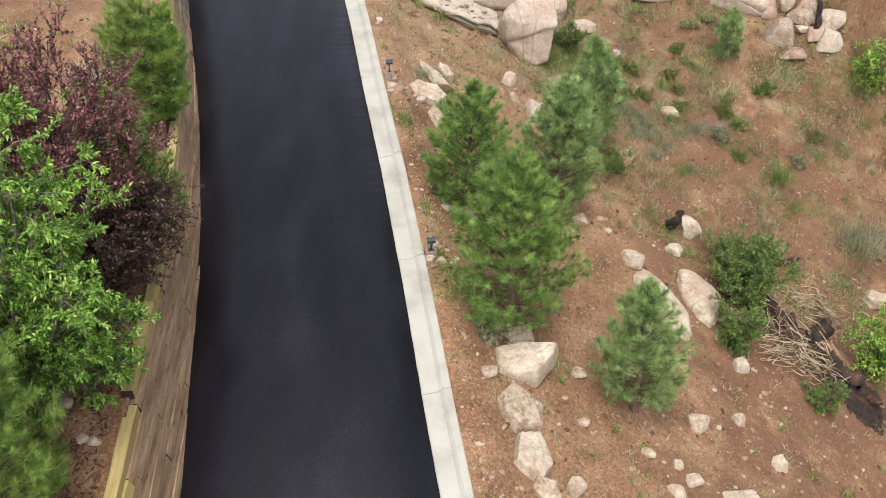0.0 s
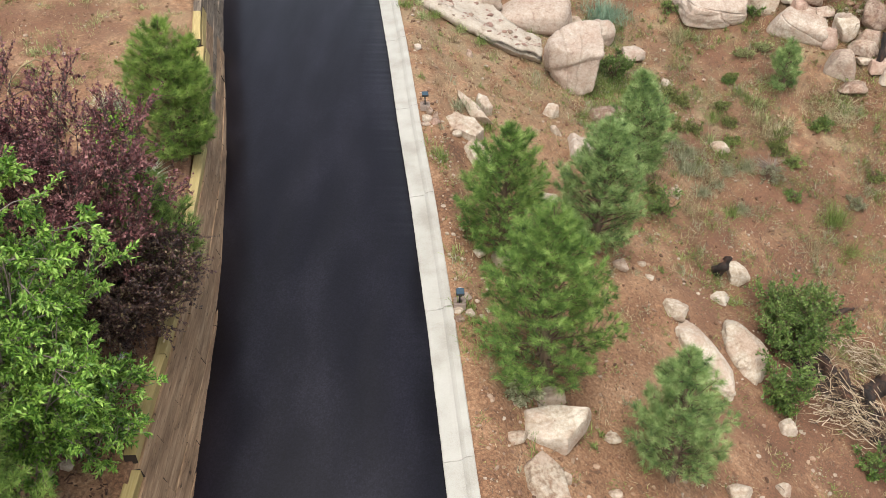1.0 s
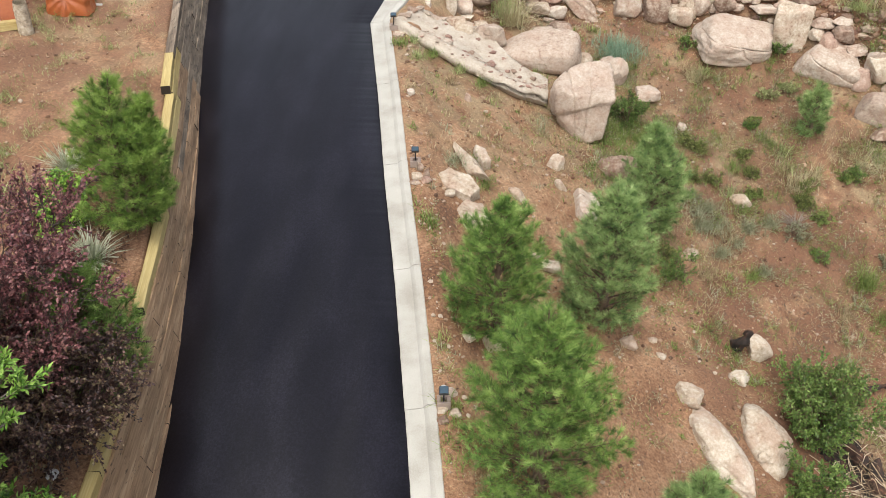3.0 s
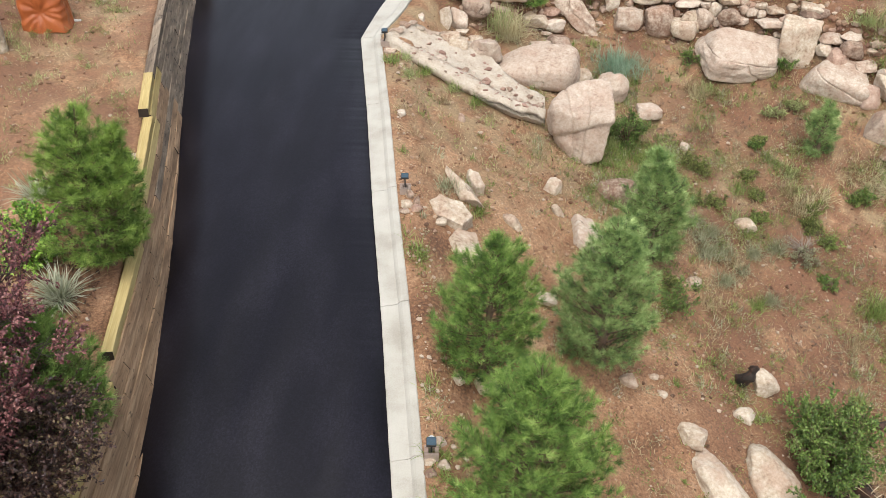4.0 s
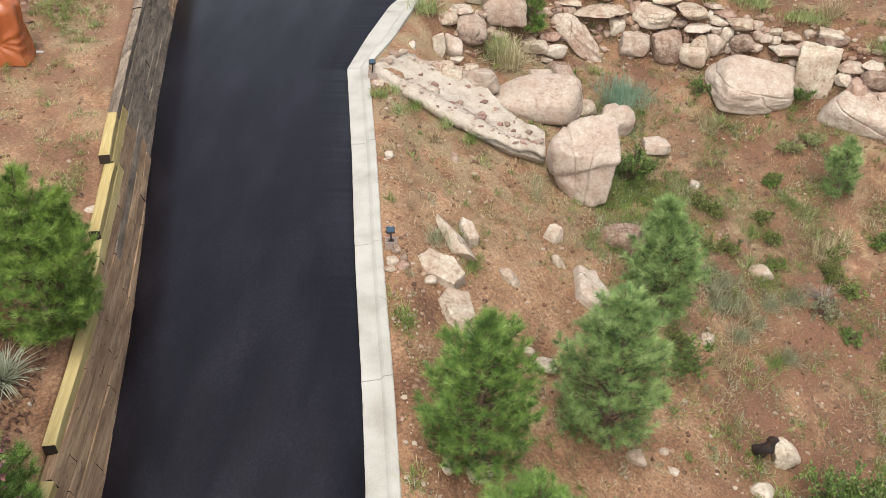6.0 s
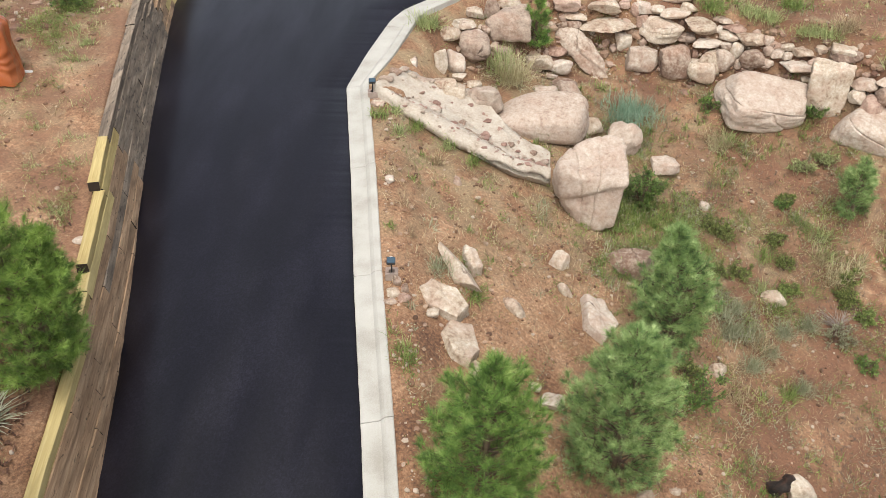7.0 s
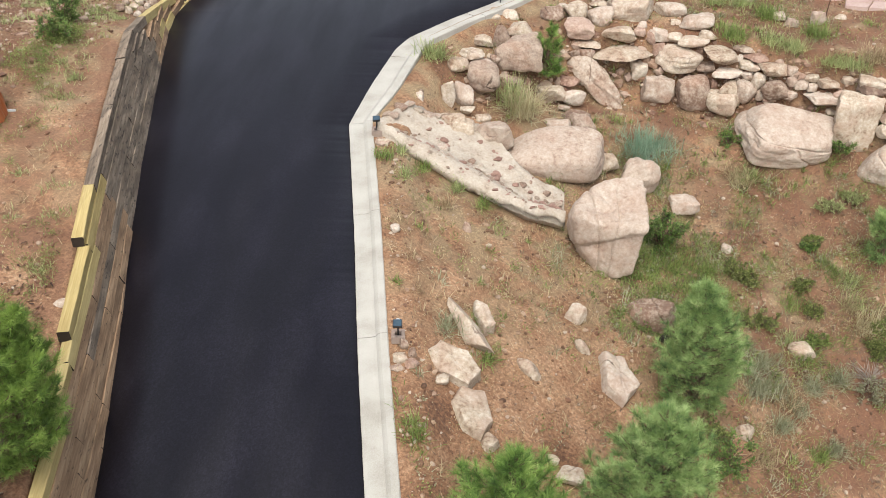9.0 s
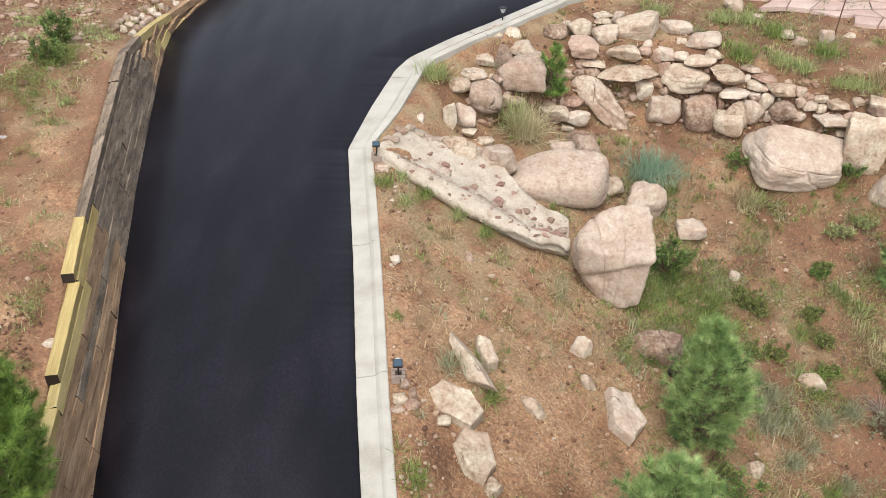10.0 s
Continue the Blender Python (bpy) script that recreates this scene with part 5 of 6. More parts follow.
leafy(-8.95, 26.35, 0.85, (0.36, 0.34), LEAF_GREEN, 40, "small spreading green shrub on the red bank", "shrub", "shrub", 0.055, 0.25, 150, 11, BARK, 4)
leafy(-8.75, 25.4, 0.5, (0.45, 0.35), LEAF_GREEN, 41, "low spreading green weed on the red bank", "weed", "weed", 0.05, 0.25, 100, 11, BARK, 4)
leafy(-6.5, 15.4, 0.55, (0.6, 0.5), LEAF_LIGHT, 42, "bright green leafy weed beside the yucca", "weed", "weed", 0.07, 0.35, 130, 10, BARK, 5)
leafy(-6.65, 16.1, 0.6, (0.6, 0.5), LEAF_LIGHT, 43, "bright green weed behind the bushy pine", "weed", "weed", 0.07, 0.35, 110, 10, BARK, 5)
leafy(5.2, 27.15, 0.3, (0.4, 0.3), LEAF_GREEN, 44, "low green weed under the terrace boulder", "weed", "weed", 0.05, 0.3, 34, 8, BARK, 4)
leafy(7.45, 26.75, 0.45, (0.3, 0.25), LEAF_GREEN, 45, "small green weed against the large boulder", "weed", "weed", 0.05, 0.3, 34, 8, BARK, 4)
blades(-5.8, 14.8, gz(-5.8, 14.8), 230, 0.72, 0.02, YUCCA, 51, "yucca", "spiky pale grey-green yucca clump behind the timber wall", "yucca", 0.9)
blades(-7.05, 17.0, gz(-7.05, 17.0), 150, 0.6, 0.018, YUCCA, 52, "yucca", "spiky pale grey-green yucca clump on the bank", "yucca", 0.9)
blades(3.3, 26.75, gz(3.3, 26.75), 800, 0.62, 0.011, TEAL, 53, "rabbitbrush", "feathery blue-green rabbitbrush in the hollow", "shrub", 1.6, 0.3)
blades(10.5, 19.4, gz(10.5, 19.4), 900, 0.8, 0.01, SAGE, 54, "sagebrush", "grey-green sagebrush clump on the slope", "shrub", 1.5, 0.42)
blades(0.62, 27.0, gz(0.62, 27.0), 380, 0.95, 0.012, STRAW_PALE, 55, "bunch_grass", "tall clump of drying bunch grass between stones", "grass clump", 1.6, 0.14)
blades(0.35, 27.35, gz(0.35, 27.35), 280, 0.8, 0.014, GRASS_PALE, 56, "bunch_grass", "tall clump of green bunch grass between stones", "grass clump", 1.6, 0.14)
blades(-1.38, 27.35, gz(-1.38, 27.35), 240, 0.5, 0.014, GRASS_PALE, 57, "bunch_grass", "green bunch grass behind the curb", "grass clump", 1.6, 0.16)
blades(8.6, 20.6, gz(8.6, 20.6), 240, 0.7, 0.01, GRASS_GREEN, 58, "bunch_grass", "tall green bunch grass on the slope", "grass clump", 1.9, 0.14)
blades(8.2, 28.2, gz(8.2, 28.2), 220, 0.55, 0.01, GRASS_DRY, 59, "bunch_grass", "pale bunch grass above the terrace stones", "grass clump", 1.3, 0.16)
blades(9.3, 27.0, gz(9.3, 27.0), 260, 0.5, 0.014, GRASS_PALE, 61, "bunch_grass", "pale bunch grass drooping over the terrace stones", "grass clump", 0.9, 0.2)
blades(9.9, 26.8, gz(9.9, 26.8), 260, 0.5, 0.014, GRASS_DRY, 62, "bunch_grass", "straw-coloured bunch grass drooping over the terrace stones", "grass clump", 0.9, 0.2)
blades(0.12, 19.25, gz(0.12, 19.25), 130, 0.3, 0.014, GRASS_GREEN, 63, "grass_clump", "green grass tuft beside a pale slab", "grass clump", 1.0, 0.1)
blades(0.0, 20.0, gz(0.0, 20.0), 110, 0.28, 0.014, GRASS_GREEN, 64, "grass_clump", "green grass tuft between leaning slabs", "grass clump", 1.0, 0.08)
blades(-0.5, 19.5, gz(-0.5, 19.5), 150, 0.32, 0.012, SAGE, 65, "grass_clump", "pale weedy tuft beside a leaning slab", "grass clump", 1.0, 0.13)
for k, (cx, cy) in enumerate(((-1.72, 23.62), (-1.25, 23.5), (-0.62, 23.2), (-2.0, 23.35), (-1.55, 22.9), (-0.1, 23.05))):
    blades(cx, cy, gz(cx, cy), 90, 0.24 + 0.04 * (k % 3), 0.013, (GRASS_PALE, GRASS_GREEN)[k % 2], 70 + k, "grass_clump", "thin green grass tuft below the spillway", "grass clump", 1.1, 0.09)
blades(-0.75, 22.6, gz(-0.75, 22.6), 90, 0.3, 0.01, GRASS_DRY, 60, "bunch_grass", "small pale tuft of dry grass on bare soil", "grass clump", 1.0, 0.06)

for k, (cx, cy) in enumerate(((5.24, 31.17), (3.71, 31.42), (5.34, 29.2), (6.13, 29.05), (6.54, 28.73), (7.27, 29.42), (7.37, 28.24), (7.78, 28.11), (6.31, 30.37), (5.9, 31.12))):
    blades(cx, cy, gz(cx, cy) - 0.02, 300, 0.34 + 0.05 * (k % 3), 0.012, (GRASS_PALE, GRASS_GREEN)[k % 3 == 2], 340 + k, "bunch_grass", "fresh green bunch grass above the dry stone terrace", "grass clump", 1.2, 0.17)
for k, (cx, cy, kind) in enumerate((
        (5.63, 20.71, "sage"), (5.23, 20.24, "sage"), (6.0, 21.28, "sage"), (6.55, 21.57, "sage"), (6.2, 20.13, "sage"), (4.95, 20.9, "sage"), (5.1, 21.5, "sage"),
        (7.11, 23.25, "dry"), (7.26, 22.8, "dry"), (5.42, 26.17, "dry"), (5.22, 26.34, "dry"), (5.42, 20.82, "dry"), (4.78, 19.46, "dry"), (7.9, 19.7, "dry"),
        (5.84, 23.03, "grass"), (5.91, 21.76, "grass"), (5.88, 19.9, "grass"), (3.9, 22.6, "grass"), (4.2, 23.3, "grass"), (8.9, 19.9, "grass"), (7.7, 18.4, "grass"))):
    look_of = {"sage": (SAGE, 230, 0.36, 1.0, 0.1, "wispy grey-green sage clump in the hollow", "shrub"), "dry": (GRASS_DRY, 200, 0.38, 1.2, 0.12, "pale clump of dry grass in the hollow", "grass clump"),
               "grass": (GRASS_GREEN, 170, 0.34, 1.3, 0.12, "green clump of grass in the hollow", "grass clump")}[kind]
    blades(cx, cy, gz(cx, cy) - 0.02, look_of[1], look_of[2] * (0.85 + 0.1 * (k % 4)), 0.01, look_of[0], 200 + k, {"sage": "sage_clump", "dry": "dry_clump", "grass": "grass_clump"}[kind], look_of[5], look_of[6], look_of[3], look_of[4])
for k, (cx, cy, mat, size) in enumerate((
        (6.52, 24.46, LEAF_GREEN, 0.24), (7.0, 25.4, GRASS_PALE, 0.34), (7.55, 25.6, GRASS_PALE, 0.3), (7.46, 22.24, WEED, 0.3), (7.57, 20.96, LEAF_GREEN, 0.32), (4.8, 23.51, WEED, 0.32),
        (5.08, 23.35, WEED, 0.3), (3.9, 19.5, WEED, 0.36), (7.59, 22.82, WEED, 0.26), (4.83, 22.29, WEED, 0.28), (5.3, 22.37, WEED, 0.3), (7.1, 21.4, SAGE, 0.45), (6.3, 22.9, WEED, 0.25), (9.9, 22.0, WEED, 0.3), (9.3, 21.2, SAGE, 0.3))):
    leafy(cx, cy, 0.1 + size * 0.45, (size * 0.95, size * 0.8), mat, 240 + k, "low leafy weed in the grassy hollow", "weed", "weed", 0.05, 0.24, int(100 * size), 8, BARK, 5)

for k, (cx, cy) in enumerate(((7.14, 23.35), (7.29, 22.9), (7.12, 23.79), (7.52, 23.0), (5.65, 22.11), (7.87, 23.2), (5.5, 26.3), (5.25, 26.1))):
    blades(cx, cy, gz(cx, cy) - 0.02, 130, 0.34 + 0.05 * (k % 3), 0.016, (GRASS_PALE, STRAW_PALE)[k % 2], 280 + k, "bunch_grass", "pale yellow bunch of grass in the hollow", "grass clump", 1.1, 0.11)
for k, (cx, cy, size) in enumerate(((8.61, 23.21, 0.26), (7.5, 22.41, 0.28), (6.2, 22.21, 0.24), (6.55, 24.54, 0.2), (7.8, 22.01, 0.26), (6.2, 23.47, 0.2))):
    leafy(cx, cy, 0.14 + size * 0.5, (size, size * 0.8), (GRASS_GREEN, WEED)[k % 2], 300 + k, "fresh green leafy weed on the dark soil", "weed", "weed", 0.05, 0.26, 34, 9, BARK, 5)
for k, (cx, cy) in enumerate(((4.78, 21.26), (4.85, 20.83), (5.27, 21.01), (4.67, 21.68))):
    blades(cx, cy, gz(cx, cy) - 0.02, 170, 0.34, 0.014, SAGE, 320 + k, "sage_clump", "wispy grey-green sage clump beside the pine", "shrub", 1.0, 0.12)


def dead_bush(x, y, radius, height, seed):
    rng = np.random.default_rng(seed)
    paths = []
    for _ in range(80):
        a, out = rng.uniform(0, 6.283), rng.uniform(0.2, 1.0) * radius
        tip = np.array((out * math.cos(a), out * math.sin(a), height * rng.uniform(0.5, 1.0)))
        paths.append(([np.zeros(3), tip * (0.4, 0.4, 0.6) + rng.normal(0, 0.03, 3), tip], (0.008, 0.006, 0.003)))
    v, f = tubes(paths, 4)
    ob = part("dead_bush", mesh_of("dead_bush", v, f, DEAD), m=pose(x, y, gz(x, y) - 0.02))
    return tagged(ob, "bare grey twigs of a dead bush", "bush")


dead_bush(7.18, 21.72, 0.5, 0.3, 5)

# ---- ground cover: grass, weeds, straw, gravel ----
RNG = np.random.default_rng(77)


def patchy(x, y, f, shift):
    """A smooth field of patches between 0 and 1."""
    a = np.sin(f * x + 1.3 * np.sin(f * 0.7 * y + shift)) + np.sin(f * 1.1 * y - 0.9 * np.sin(f * 0.8 * x - shift))
    b = np.sin(2.3 * f * x - shift + 2 * np.sin(f * y)) * np.sin(2.1 * f * y + 2.0 * shift)
    return np.clip(0.5 + 0.22 * a + 0.2 * b, 0, 1)


def lush(x, y):
    """How green the ground is: the hollow and the terrace top, little beside the curb."""
    hollow = np.exp(-(((x - 5.2) / 2.6) ** 2 + ((y - 22.6) / 4.2) ** 2))
    right = 0.6 * smooth(4.2, 7.5, x) * smooth(15, 18.5, y) * (1 - smooth(26.5, 28, y))
    top = 0.12 * smooth(28.9, 30.0, y) * smooth(2.6, 4.0, x)
    foot = 0.95 * np.exp(-(((x - 3.4) / 0.7) ** 2 + ((y - 22.9) / 0.7) ** 2))
    under = 0.75 * np.exp(-(((x - 4.2) / 1.9) ** 2 + ((y - 26.7) / 0.9) ** 2))
    return np.clip(np.maximum.reduce((hollow, right, top, foot, under)), 0, 1)


BED_S = (-2.2, -1.76, -1.2, -0.72, -0.26, 0.16, 0.67, 1.45)
BED_LOW = (24.1, 23.78, 23.62, 23.36, 23.26, 23.12, 23.1, 23.25)
BED_HIGH = (24.5, 25.35, 25.55, 25.7, 25.6, 25.2, 24.35, 24.25)


def sown(n, field, x0=-2.5, x1=14.0, y0=5.0, y1=33.0, side="slope"):
    """Places spread by chance where the field is high."""
    out = np.empty((0, 2))
    while len(out) < n:
        x, y = RNG.uniform(x0, x1, 6000), RNG.uniform(y0, y1, 6000)
        on_bed = (x > -2.3) & (x < 1.5) & (y > np.interp(x, BED_S, BED_LOW) - 0.05) & (y < np.interp(x, BED_S, BED_HIGH) + 0.1)
        ok = (x > curb_x(y) + 0.55 + 0.5 * smooth(24.4, 26.5, y)) & ~on_bed if side == "slope" else (x < base_x(y) - 0.75)
        ok &= RNG.random(6000) < field(x, y)
        out = np.concatenate((out, np.stack((x, y), 1)[ok]))
    return out[:n]


def cover(name, places, per, length, width, wide, mat, label, category, lift=1.1, sag=0.1):
    n = len(places) * per
    size = np.repeat(RNG.uniform(0.5, 1.35, len(places)), per)[:, None]
    root = np.repeat(places, per, 0) + RNG.normal(0, wide, (n, 2)) * size
    z = ground_z(root[:, 0], root[:, 1]) - 0.03
    root = np.concatenate((root, z[:, None]), 1)
    d = RNG.normal(0, 1, (n, 3))
    d[:, 2] = np.abs(d[:, 2]) * lift + 0.2
    d /= np.linalg.norm(d, axis=1, keepdims=True)
    ln = length * size * RNG.uniform(0.5, 1.15, (n, 1))
    s = np.cross(d, (0, 0, 1.0))
    s *= width / 2 / (np.linalg.norm(s, axis=1, keepdims=True) + 1e-9)
    mid, tip = root + d * ln * 0.6, root + d * ln - (0, 0, 1) * ln * sag
    v = np.stack((root - s, root + s, mid + s * 0.8, mid - s * 0.8, tip), 1).reshape(-1, 3)
    k = np.arange(n)[:, None] * 5
    f = np.concatenate((k + (0, 1, 2), k + (0, 2, 3), k + (3, 2, 4)), 0)
    return tagged(part(name, mesh_of(name, v, f, mat)), label, category, kind="stuff")


def weeds(name, places, per, size, slim, wide, high, mat, label):
    n = len(places)
    z = ground_z(places[:, 0], places[:, 1])
    c = np.concatenate((np.repeat(places, 4, 0) + RNG.normal(0, wide, (n * 4, 2)), (np.repeat(z, 4) + RNG.uniform(0.02, high, n * 4))[:, None]), 1)
    w = RNG.normal(0, 1, (n * 4, 3))
    w[:, 2] = np.abs(w[:, 2])
    v, f = leaves(RNG, c, w / np.linalg.norm(w, axis=1, keepdims=True), per, size, slim, wide * 0.6)
    return tagged(part(name, mesh_of(name, v, f, mat)), label, "weeds", kind="stuff")


def litter(name, places, length, width, mat, label, category):
    """Straws lying flat on the soil."""
    n = len(places)
    a = RNG.uniform(0, 6.283, n)
    ln = length * RNG.uniform(0.3, 1.3, n)
    d = np.stack((np.cos(a), np.sin(a)), 1)
    p, q = places - d * ln[:, None] / 2, places + d * ln[:, None] / 2
    zp = ground_z(p[:, 0], p[:, 1]) + relief(p[:, 0], p[:, 1]) + RNG.uniform(-0.005, 0.03, n)
    zq = ground_z(q[:, 0], q[:, 1]) + relief(q[:, 0], q[:, 1]) + RNG.uniform(-0.005, 0.04, n)
    s = np.stack((-d[:, 1], d[:, 0]), 1) * width / 2
    v = np.stack((np.column_stack((p - s, zp)), np.column_stack((p + s, zp)), np.column_stack((q + s * 0.4, zq)), np.column_stack((q - s * 0.4, zq))), 1).reshape(-1, 3)
    k = np.arange(n)[:, None] * 4
    return tagged(part(name, mesh_of(name, v, k + (0, 1, 2, 3), mat)), label, category, kind="stuff")


def gravel(name, places, low, high, mat, label, power=3.0, sink=0.0):
    d, f = ico(1)
    n = len(places)
    r = low + (high - low) * RNG.random(n) ** power
    scale = RNG.uniform(0.6, 1.3, (n, 1, 3)) * r[:, None, None] * (1, 1, 0.7)
    v = d[None] * scale * RNG.uniform(0.75, 1.2, (n, len(d), 1))
    a = RNG.uniform(0, 6.283, n)
    c, s = np.cos(a)[:, None], np.sin(a)[:, None]
    x, y = v[..., 0] * c - v[..., 1] * s, v[..., 0] * s + v[..., 1] * c
    z = ground_z(places[:, 0], places[:, 1]) + relief(places[:, 0], places[:, 1]) - 0.01 - sink
    v = np.stack((x + places[:, :1], y + places[:, 1:], v[..., 2] + z[:, None]), -1)
    f = (f[None] + (np.arange(n) * len(d))[:, None, None]).reshape(-1, 3)
    return tagged(part(name, mesh_of(name, v.reshape(-1, 3), f, mat, False)), label, "gravel", kind="stuff")


bare = lambda x, y: smooth(0.3, 0.55, patchy(x, y, 0.8, 1.9))
green_field = lambda x, y: 0.02 + lush(x, y) * (0.3 + 0.7 * bare(x, y)) * (0.08 + 0.92 * smooth(0.5, 0.82, patchy(x, y, 2.7, 0.4)))
dry_field = lambda x, y: 0.06 + 0.8 * lush(x, y) * smooth(0.3, 0.7, patchy(x, y, 1.2, 2.1)) + 0.45 * np.exp(-(((x - 0.6) / 1.6) ** 2 + ((y - 21.3) / 2.2) ** 2))
even = lambda x, y: np.ones_like(x) * 0.5
curbside = lambda x, y: np.where(x < curb_x(y) + 0.8, 1.0, 0.0) * smooth(0.5, 0.7, patchy(x, y, 1.1, 3.0))
cover("straw_drift", sown(110, lambda x, y: np.exp(-(((x - 9.0) / 0.6) ** 2 + ((y - 23.85) / 0.35) ** 2)), 7.5, 10.5, 22.8, 25), 16, 0.3, 0.014, 0.1, STRAW_PALE, "pale straw drift on the slope", "grass", 0.5)
cover("green_grass", sown(1000, green_field), 22, 0.19, 0.014, 0.05, GRASS_GREEN, "short green grass tufts in the hollow", "grass", 1.3)
cover("sage_tufts", sown(620, green_field), 20, 0.2, 0.014, 0.07, SAGE, "grey-green low sage tufts on the slope", "grass", 1.2)
cover("dry_grass", sown(1500, dry_field), 14, 0.17, 0.011, 0.06, GRASS_DRY, "tufts of dry straw-coloured grass", "grass", 1.0)
cover("foot_grass", sown(560, lambda x, y: np.exp(-(((x - 3.7) / 0.95) ** 2 + ((y - 22.7) / 0.9) ** 2)) * (0.25 + 0.75 * smooth(0.35, 0.65, patchy(x, y, 2.2, 0.9))), 2.3, 6.5, 20, 25.2), 24, 0.17, 0.011, 0.06, GRASS_GREEN, "lush green grass at the foot of the fractured boulder", "grass", 1.2)
cover("curbside_grass", sown(80, curbside), 20, 0.24, 0.011, 0.05, GRASS_GREEN, "thin grass growing along the back of the curb", "grass", 1.5)
cover("terrace_grass", sown(60, lambda x, y: smooth(0.5, 0.8, patchy(x, y, 2.3, 5.0)), 2.5, 11, 29.2, 31.2), 14, 0.13, 0.012, 0.07, GRASS_PALE, "sparse grass above the dry stone terrace", "grass", 1.4)
mat_field = lambda x, y: 0.03 + lush(x, y) * (0.3 + 0.7 * bare(x, y))
cover("dry_mat", sown(3200, mat_field), 11, 0.1, 0.013, 0.09, GRASS_DRY, "short matted dry grass in the hollow", "grass", 0.6)
cover("olive_mat", sown(3900, mat_field), 11, 0.1, 0.013, 0.09, WEED, "short matted olive grass in the hollow", "grass", 0.7)
weeds("leafy_weeds", sown(900, green_field), 7, 0.04, 0.3, 0.08, 0.12, WEED, "small green leafy weeds in the hollow")
weeds("pale_weeds", sown(700, green_field), 7, 0.042, 0.25, 0.08, 0.13, SAGE, "pale grey-green leafy weeds in the hollow")
weeds("bank_weeds", sown(150, lambda x, y: 0.1 + 0.9 * smooth(0.4, 0.65, patchy(x, y, 1.0, 1.0)), -10.5, -5.8, 14.5, 29, "bank"), 26, 0.03, 0.2, 0.07, 0.1, WEED, "low green weeds dotting the bare bank")
weeds("bank_trail", sown(70, lambda x, y: np.exp(-(((x + 8.75) / 0.35) ** 2 + ((y - 25.2) / 0.9) ** 2)), -10, -7.5, 23, 27.5, "bank"), 18, 0.036, 0.25, 0.1, 0.14, GRASS_GREEN, "trail of fresh green weeds below a shrub on the bank")
cover("bank_grass", sown(420, lambda x, y: 0.15 + 0.85 * smooth(0.4, 0.7, patchy(x, y, 1.3, 1.0)), -12, -5.0, 14, 31, "bank"), 44, 0.15, 0.011, 0.075, GRASS_PALE, "low grass dotting the bare bank", "grass", 1.1)
cover("bank_dry_grass", sown(420, even, -12, -5.5, 8, 31, "bank"), 16, 0.16, 0.009, 0.07, GRASS_DRY, "dry grass wisps on the bare bank", "grass", 0.7)
litter("straw_litter", sown(11000, lambda x, y: 0.05 + dry_field(x, y) * (dry_field(x, y) > 0.15)), 0.11, 0.0065, GRASS_DRY, "dry grass straws lying on the soil", "straw")
litter("twig_litter", sown(9000, even), 0.1, 0.011, BARK, "dark twigs lying on the soil", "twigs")
litter("dark_crumbs", sown(6500, lambda x, y: lush(x, y) * (0.15 + 0.85 * smooth(0.4, 0.75, patchy(x, y, 1.9, 2.6)))), 0.06, 0.028, BARK, "dark crumbs of rotted bark and soil in the hollow", "mulch")
litter("bank_mulch", sown(9000, lambda x, y: np.maximum(1 - smooth(12.5, 14.5, y), 0.8 * smooth(-1.9, -1.2, x - base_x(y)) * (1 - smooth(17, 20, y))), -9, -3.2, 5.5, 20, "bank"), 0.08, 0.035, MULCH, "red-brown bark mulch under the shrubs behind the wall", "mulch")
litter("bank_straw", sown(2500, even, -12, -5.0, 6, 31, "bank"), 0.15, 0.008, GRASS_DRY, "dry straws lying on the bank", "straw")
gravel("slope_gravel", sown(8000, lambda x, y: 0.25 + 0.6 * patchy(x, y, 1.7, 4.0)), 0.008, 0.055, PEBBLE, "loose pale gravel and stone chips on the slope", 4.5)
gravel("soil_clods", sown(7000, even), 0.012, 0.06, CLOD, "red-brown clods and chips of broken soil", 2.6)
gravel("bank_clods", sown(2500, even, -12, -5, 6, 31, "bank"), 0.008, 0.045, CLOD, "red-brown clods on the bank", 3.0)
gravel("bank_gravel", sown(3000, lambda x, y: 0.15 + 0.8 * smooth(23.5, 26, y) * smooth(-7.6, -9, x), -12, -5, 6, 31, "bank"), 0.008, 0.06, PEBBLE, "loose stone chips on the bank", 3.5)
gravel("bank_rubble", sown(420, lambda x, y: smooth(23.0, 25.5, y) * smooth(-8.3, -9.2, x), -13, -8, 22.5, 31, "bank"), 0.02, 0.13, RUBBLE, "broken red and pale rubble on the upper bank", 2.2)
gravel("curb_chips", sown(500, lambda x, y: np.where(x < curb_x(y) + 0.95, 1.0, 0.0)), 0.01, 0.05, PEBBLE, "stone chips gathered behind the curb", 3.0)

# ---- mortared spillway with set cobbles ----
def bed_z(x, v):
    """The mortar: a shallow trough with a raised lower rim. v runs from the lower edge to the upper one."""
    y0, y1 = float(np.interp(x, BED_S, BED_LOW)), float(np.interp(x, BED_S, BED_HIGH))
    y = y0 + (y1 - y0) * v
    base = 1.17 - 0.385 * (x + 2.2) + 0.12 * v * float(smooth(-2.2, 0.5, x))
    rim = 0.17 * math.exp(-((v - 0.13) / 0.13) ** 2) - 0.1 * math.exp(-((v - 0.5) / 0.2) ** 2)
    lumps = 0.02 * noise.noise(Vector((x * 3, y * 3, 3))) + 0.035 * noise.noise(Vector((x * 7, y * 7, 3))) + 0.02 * noise.noise(Vector((x * 19, y * 22, 3)))
    return y, max(base + 0.03, gz(x, y) + 0.05 if x < -0.9 else -9) + rim + lumps


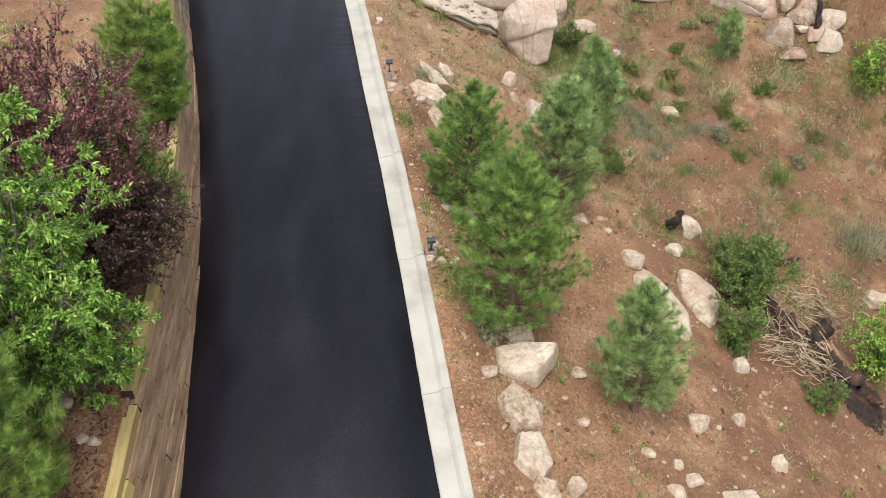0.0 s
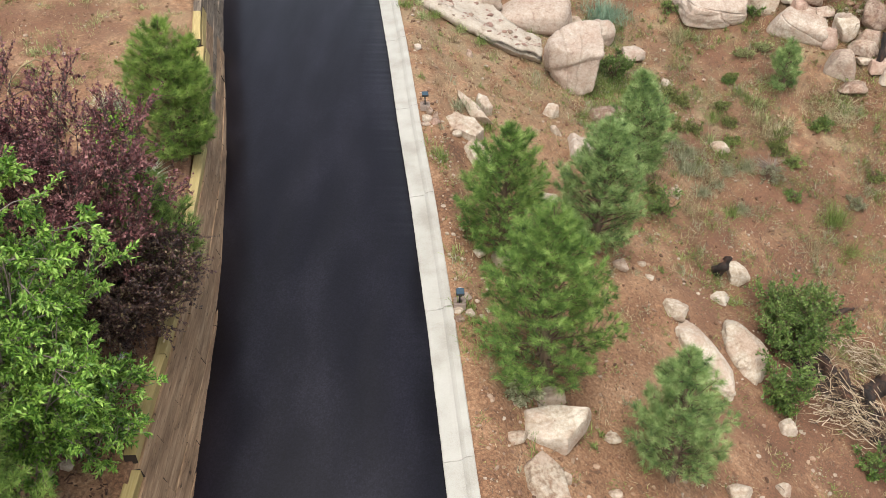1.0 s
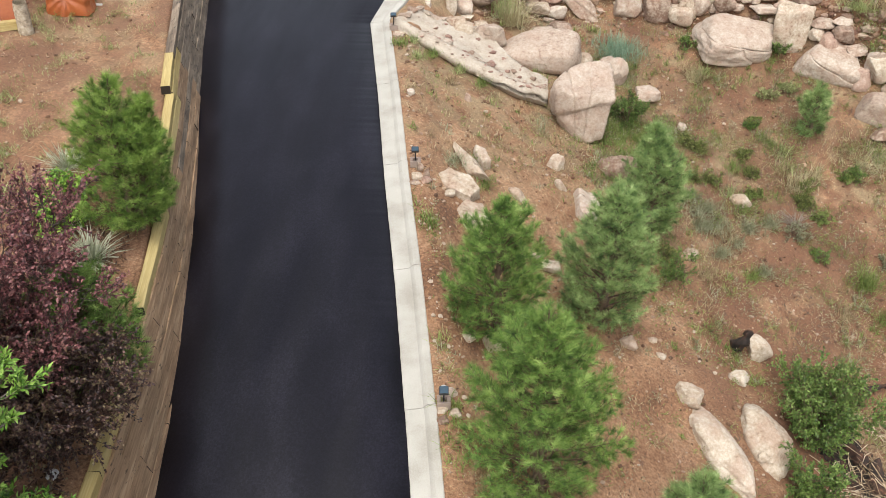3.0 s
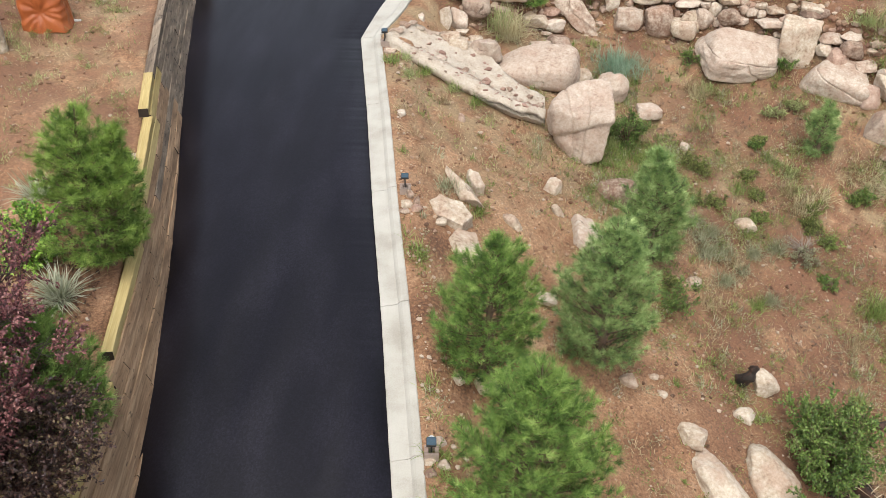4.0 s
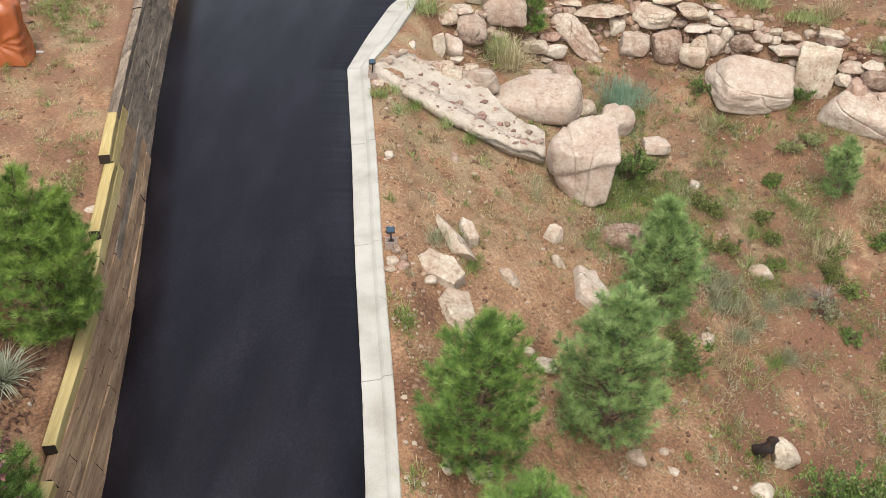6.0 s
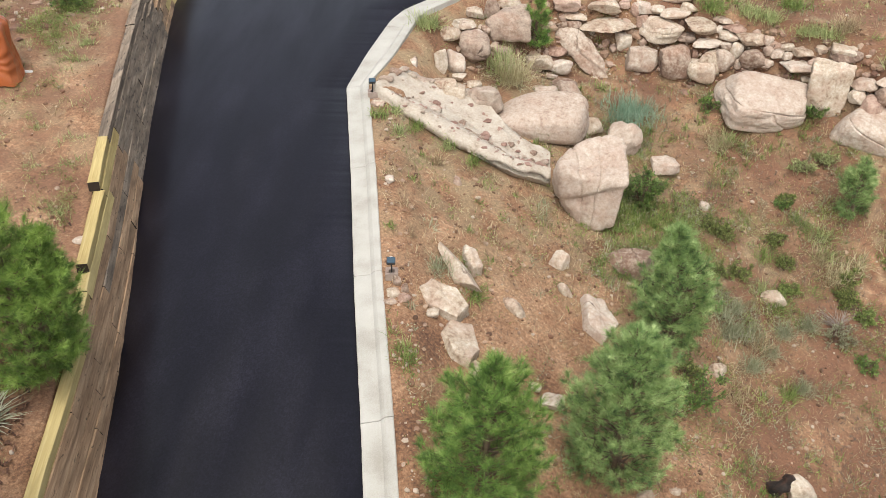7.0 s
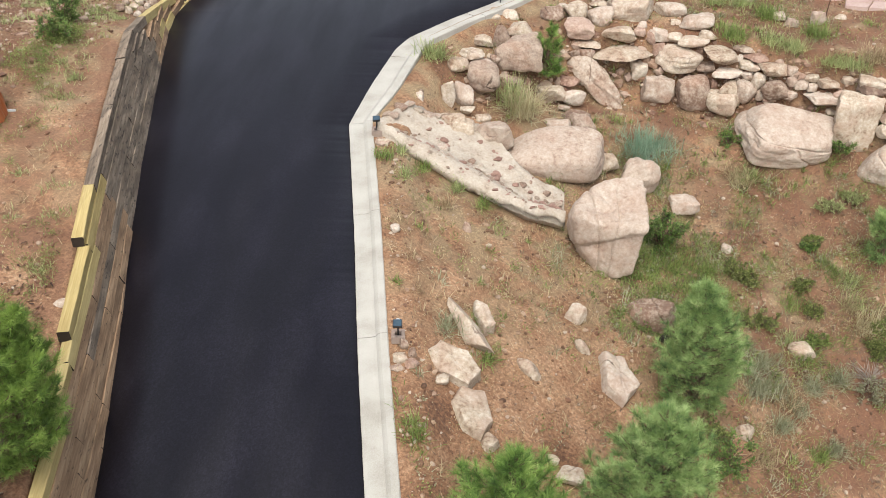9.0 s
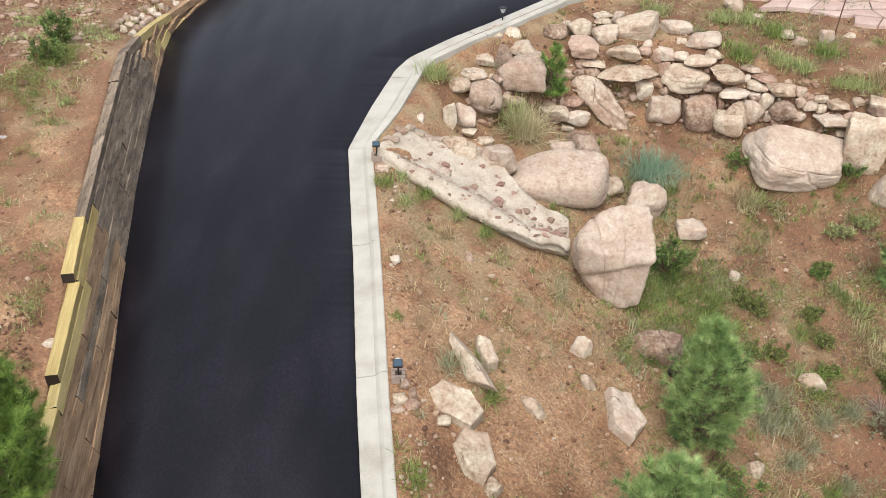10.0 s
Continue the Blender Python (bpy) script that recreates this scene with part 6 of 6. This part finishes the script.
def build_spillway():
    t = thing("spillway", 0, 0, 0, "mortared spillway with set cobbles and a broken undercut lip", "spillway")
    nx, nv = 110, 40
    top, under = [], []
    for i in range(nx):
        for j in range(nv):
            x, v = -2.2 + 3.65 * i / (nx - 1), j / (nv - 1)
            y, z = bed_z(x, v)
            if j == 0:
                y += 0.09 * noise.noise(Vector((x * 3, 1, 1))) + 0.05 * noise.noise(Vector((x * 9, 2, 1)))
            if j == nv - 1:
                y += 0.16 * noise.noise(Vector((x * 2.3, 5, 1))) + 0.06 * noise.noise(Vector((x * 8, 6, 1)))
            if j == 0:
                z -= 0.03
            top.append((x, y, z))
            lip = float(smooth(-0.3, 0.3, x))
            under.append((x, y + (0.03 + 0.28 * lip if j == 0 else 0), min(z - 0.12, gz(x, y) - 0.05) if j > 3 else z - 0.13 - 0.05 * j))
    v = np.array(top + under)
    n = nx * nv
    idx = np.arange(n).reshape(nx, nv)
    q = [np.stack((idx[:-1, :-1], idx[1:, :-1], idx[1:, 1:], idx[:-1, 1:]), -1).reshape(-1, 4)]
    q.append(q[0][:, ::-1] + n)
    for edge in (idx[:, 0], idx[:, -1], idx[0, :], idx[-1, :]):
        q.append(np.stack((edge[:-1], edge[1:], edge[1:] + n, edge[:-1] + n), -1))
    me = mesh_of("mortar_bed", v, np.concatenate(q), MORTAR)
    bm = bmesh.new()
    bm.from_mesh(me)
    bmesh.ops.recalc_face_normals(bm, faces=bm.faces)
    bm.to_mesh(me)
    bm.free()
    part("mortar_bed", me, t)
    rng = random.Random(12)
    kinds = []
    for k in range(12):
        sv, sf = stone_shape(3, 500 + k, 26, 11, 0.09, 0.6 if k % 2 else 0.0)
        kinds.append(mesh_of("cobble", sv, sf, (ROCK_PINK, ROCK_GREY, COBBLE_RED, ROCK_CREAM)[k % 4]))
    def set_stone(x, v, size, long, high, sunk, kinds_used, name="cobble"):
        y, z = bed_z(x, v)
        ob = part(name, kinds[rng.choice(kinds_used)], t)
        ob.matrix_basis = pose(x, y, z - sunk * size, rng.gauss(0, 9), rng.gauss(0, 9), rng.uniform(0, 360) if long < 1.5 else -22 + rng.gauss(0, 14)) @ Matrix.Diagonal((size * long, size, size * high, 1))

    for k in range(46):  # a row along the inner edge of the rim
        set_stone(-2.1 + 3.45 * (k + rng.uniform(-0.4, 0.4)) / 45, rng.gauss(0.29, 0.03), rng.uniform(0.035, 0.08), rng.uniform(1.0, 1.7), 0.5, 0.22, range(12))
    for k in range(26):  # stones let into the rim
        set_stone(rng.uniform(-2.0, 1.4), rng.uniform(0.05, 0.22), rng.uniform(0.03, 0.06), rng.uniform(1.0, 1.4), 0.35, 0.18, (2, 6, 10, 0, 1))
    for k in range(34):  # loose red stones washed into the channel
        set_stone(1.38 - 2.4 * rng.random() ** 1.6, rng.gauss(0.52, 0.1), rng.uniform(0.035, 0.1), rng.uniform(1.0, 1.6), 0.6, -0.1, (2, 6, 10, 0, 4))
    for k in range(11):  # long stones along the upper edge
        set_stone(-2.0 + 1.35 * (k + rng.uniform(-0.3, 0.3)) / 10, rng.gauss(0.93, 0.02), rng.uniform(0.07, 0.12), rng.uniform(1.5, 2.1), 0.6, 0.1, (0, 3, 7, 8), "edge_stone")
    for k in range(70):
        set_stone(rng.uniform(-2.1, 1.4), rng.uniform(0.04, 0.95), rng.uniform(0.014, 0.03), rng.uniform(1.0, 1.5), 0.5, 0.1, range(12))
    for k in range(22):
        set_stone(rng.uniform(-1.9, 1.2), rng.uniform(0.4, 0.9), rng.uniform(0.03, 0.07), rng.uniform(1.0, 1.6), 0.4, 0.2, range(12))


COBBLE_RED = material("red_cobble", [(0.15, 0.08, 0.062), (0.24, 0.145, 0.112), (0.34, 0.22, 0.175)], 4, 8, 0.85, 0.3, 30, per_object=0.3)
build_spillway()


# ---- path lamps and the paver blocks at their feet ----
def cylinder(bm, x, y, z0, z1, r0, r1, sides=12):
    m = Matrix.Translation((x, y, (z0 + z1) / 2))
    bmesh.ops.create_cone(bm, cap_ends=True, segments=sides, radius1=r0, radius2=r1, depth=z1 - z0, matrix=m)


def box(bm, x, y, z, sx, sy, sz, bevel=0.0):
    made = bmesh.ops.create_cube(bm, size=1, matrix=Matrix.Translation((x, y, z)) @ Matrix.Diagonal((sx, sy, sz, 1)))["verts"]
    if bevel:
        edges = {e for v in made for e in v.link_edges}
        bmesh.ops.bevel(bm, geom=list(edges), offset=bevel, segments=2, affect="EDGES")


def solar_lamp(x, y, turn):
    t = thing("path_lamp", x, y, gz(x, y) - 0.02, "black solar path lamp with a square tilted panel", "lamp", "path lamps along the curb", turn)
    bm = bmesh.new()
    cylinder(bm, 0, 0, 0, 0.33, 0.013, 0.013)
    part("stem", from_bm("stem", bm, BLACK), t)
    bm = bmesh.new()
    cylinder(bm, 0, 0, 0.3, 0.37, 0.022, 0.042)
    part("lens", from_bm("lens", bm, GLASSY), t, "clear plastic lens")
    bm = bmesh.new()
    box(bm, 0, 0, 0.395, 0.14, 0.14, 0.04, 0.008)
    cap = part("cap", from_bm("cap", bm, BLACK), t, m=pose(0, 0, 0, 14, 0, 0))
    bm = bmesh.new()
    box(bm, 0, 0, 0.418, 0.115, 0.115, 0.006)
    part("solar_panel", from_bm("solar_panel", bm, PANEL), cap, "dark blue solar panel")
    return t


def glass_lamp(x, y):
    t = thing("path_lamp", x, y, gz(x, y) - 0.02, "path lamp with a flared clear shade on a black stem", "lamp", "path lamps along the curb")
    bm = bmesh.new()
    cylinder(bm, 0, 0, 0, 0.34, 0.014, 0.014)
    part("stem", from_bm("stem", bm, BLACK), t)
    bm = bmesh.new()
    cylinder(bm, 0, 0, 0.33, 0.44, 0.035, 0.085, 16)
    part("shade", from_bm("shade", bm, GLASSY), t, "flared clear shade")
    bm = bmesh.new()
    cylinder(bm, 0, 0, 0.44, 0.465, 0.095, 0.05, 16)
    part("cap", from_bm("cap", bm, BLACK), t)
    return t


def paver(x, y, turn):
    bm = bmesh.new()
    for sx, sy, px, py in ((0.2, 0.055, 0, 0.0725), (0.2, 0.055, 0, -0.0725), (0.055, 0.09, 0.0725, 0), (0.055, 0.09, -0.0725, 0)):
        box(bm, px, py, 0, sx, sy, 0.13, 0.006)
    ob = part("paver_block", from_bm("paver_block", bm, BLOCK), m=pose(x, y, gz(x, y) + 0.035, 0, 0, turn))
    return tagged(ob, "hollow grey paver block around the lamp stem", "paver block", "blocks under the lamps")


for lx, ly, lt in ((-2.2, 24.1, 8), (-1.17, 18.85, 6), (-0.21, 13.35, 5)):
    solar_lamp(lx, ly, lt)
    paver(lx, ly, lt)
glass_lamp(-0.06, 30.4)
glass_lamp(1.28, 31.7)


# ---- upper bank: wrapped sack, leaning panels, mossy timber, stump ----
def wrapped_sack(x, y, turn):
    """A bulky thing wrapped in plastic, tied low at the front, with folds that run out from the tie."""
    rows, sides = 40, 96
    verts = []
    for i in range(rows):
        s = i / (rows - 1)
        for k in range(sides):
            a = 2 * math.pi * k / sides
            c, d = math.cos(a), math.sin(a)
            square = 1 / (abs(c) ** 5 + abs(d) ** 5) ** 0.2
            px, pz = 0.43 * square * c, 1.25 * s
            out = 1 + 0.14 * (1 - s) ** 4 - 0.1 * max(0.0, s - 0.6)
            if d < 0.2:
                far = math.hypot(px, pz - 0.42)
                ray = math.atan2(pz - 0.42, px)
                out += 0.07 * math.sin(11 * ray + 2 * math.sin(3 * ray)) * math.exp(-far / 0.45) * min(1, far / 0.12) - 0.16 * math.exp(-(far / 0.16) ** 2)
            out += 0.08 * noise.noise(Vector((2.5 * c, 2.5 * d, s * 3))) + 0.05 * abs(noise.noise(Vector((6 * c, 6 * d, s * 2.2))))
            top = math.sqrt(max(0.0, 1 - ((s - 0.8) / 0.2) ** 2)) if s > 0.8 else 1
            hem = 0.06 * noise.noise(Vector((4 * c, 4 * d, 9))) * (1 - s)
            verts.append((px * out * max(top, 0.02), 0.33 * square * d * out * max(top, 0.02), pz + hem))
    faces = [(i * sides + k, i * sides + (k + 1) % sides, (i + 1) * sides + (k + 1) % sides, (i + 1) * sides + k) for i in range(rows - 1) for k in range(sides)]
    ob = part("wrapped_sack", mesh_of("wrapped_sack", verts, faces, TARP), m=pose(x, y, gz(x, y) - 0.04, 0, 0, turn))
    return tagged(ob, "large rust-orange plastic sack, creased and tied round", "sack")


wrapped_sack(-9.05, 22.45, 12)


def leaning_panel(x, y, turn):
    t = thing("leaning_panel", x, y, gz(x, y), "rust-brown panel with pale battens leaning on a timber", "panel", "", turn)
    bm = bmesh.new()
    box(bm, 0, 0, 0.5, 0.95, 0.03, 1.0, 0.004)
    lean = pose(0, 0, 0, -16, 0, 0)
    part("sheet", from_bm("sheet", bm, TARP), t, m=lean)
    for px in (-0.46, 0.0, 0.46):
        bm = bmesh.new()
        box(bm, px, -0.03, 0.5, 0.04, 0.03, 1.02, 0.003)
        part("batten", from_bm("batten", bm, WHITE), t, "pale batten", lean)
    return t


leaning_panel(-10.1, 21.35, 25)
mossy = part("edging_timber", timber_mesh(WOOD_NEW, 3), m=pose(-10.05, 21.0, gz(-10.05, 21.0) + 0.07, 0, 0, -62) @ Matrix.Diagonal((1, 1.5, 1, 1)))
tagged(mossy, "mossy yellow-green edging timber on the bank", "timber")
sv, sf = tubes([([(0, 0, -0.05), (0.01, 0, 0.2), (0, 0.02, 0.5), (0.02, 0, 0.62)], (0.16, 0.15, 0.145, 0.13)), ], 14)
sv.append(np.array((0.02, 0, 0.63)))
stump_me = mesh_of("stump", sv, sf, material("mottled_pale_bark", [(0.1, 0.07, 0.045), (0.36, 0.3, 0.22), (0.58, 0.52, 0.42)], 11, 6, 0.95, 0.8, 30, fine=0.3))
tagged(part("stump", stump_me, m=pose(-9.5, 21.2, gz(-9.5, 21.2))), "mottled pale bark log standing on end", "log")
bm = bmesh.new()
box(bm, 0, 0, 0.03, 0.16, 0.07, 0.05, 0.01)
tagged(part("white_offcut", from_bm("white_offcut", bm, WHITE), m=pose(-8.55, 22.75, gz(-8.55, 22.75), 0, 8, 20)), "small white plastic offcut on the soil", "offcut")
# a small round white lid with a low knob
bm = bmesh.new()
cylinder(bm, 0, 0, 0.0, 0.03, 0.085, 0.07, 20)
cylinder(bm, 0, 0, 0.03, 0.05, 0.03, 0.025, 12)
tagged(part("white_lid", from_bm("white_lid", bm, WHITE), m=pose(-4.95, 11.0, gz(-4.95, 11.0) + 0.01, 14, 0, 30)), "small round white plastic lid on the mulch", "bowl")
hose = [(-9.15, 17.2, 0.0), (-9.2, 17.5, 0.1), (-9.1, 17.9, 0.17), (-8.95, 18.2, 0.16), (-8.8, 18.35, 0.02)]
hv, hf = tubes([([(x, y, gz(x, y) + z) for x, y, z in hose], (0.018,) * 5)], 8)
tagged(part("hose", mesh_of("hose", hv, hf, GRASS_DRY)), "tan hose arching out of the soil", "hose")

# ---- brush pile with charred logs ----
for k, (lx, ly, ln, r, turn, tip) in enumerate(((7.3, 16.45, 0.8, 0.16, -43, 24), (7.75, 15.95, 0.62, 0.15, -75, 20), (8.9, 15.4, 0.9, 0.18, -28, 24), (8.15, 18.1, 0.8, 0.06, 4, 12), (8.35, 16.05, 0.5, 0.17, 35, 10), (9.45, 15.05, 0.5, 0.15, -50, 20), (8.75, 16.45, 0.5, 0.16, 80, 12))):
    pts = [(ln * (s - 0.5), 0.07 * math.sin(5 * s + k), 0.04 * math.cos(7 * s)) for s in np.linspace(0, 1, 26)]
    lv, lf = tubes([([pts[0]] + pts + [pts[-1]], [0.01] + [r * (1.1 - 0.3 * s / 25 + 0.12 * math.sin(s * 0.9 + k)) for s in range(26)] + [0.01])], 16)
    lv = [p + 0.055 * np.array(noise.noise_vector(Vector((p[0] * 3.5 + k * 7, p[1] * 6, p[2] * 6)))) + 0.018 * np.array(noise.noise_vector(Vector((p[0] * 6, p[1] * 30, p[2] * 30)))) for p in lv]
    tagged(part("charred_log", mesh_of("charred_log", lv, lf, CHAR), m=pose(lx, ly, gz(lx, ly) + r * 0.7, 0, tip, turn)), "charred black log lying in the brush pile", "log", "charred logs")


def brush_pile():
    rng = np.random.default_rng(9)
    paths = []
    for cx, cy, sx, sy, aim, count, most in ((8.6, 16.95, 0.5, 0.16, 0.1, 130, 0.55), (7.55, 15.1, 0.5, 0.28, 0.5, 190, 0.7), (8.1, 15.5, 0.4, 0.35, -0.6, 110, 0.6), (7.5, 16.1, 0.3, 0.3, -0.7, 60, 0.5)):
        for _ in range(count):
            x, y = rng.normal(cx, sx), rng.normal(cy, sy)
            a, ln = rng.normal(aim, 0.6), rng.uniform(0.15, most)
            p = np.array((x, y, gz(x, y) + rng.uniform(0.04, 0.36)))
            d = np.array((math.cos(a), math.sin(a), rng.normal(-0.3, 0.25))) * ln
            paths.append(([p - d / 2, p + rng.normal(0, 0.05, 3), p + d / 2], (0.0085, 0.0075, 0.003)))
    v, f = tubes(paths, 4)
    return tagged(part("brush_pile", mesh_of("brush_pile", v, f, material("bleached_sticks", [(0.07, 0.04, 0.022), (0.25, 0.175, 0.1), (0.42, 0.33, 0.22), (0.58, 0.49, 0.36)], 3, 4, 0.8, 0.2, 30, island=0.5))), "heap of bleached dry sticks and stalks", "brush pile", kind="stuff")


brush_pile()
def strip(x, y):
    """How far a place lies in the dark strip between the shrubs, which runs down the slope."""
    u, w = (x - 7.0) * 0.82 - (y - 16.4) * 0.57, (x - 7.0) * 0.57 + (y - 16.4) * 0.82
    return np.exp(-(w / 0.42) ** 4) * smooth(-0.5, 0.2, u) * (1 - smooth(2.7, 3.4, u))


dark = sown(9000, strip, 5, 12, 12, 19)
litter("pile_crumbs", dark, 0.11, 0.045, CHAR, "dark crumbs strewn in a strip under the brush pile", "mulch")
litter("pile_straw", sown(500, lambda x, y: np.exp(-(((x - 8.7) / 0.8) ** 2 + ((y - 17.0) / 0.4) ** 2)), 5, 12, 12, 19), 0.25, 0.011, GRASS_DRY, "pale straw spread round the brush pile", "straw")


# ---- charred stumps among the rocks, and a black chunk in a gap ----
def black_chunk(x, y, length, r, turn, tip, seed, label):
    pts = [(0.05 * math.sin(4 * s + seed), 0.04 * math.cos(5 * s), length * s - 0.08) for s in np.linspace(0, 1, 20)]
    lv, lf = tubes([(pts + [pts[-1]], [r * (1.15 - 0.4 * k / 19 + 0.14 * math.sin(0.9 * k + seed)) for k in range(20)] + [0.005])], 16)
    split = lambda p: 0.22 * length * noise.noise(Vector((p[0] * 14, p[1] * 14, seed))) * max(0.0, (p[2] + 0.08) / length) ** 3
    lv = [p + 0.05 * np.array(noise.noise_vector(Vector((p[0] * 9, p[1] * 9, p[2] * 3 + seed)))) + 0.02 * np.array(noise.noise_vector(Vector((p[0] * 32, p[1] * 32, p[2] * 6)))) + (0, 0, split(p)) for p in lv]
    ob = part("black_chunk", mesh_of("black_chunk", lv, lf, CHAR), m=pose(x, y, gz(x, y), tip, 0, turn))
    return tagged(ob, label, "stump", "charred stumps")


black_chunk(5.25, 17.8, 0.62, 0.11, 25, 22, 3, "charred black stump leaning against a pale rock")
black_chunk(10.38, 24.75, 1.1, 0.09, -8, -16, 5, "charred black branch standing between terrace stones")
# black chunk added to fill the dark gap beneath the boulder
black_chunk(3.3, 21.35, 0.3, 0.13, 10, 30, 8, "black chunk filling the dark gap under a boulder")

# ---- iron stake and flagstone patio above the terrace ----
kv, kf = tubes([([(0, 0, -0.1), (0.03, 0, 0.6), (0.08, 0.01, 1.35)], (0.016, 0.015, 0.014))], 8)
tagged(part("iron_stake", mesh_of("iron_stake", kv, kf, RUST), m=pose(7.54, 30.05, gz(7.54, 30.05))), "thin rusty iron stake standing in the soil", "stake")
rock("rock", 7.42, 30.1, gz(7.42, 30.1) + 0.08, 0.35, 0.2, 0.3, ROCK_GREY, 610)
rock("rock", 6.8, 30.0, gz(6.8, 30.0) + 0.04, 0.35, 0.25, 0.14, ROCK_GREY, 611)
rock("rock", 6.55, 30.3, gz(6.55, 30.3) + 0.04, 0.3, 0.25, 0.14, ROCK_CREAM, 612)
rock("rock", 8.0, 30.35, gz(8.0, 30.35) + 0.04, 0.32, 0.2, 0.13, ROCK_CREAM, 613)
rock("rock", 5.6, 31.9, gz(5.6, 31.9) + 0.06, 0.5, 0.35, 0.26, ROCK_GREY, 614)
rock("rock", 6.05, 31.2, gz(6.05, 31.2) + 0.04, 0.3, 0.22, 0.14, ROCK_CREAM, 615)


def build_patio():
    t = tagged(new("patio"), "patio of pale pink irregular flagstones", "patio", kind="structure")
    rng = random.Random(3)
    nx, ny, s = 15, 9, 0.62
    corner = [[(5.6 + s * i + rng.uniform(-0.2, 0.2) + 0.3 * (j % 2), 30.8 + 0.5 * j + rng.uniform(-0.15, 0.15)) for j in range(ny + 1)] for i in range(nx + 1)]
    for i in range(nx):
        for j in range(ny):
            ring = [corner[i][j], corner[i + 1][j], corner[i + 1][j + 1], corner[i][j + 1]]
            cx, cy = sum(p[0] for p in ring) / 4, sum(p[1] for p in ring) / 4
            if cy < float(np.interp(cx, (5.5, 6.1, 6.95, 7.9, 9.0, 14), (33.2, 32.4, 31.75, 31.25, 31.05, 30.9))):
                continue
            bm = bmesh.new()
            size = max(math.hypot(p[0] - cx, p[1] - cy) for p in ring)
            low = [bm.verts.new((p[0] - cx - 0.022 * (p[0] - cx) / size, p[1] - cy - 0.022 * (p[1] - cy) / size, -0.08)) for p in ring]
            high = [bm.verts.new((v.co.x * 0.985, v.co.y * 0.985, 0.03 + rng.uniform(-0.004, 0.004))) for v in low]
            bm.faces.new(high)
            for k in range(4):
                bm.faces.new((low[k], low[(k + 1) % 4], high[(k + 1) % 4], high[k]))
            bmesh.ops.recalc_face_normals(bm, faces=bm.faces)
            part("flagstone", from_bm("flagstone", bm, FLAG), t, m=pose(cx, cy, float(slope_z(cx, cy)) + 0.035, 0, 0, 0))


build_patio()

# ---- stones heaped on the wall's upper end, and small fill among the terrace stones ----
for k in range(22):
    yy = 27.9 + 0.16 * k
    xx = float(base_x(yy)) - 0.55 - 0.22 * ((k * 7) % 3)
    rock("rock", xx, yy, gz(xx, yy) + 0.04 + 0.03 * (k % 2), 0.17 + 0.02 * (k % 5), 0.15, 0.12, (ROCK_PINK, ROCK_CREAM, ROCK_GREY)[k % 3], 640 + k, label="small broken stone heaped behind the timber wall", group="stones heaped behind the wall")


def fill_field(x, y):
    w = np.interp(x, WALL_X, WALL_Y)
    return np.exp(-(((y - w - 0.1) / 0.55) ** 2)) * smooth(-1.4, -0.6, x)


gravel("terrace_rubble", sown(330, fill_field, -1.4, 11, 25, 30.5), 0.04, 0.17, RUBBLE, "small red broken stones wedged between the terrace stones", 1.6, 0.1)
gravel("terrace_fill", sown(520, fill_field, -1.4, 11, 25, 30.5), 0.03, 0.16, PEBBLE, "small broken stones wedged between the terrace stones", 1.8, 0.1)
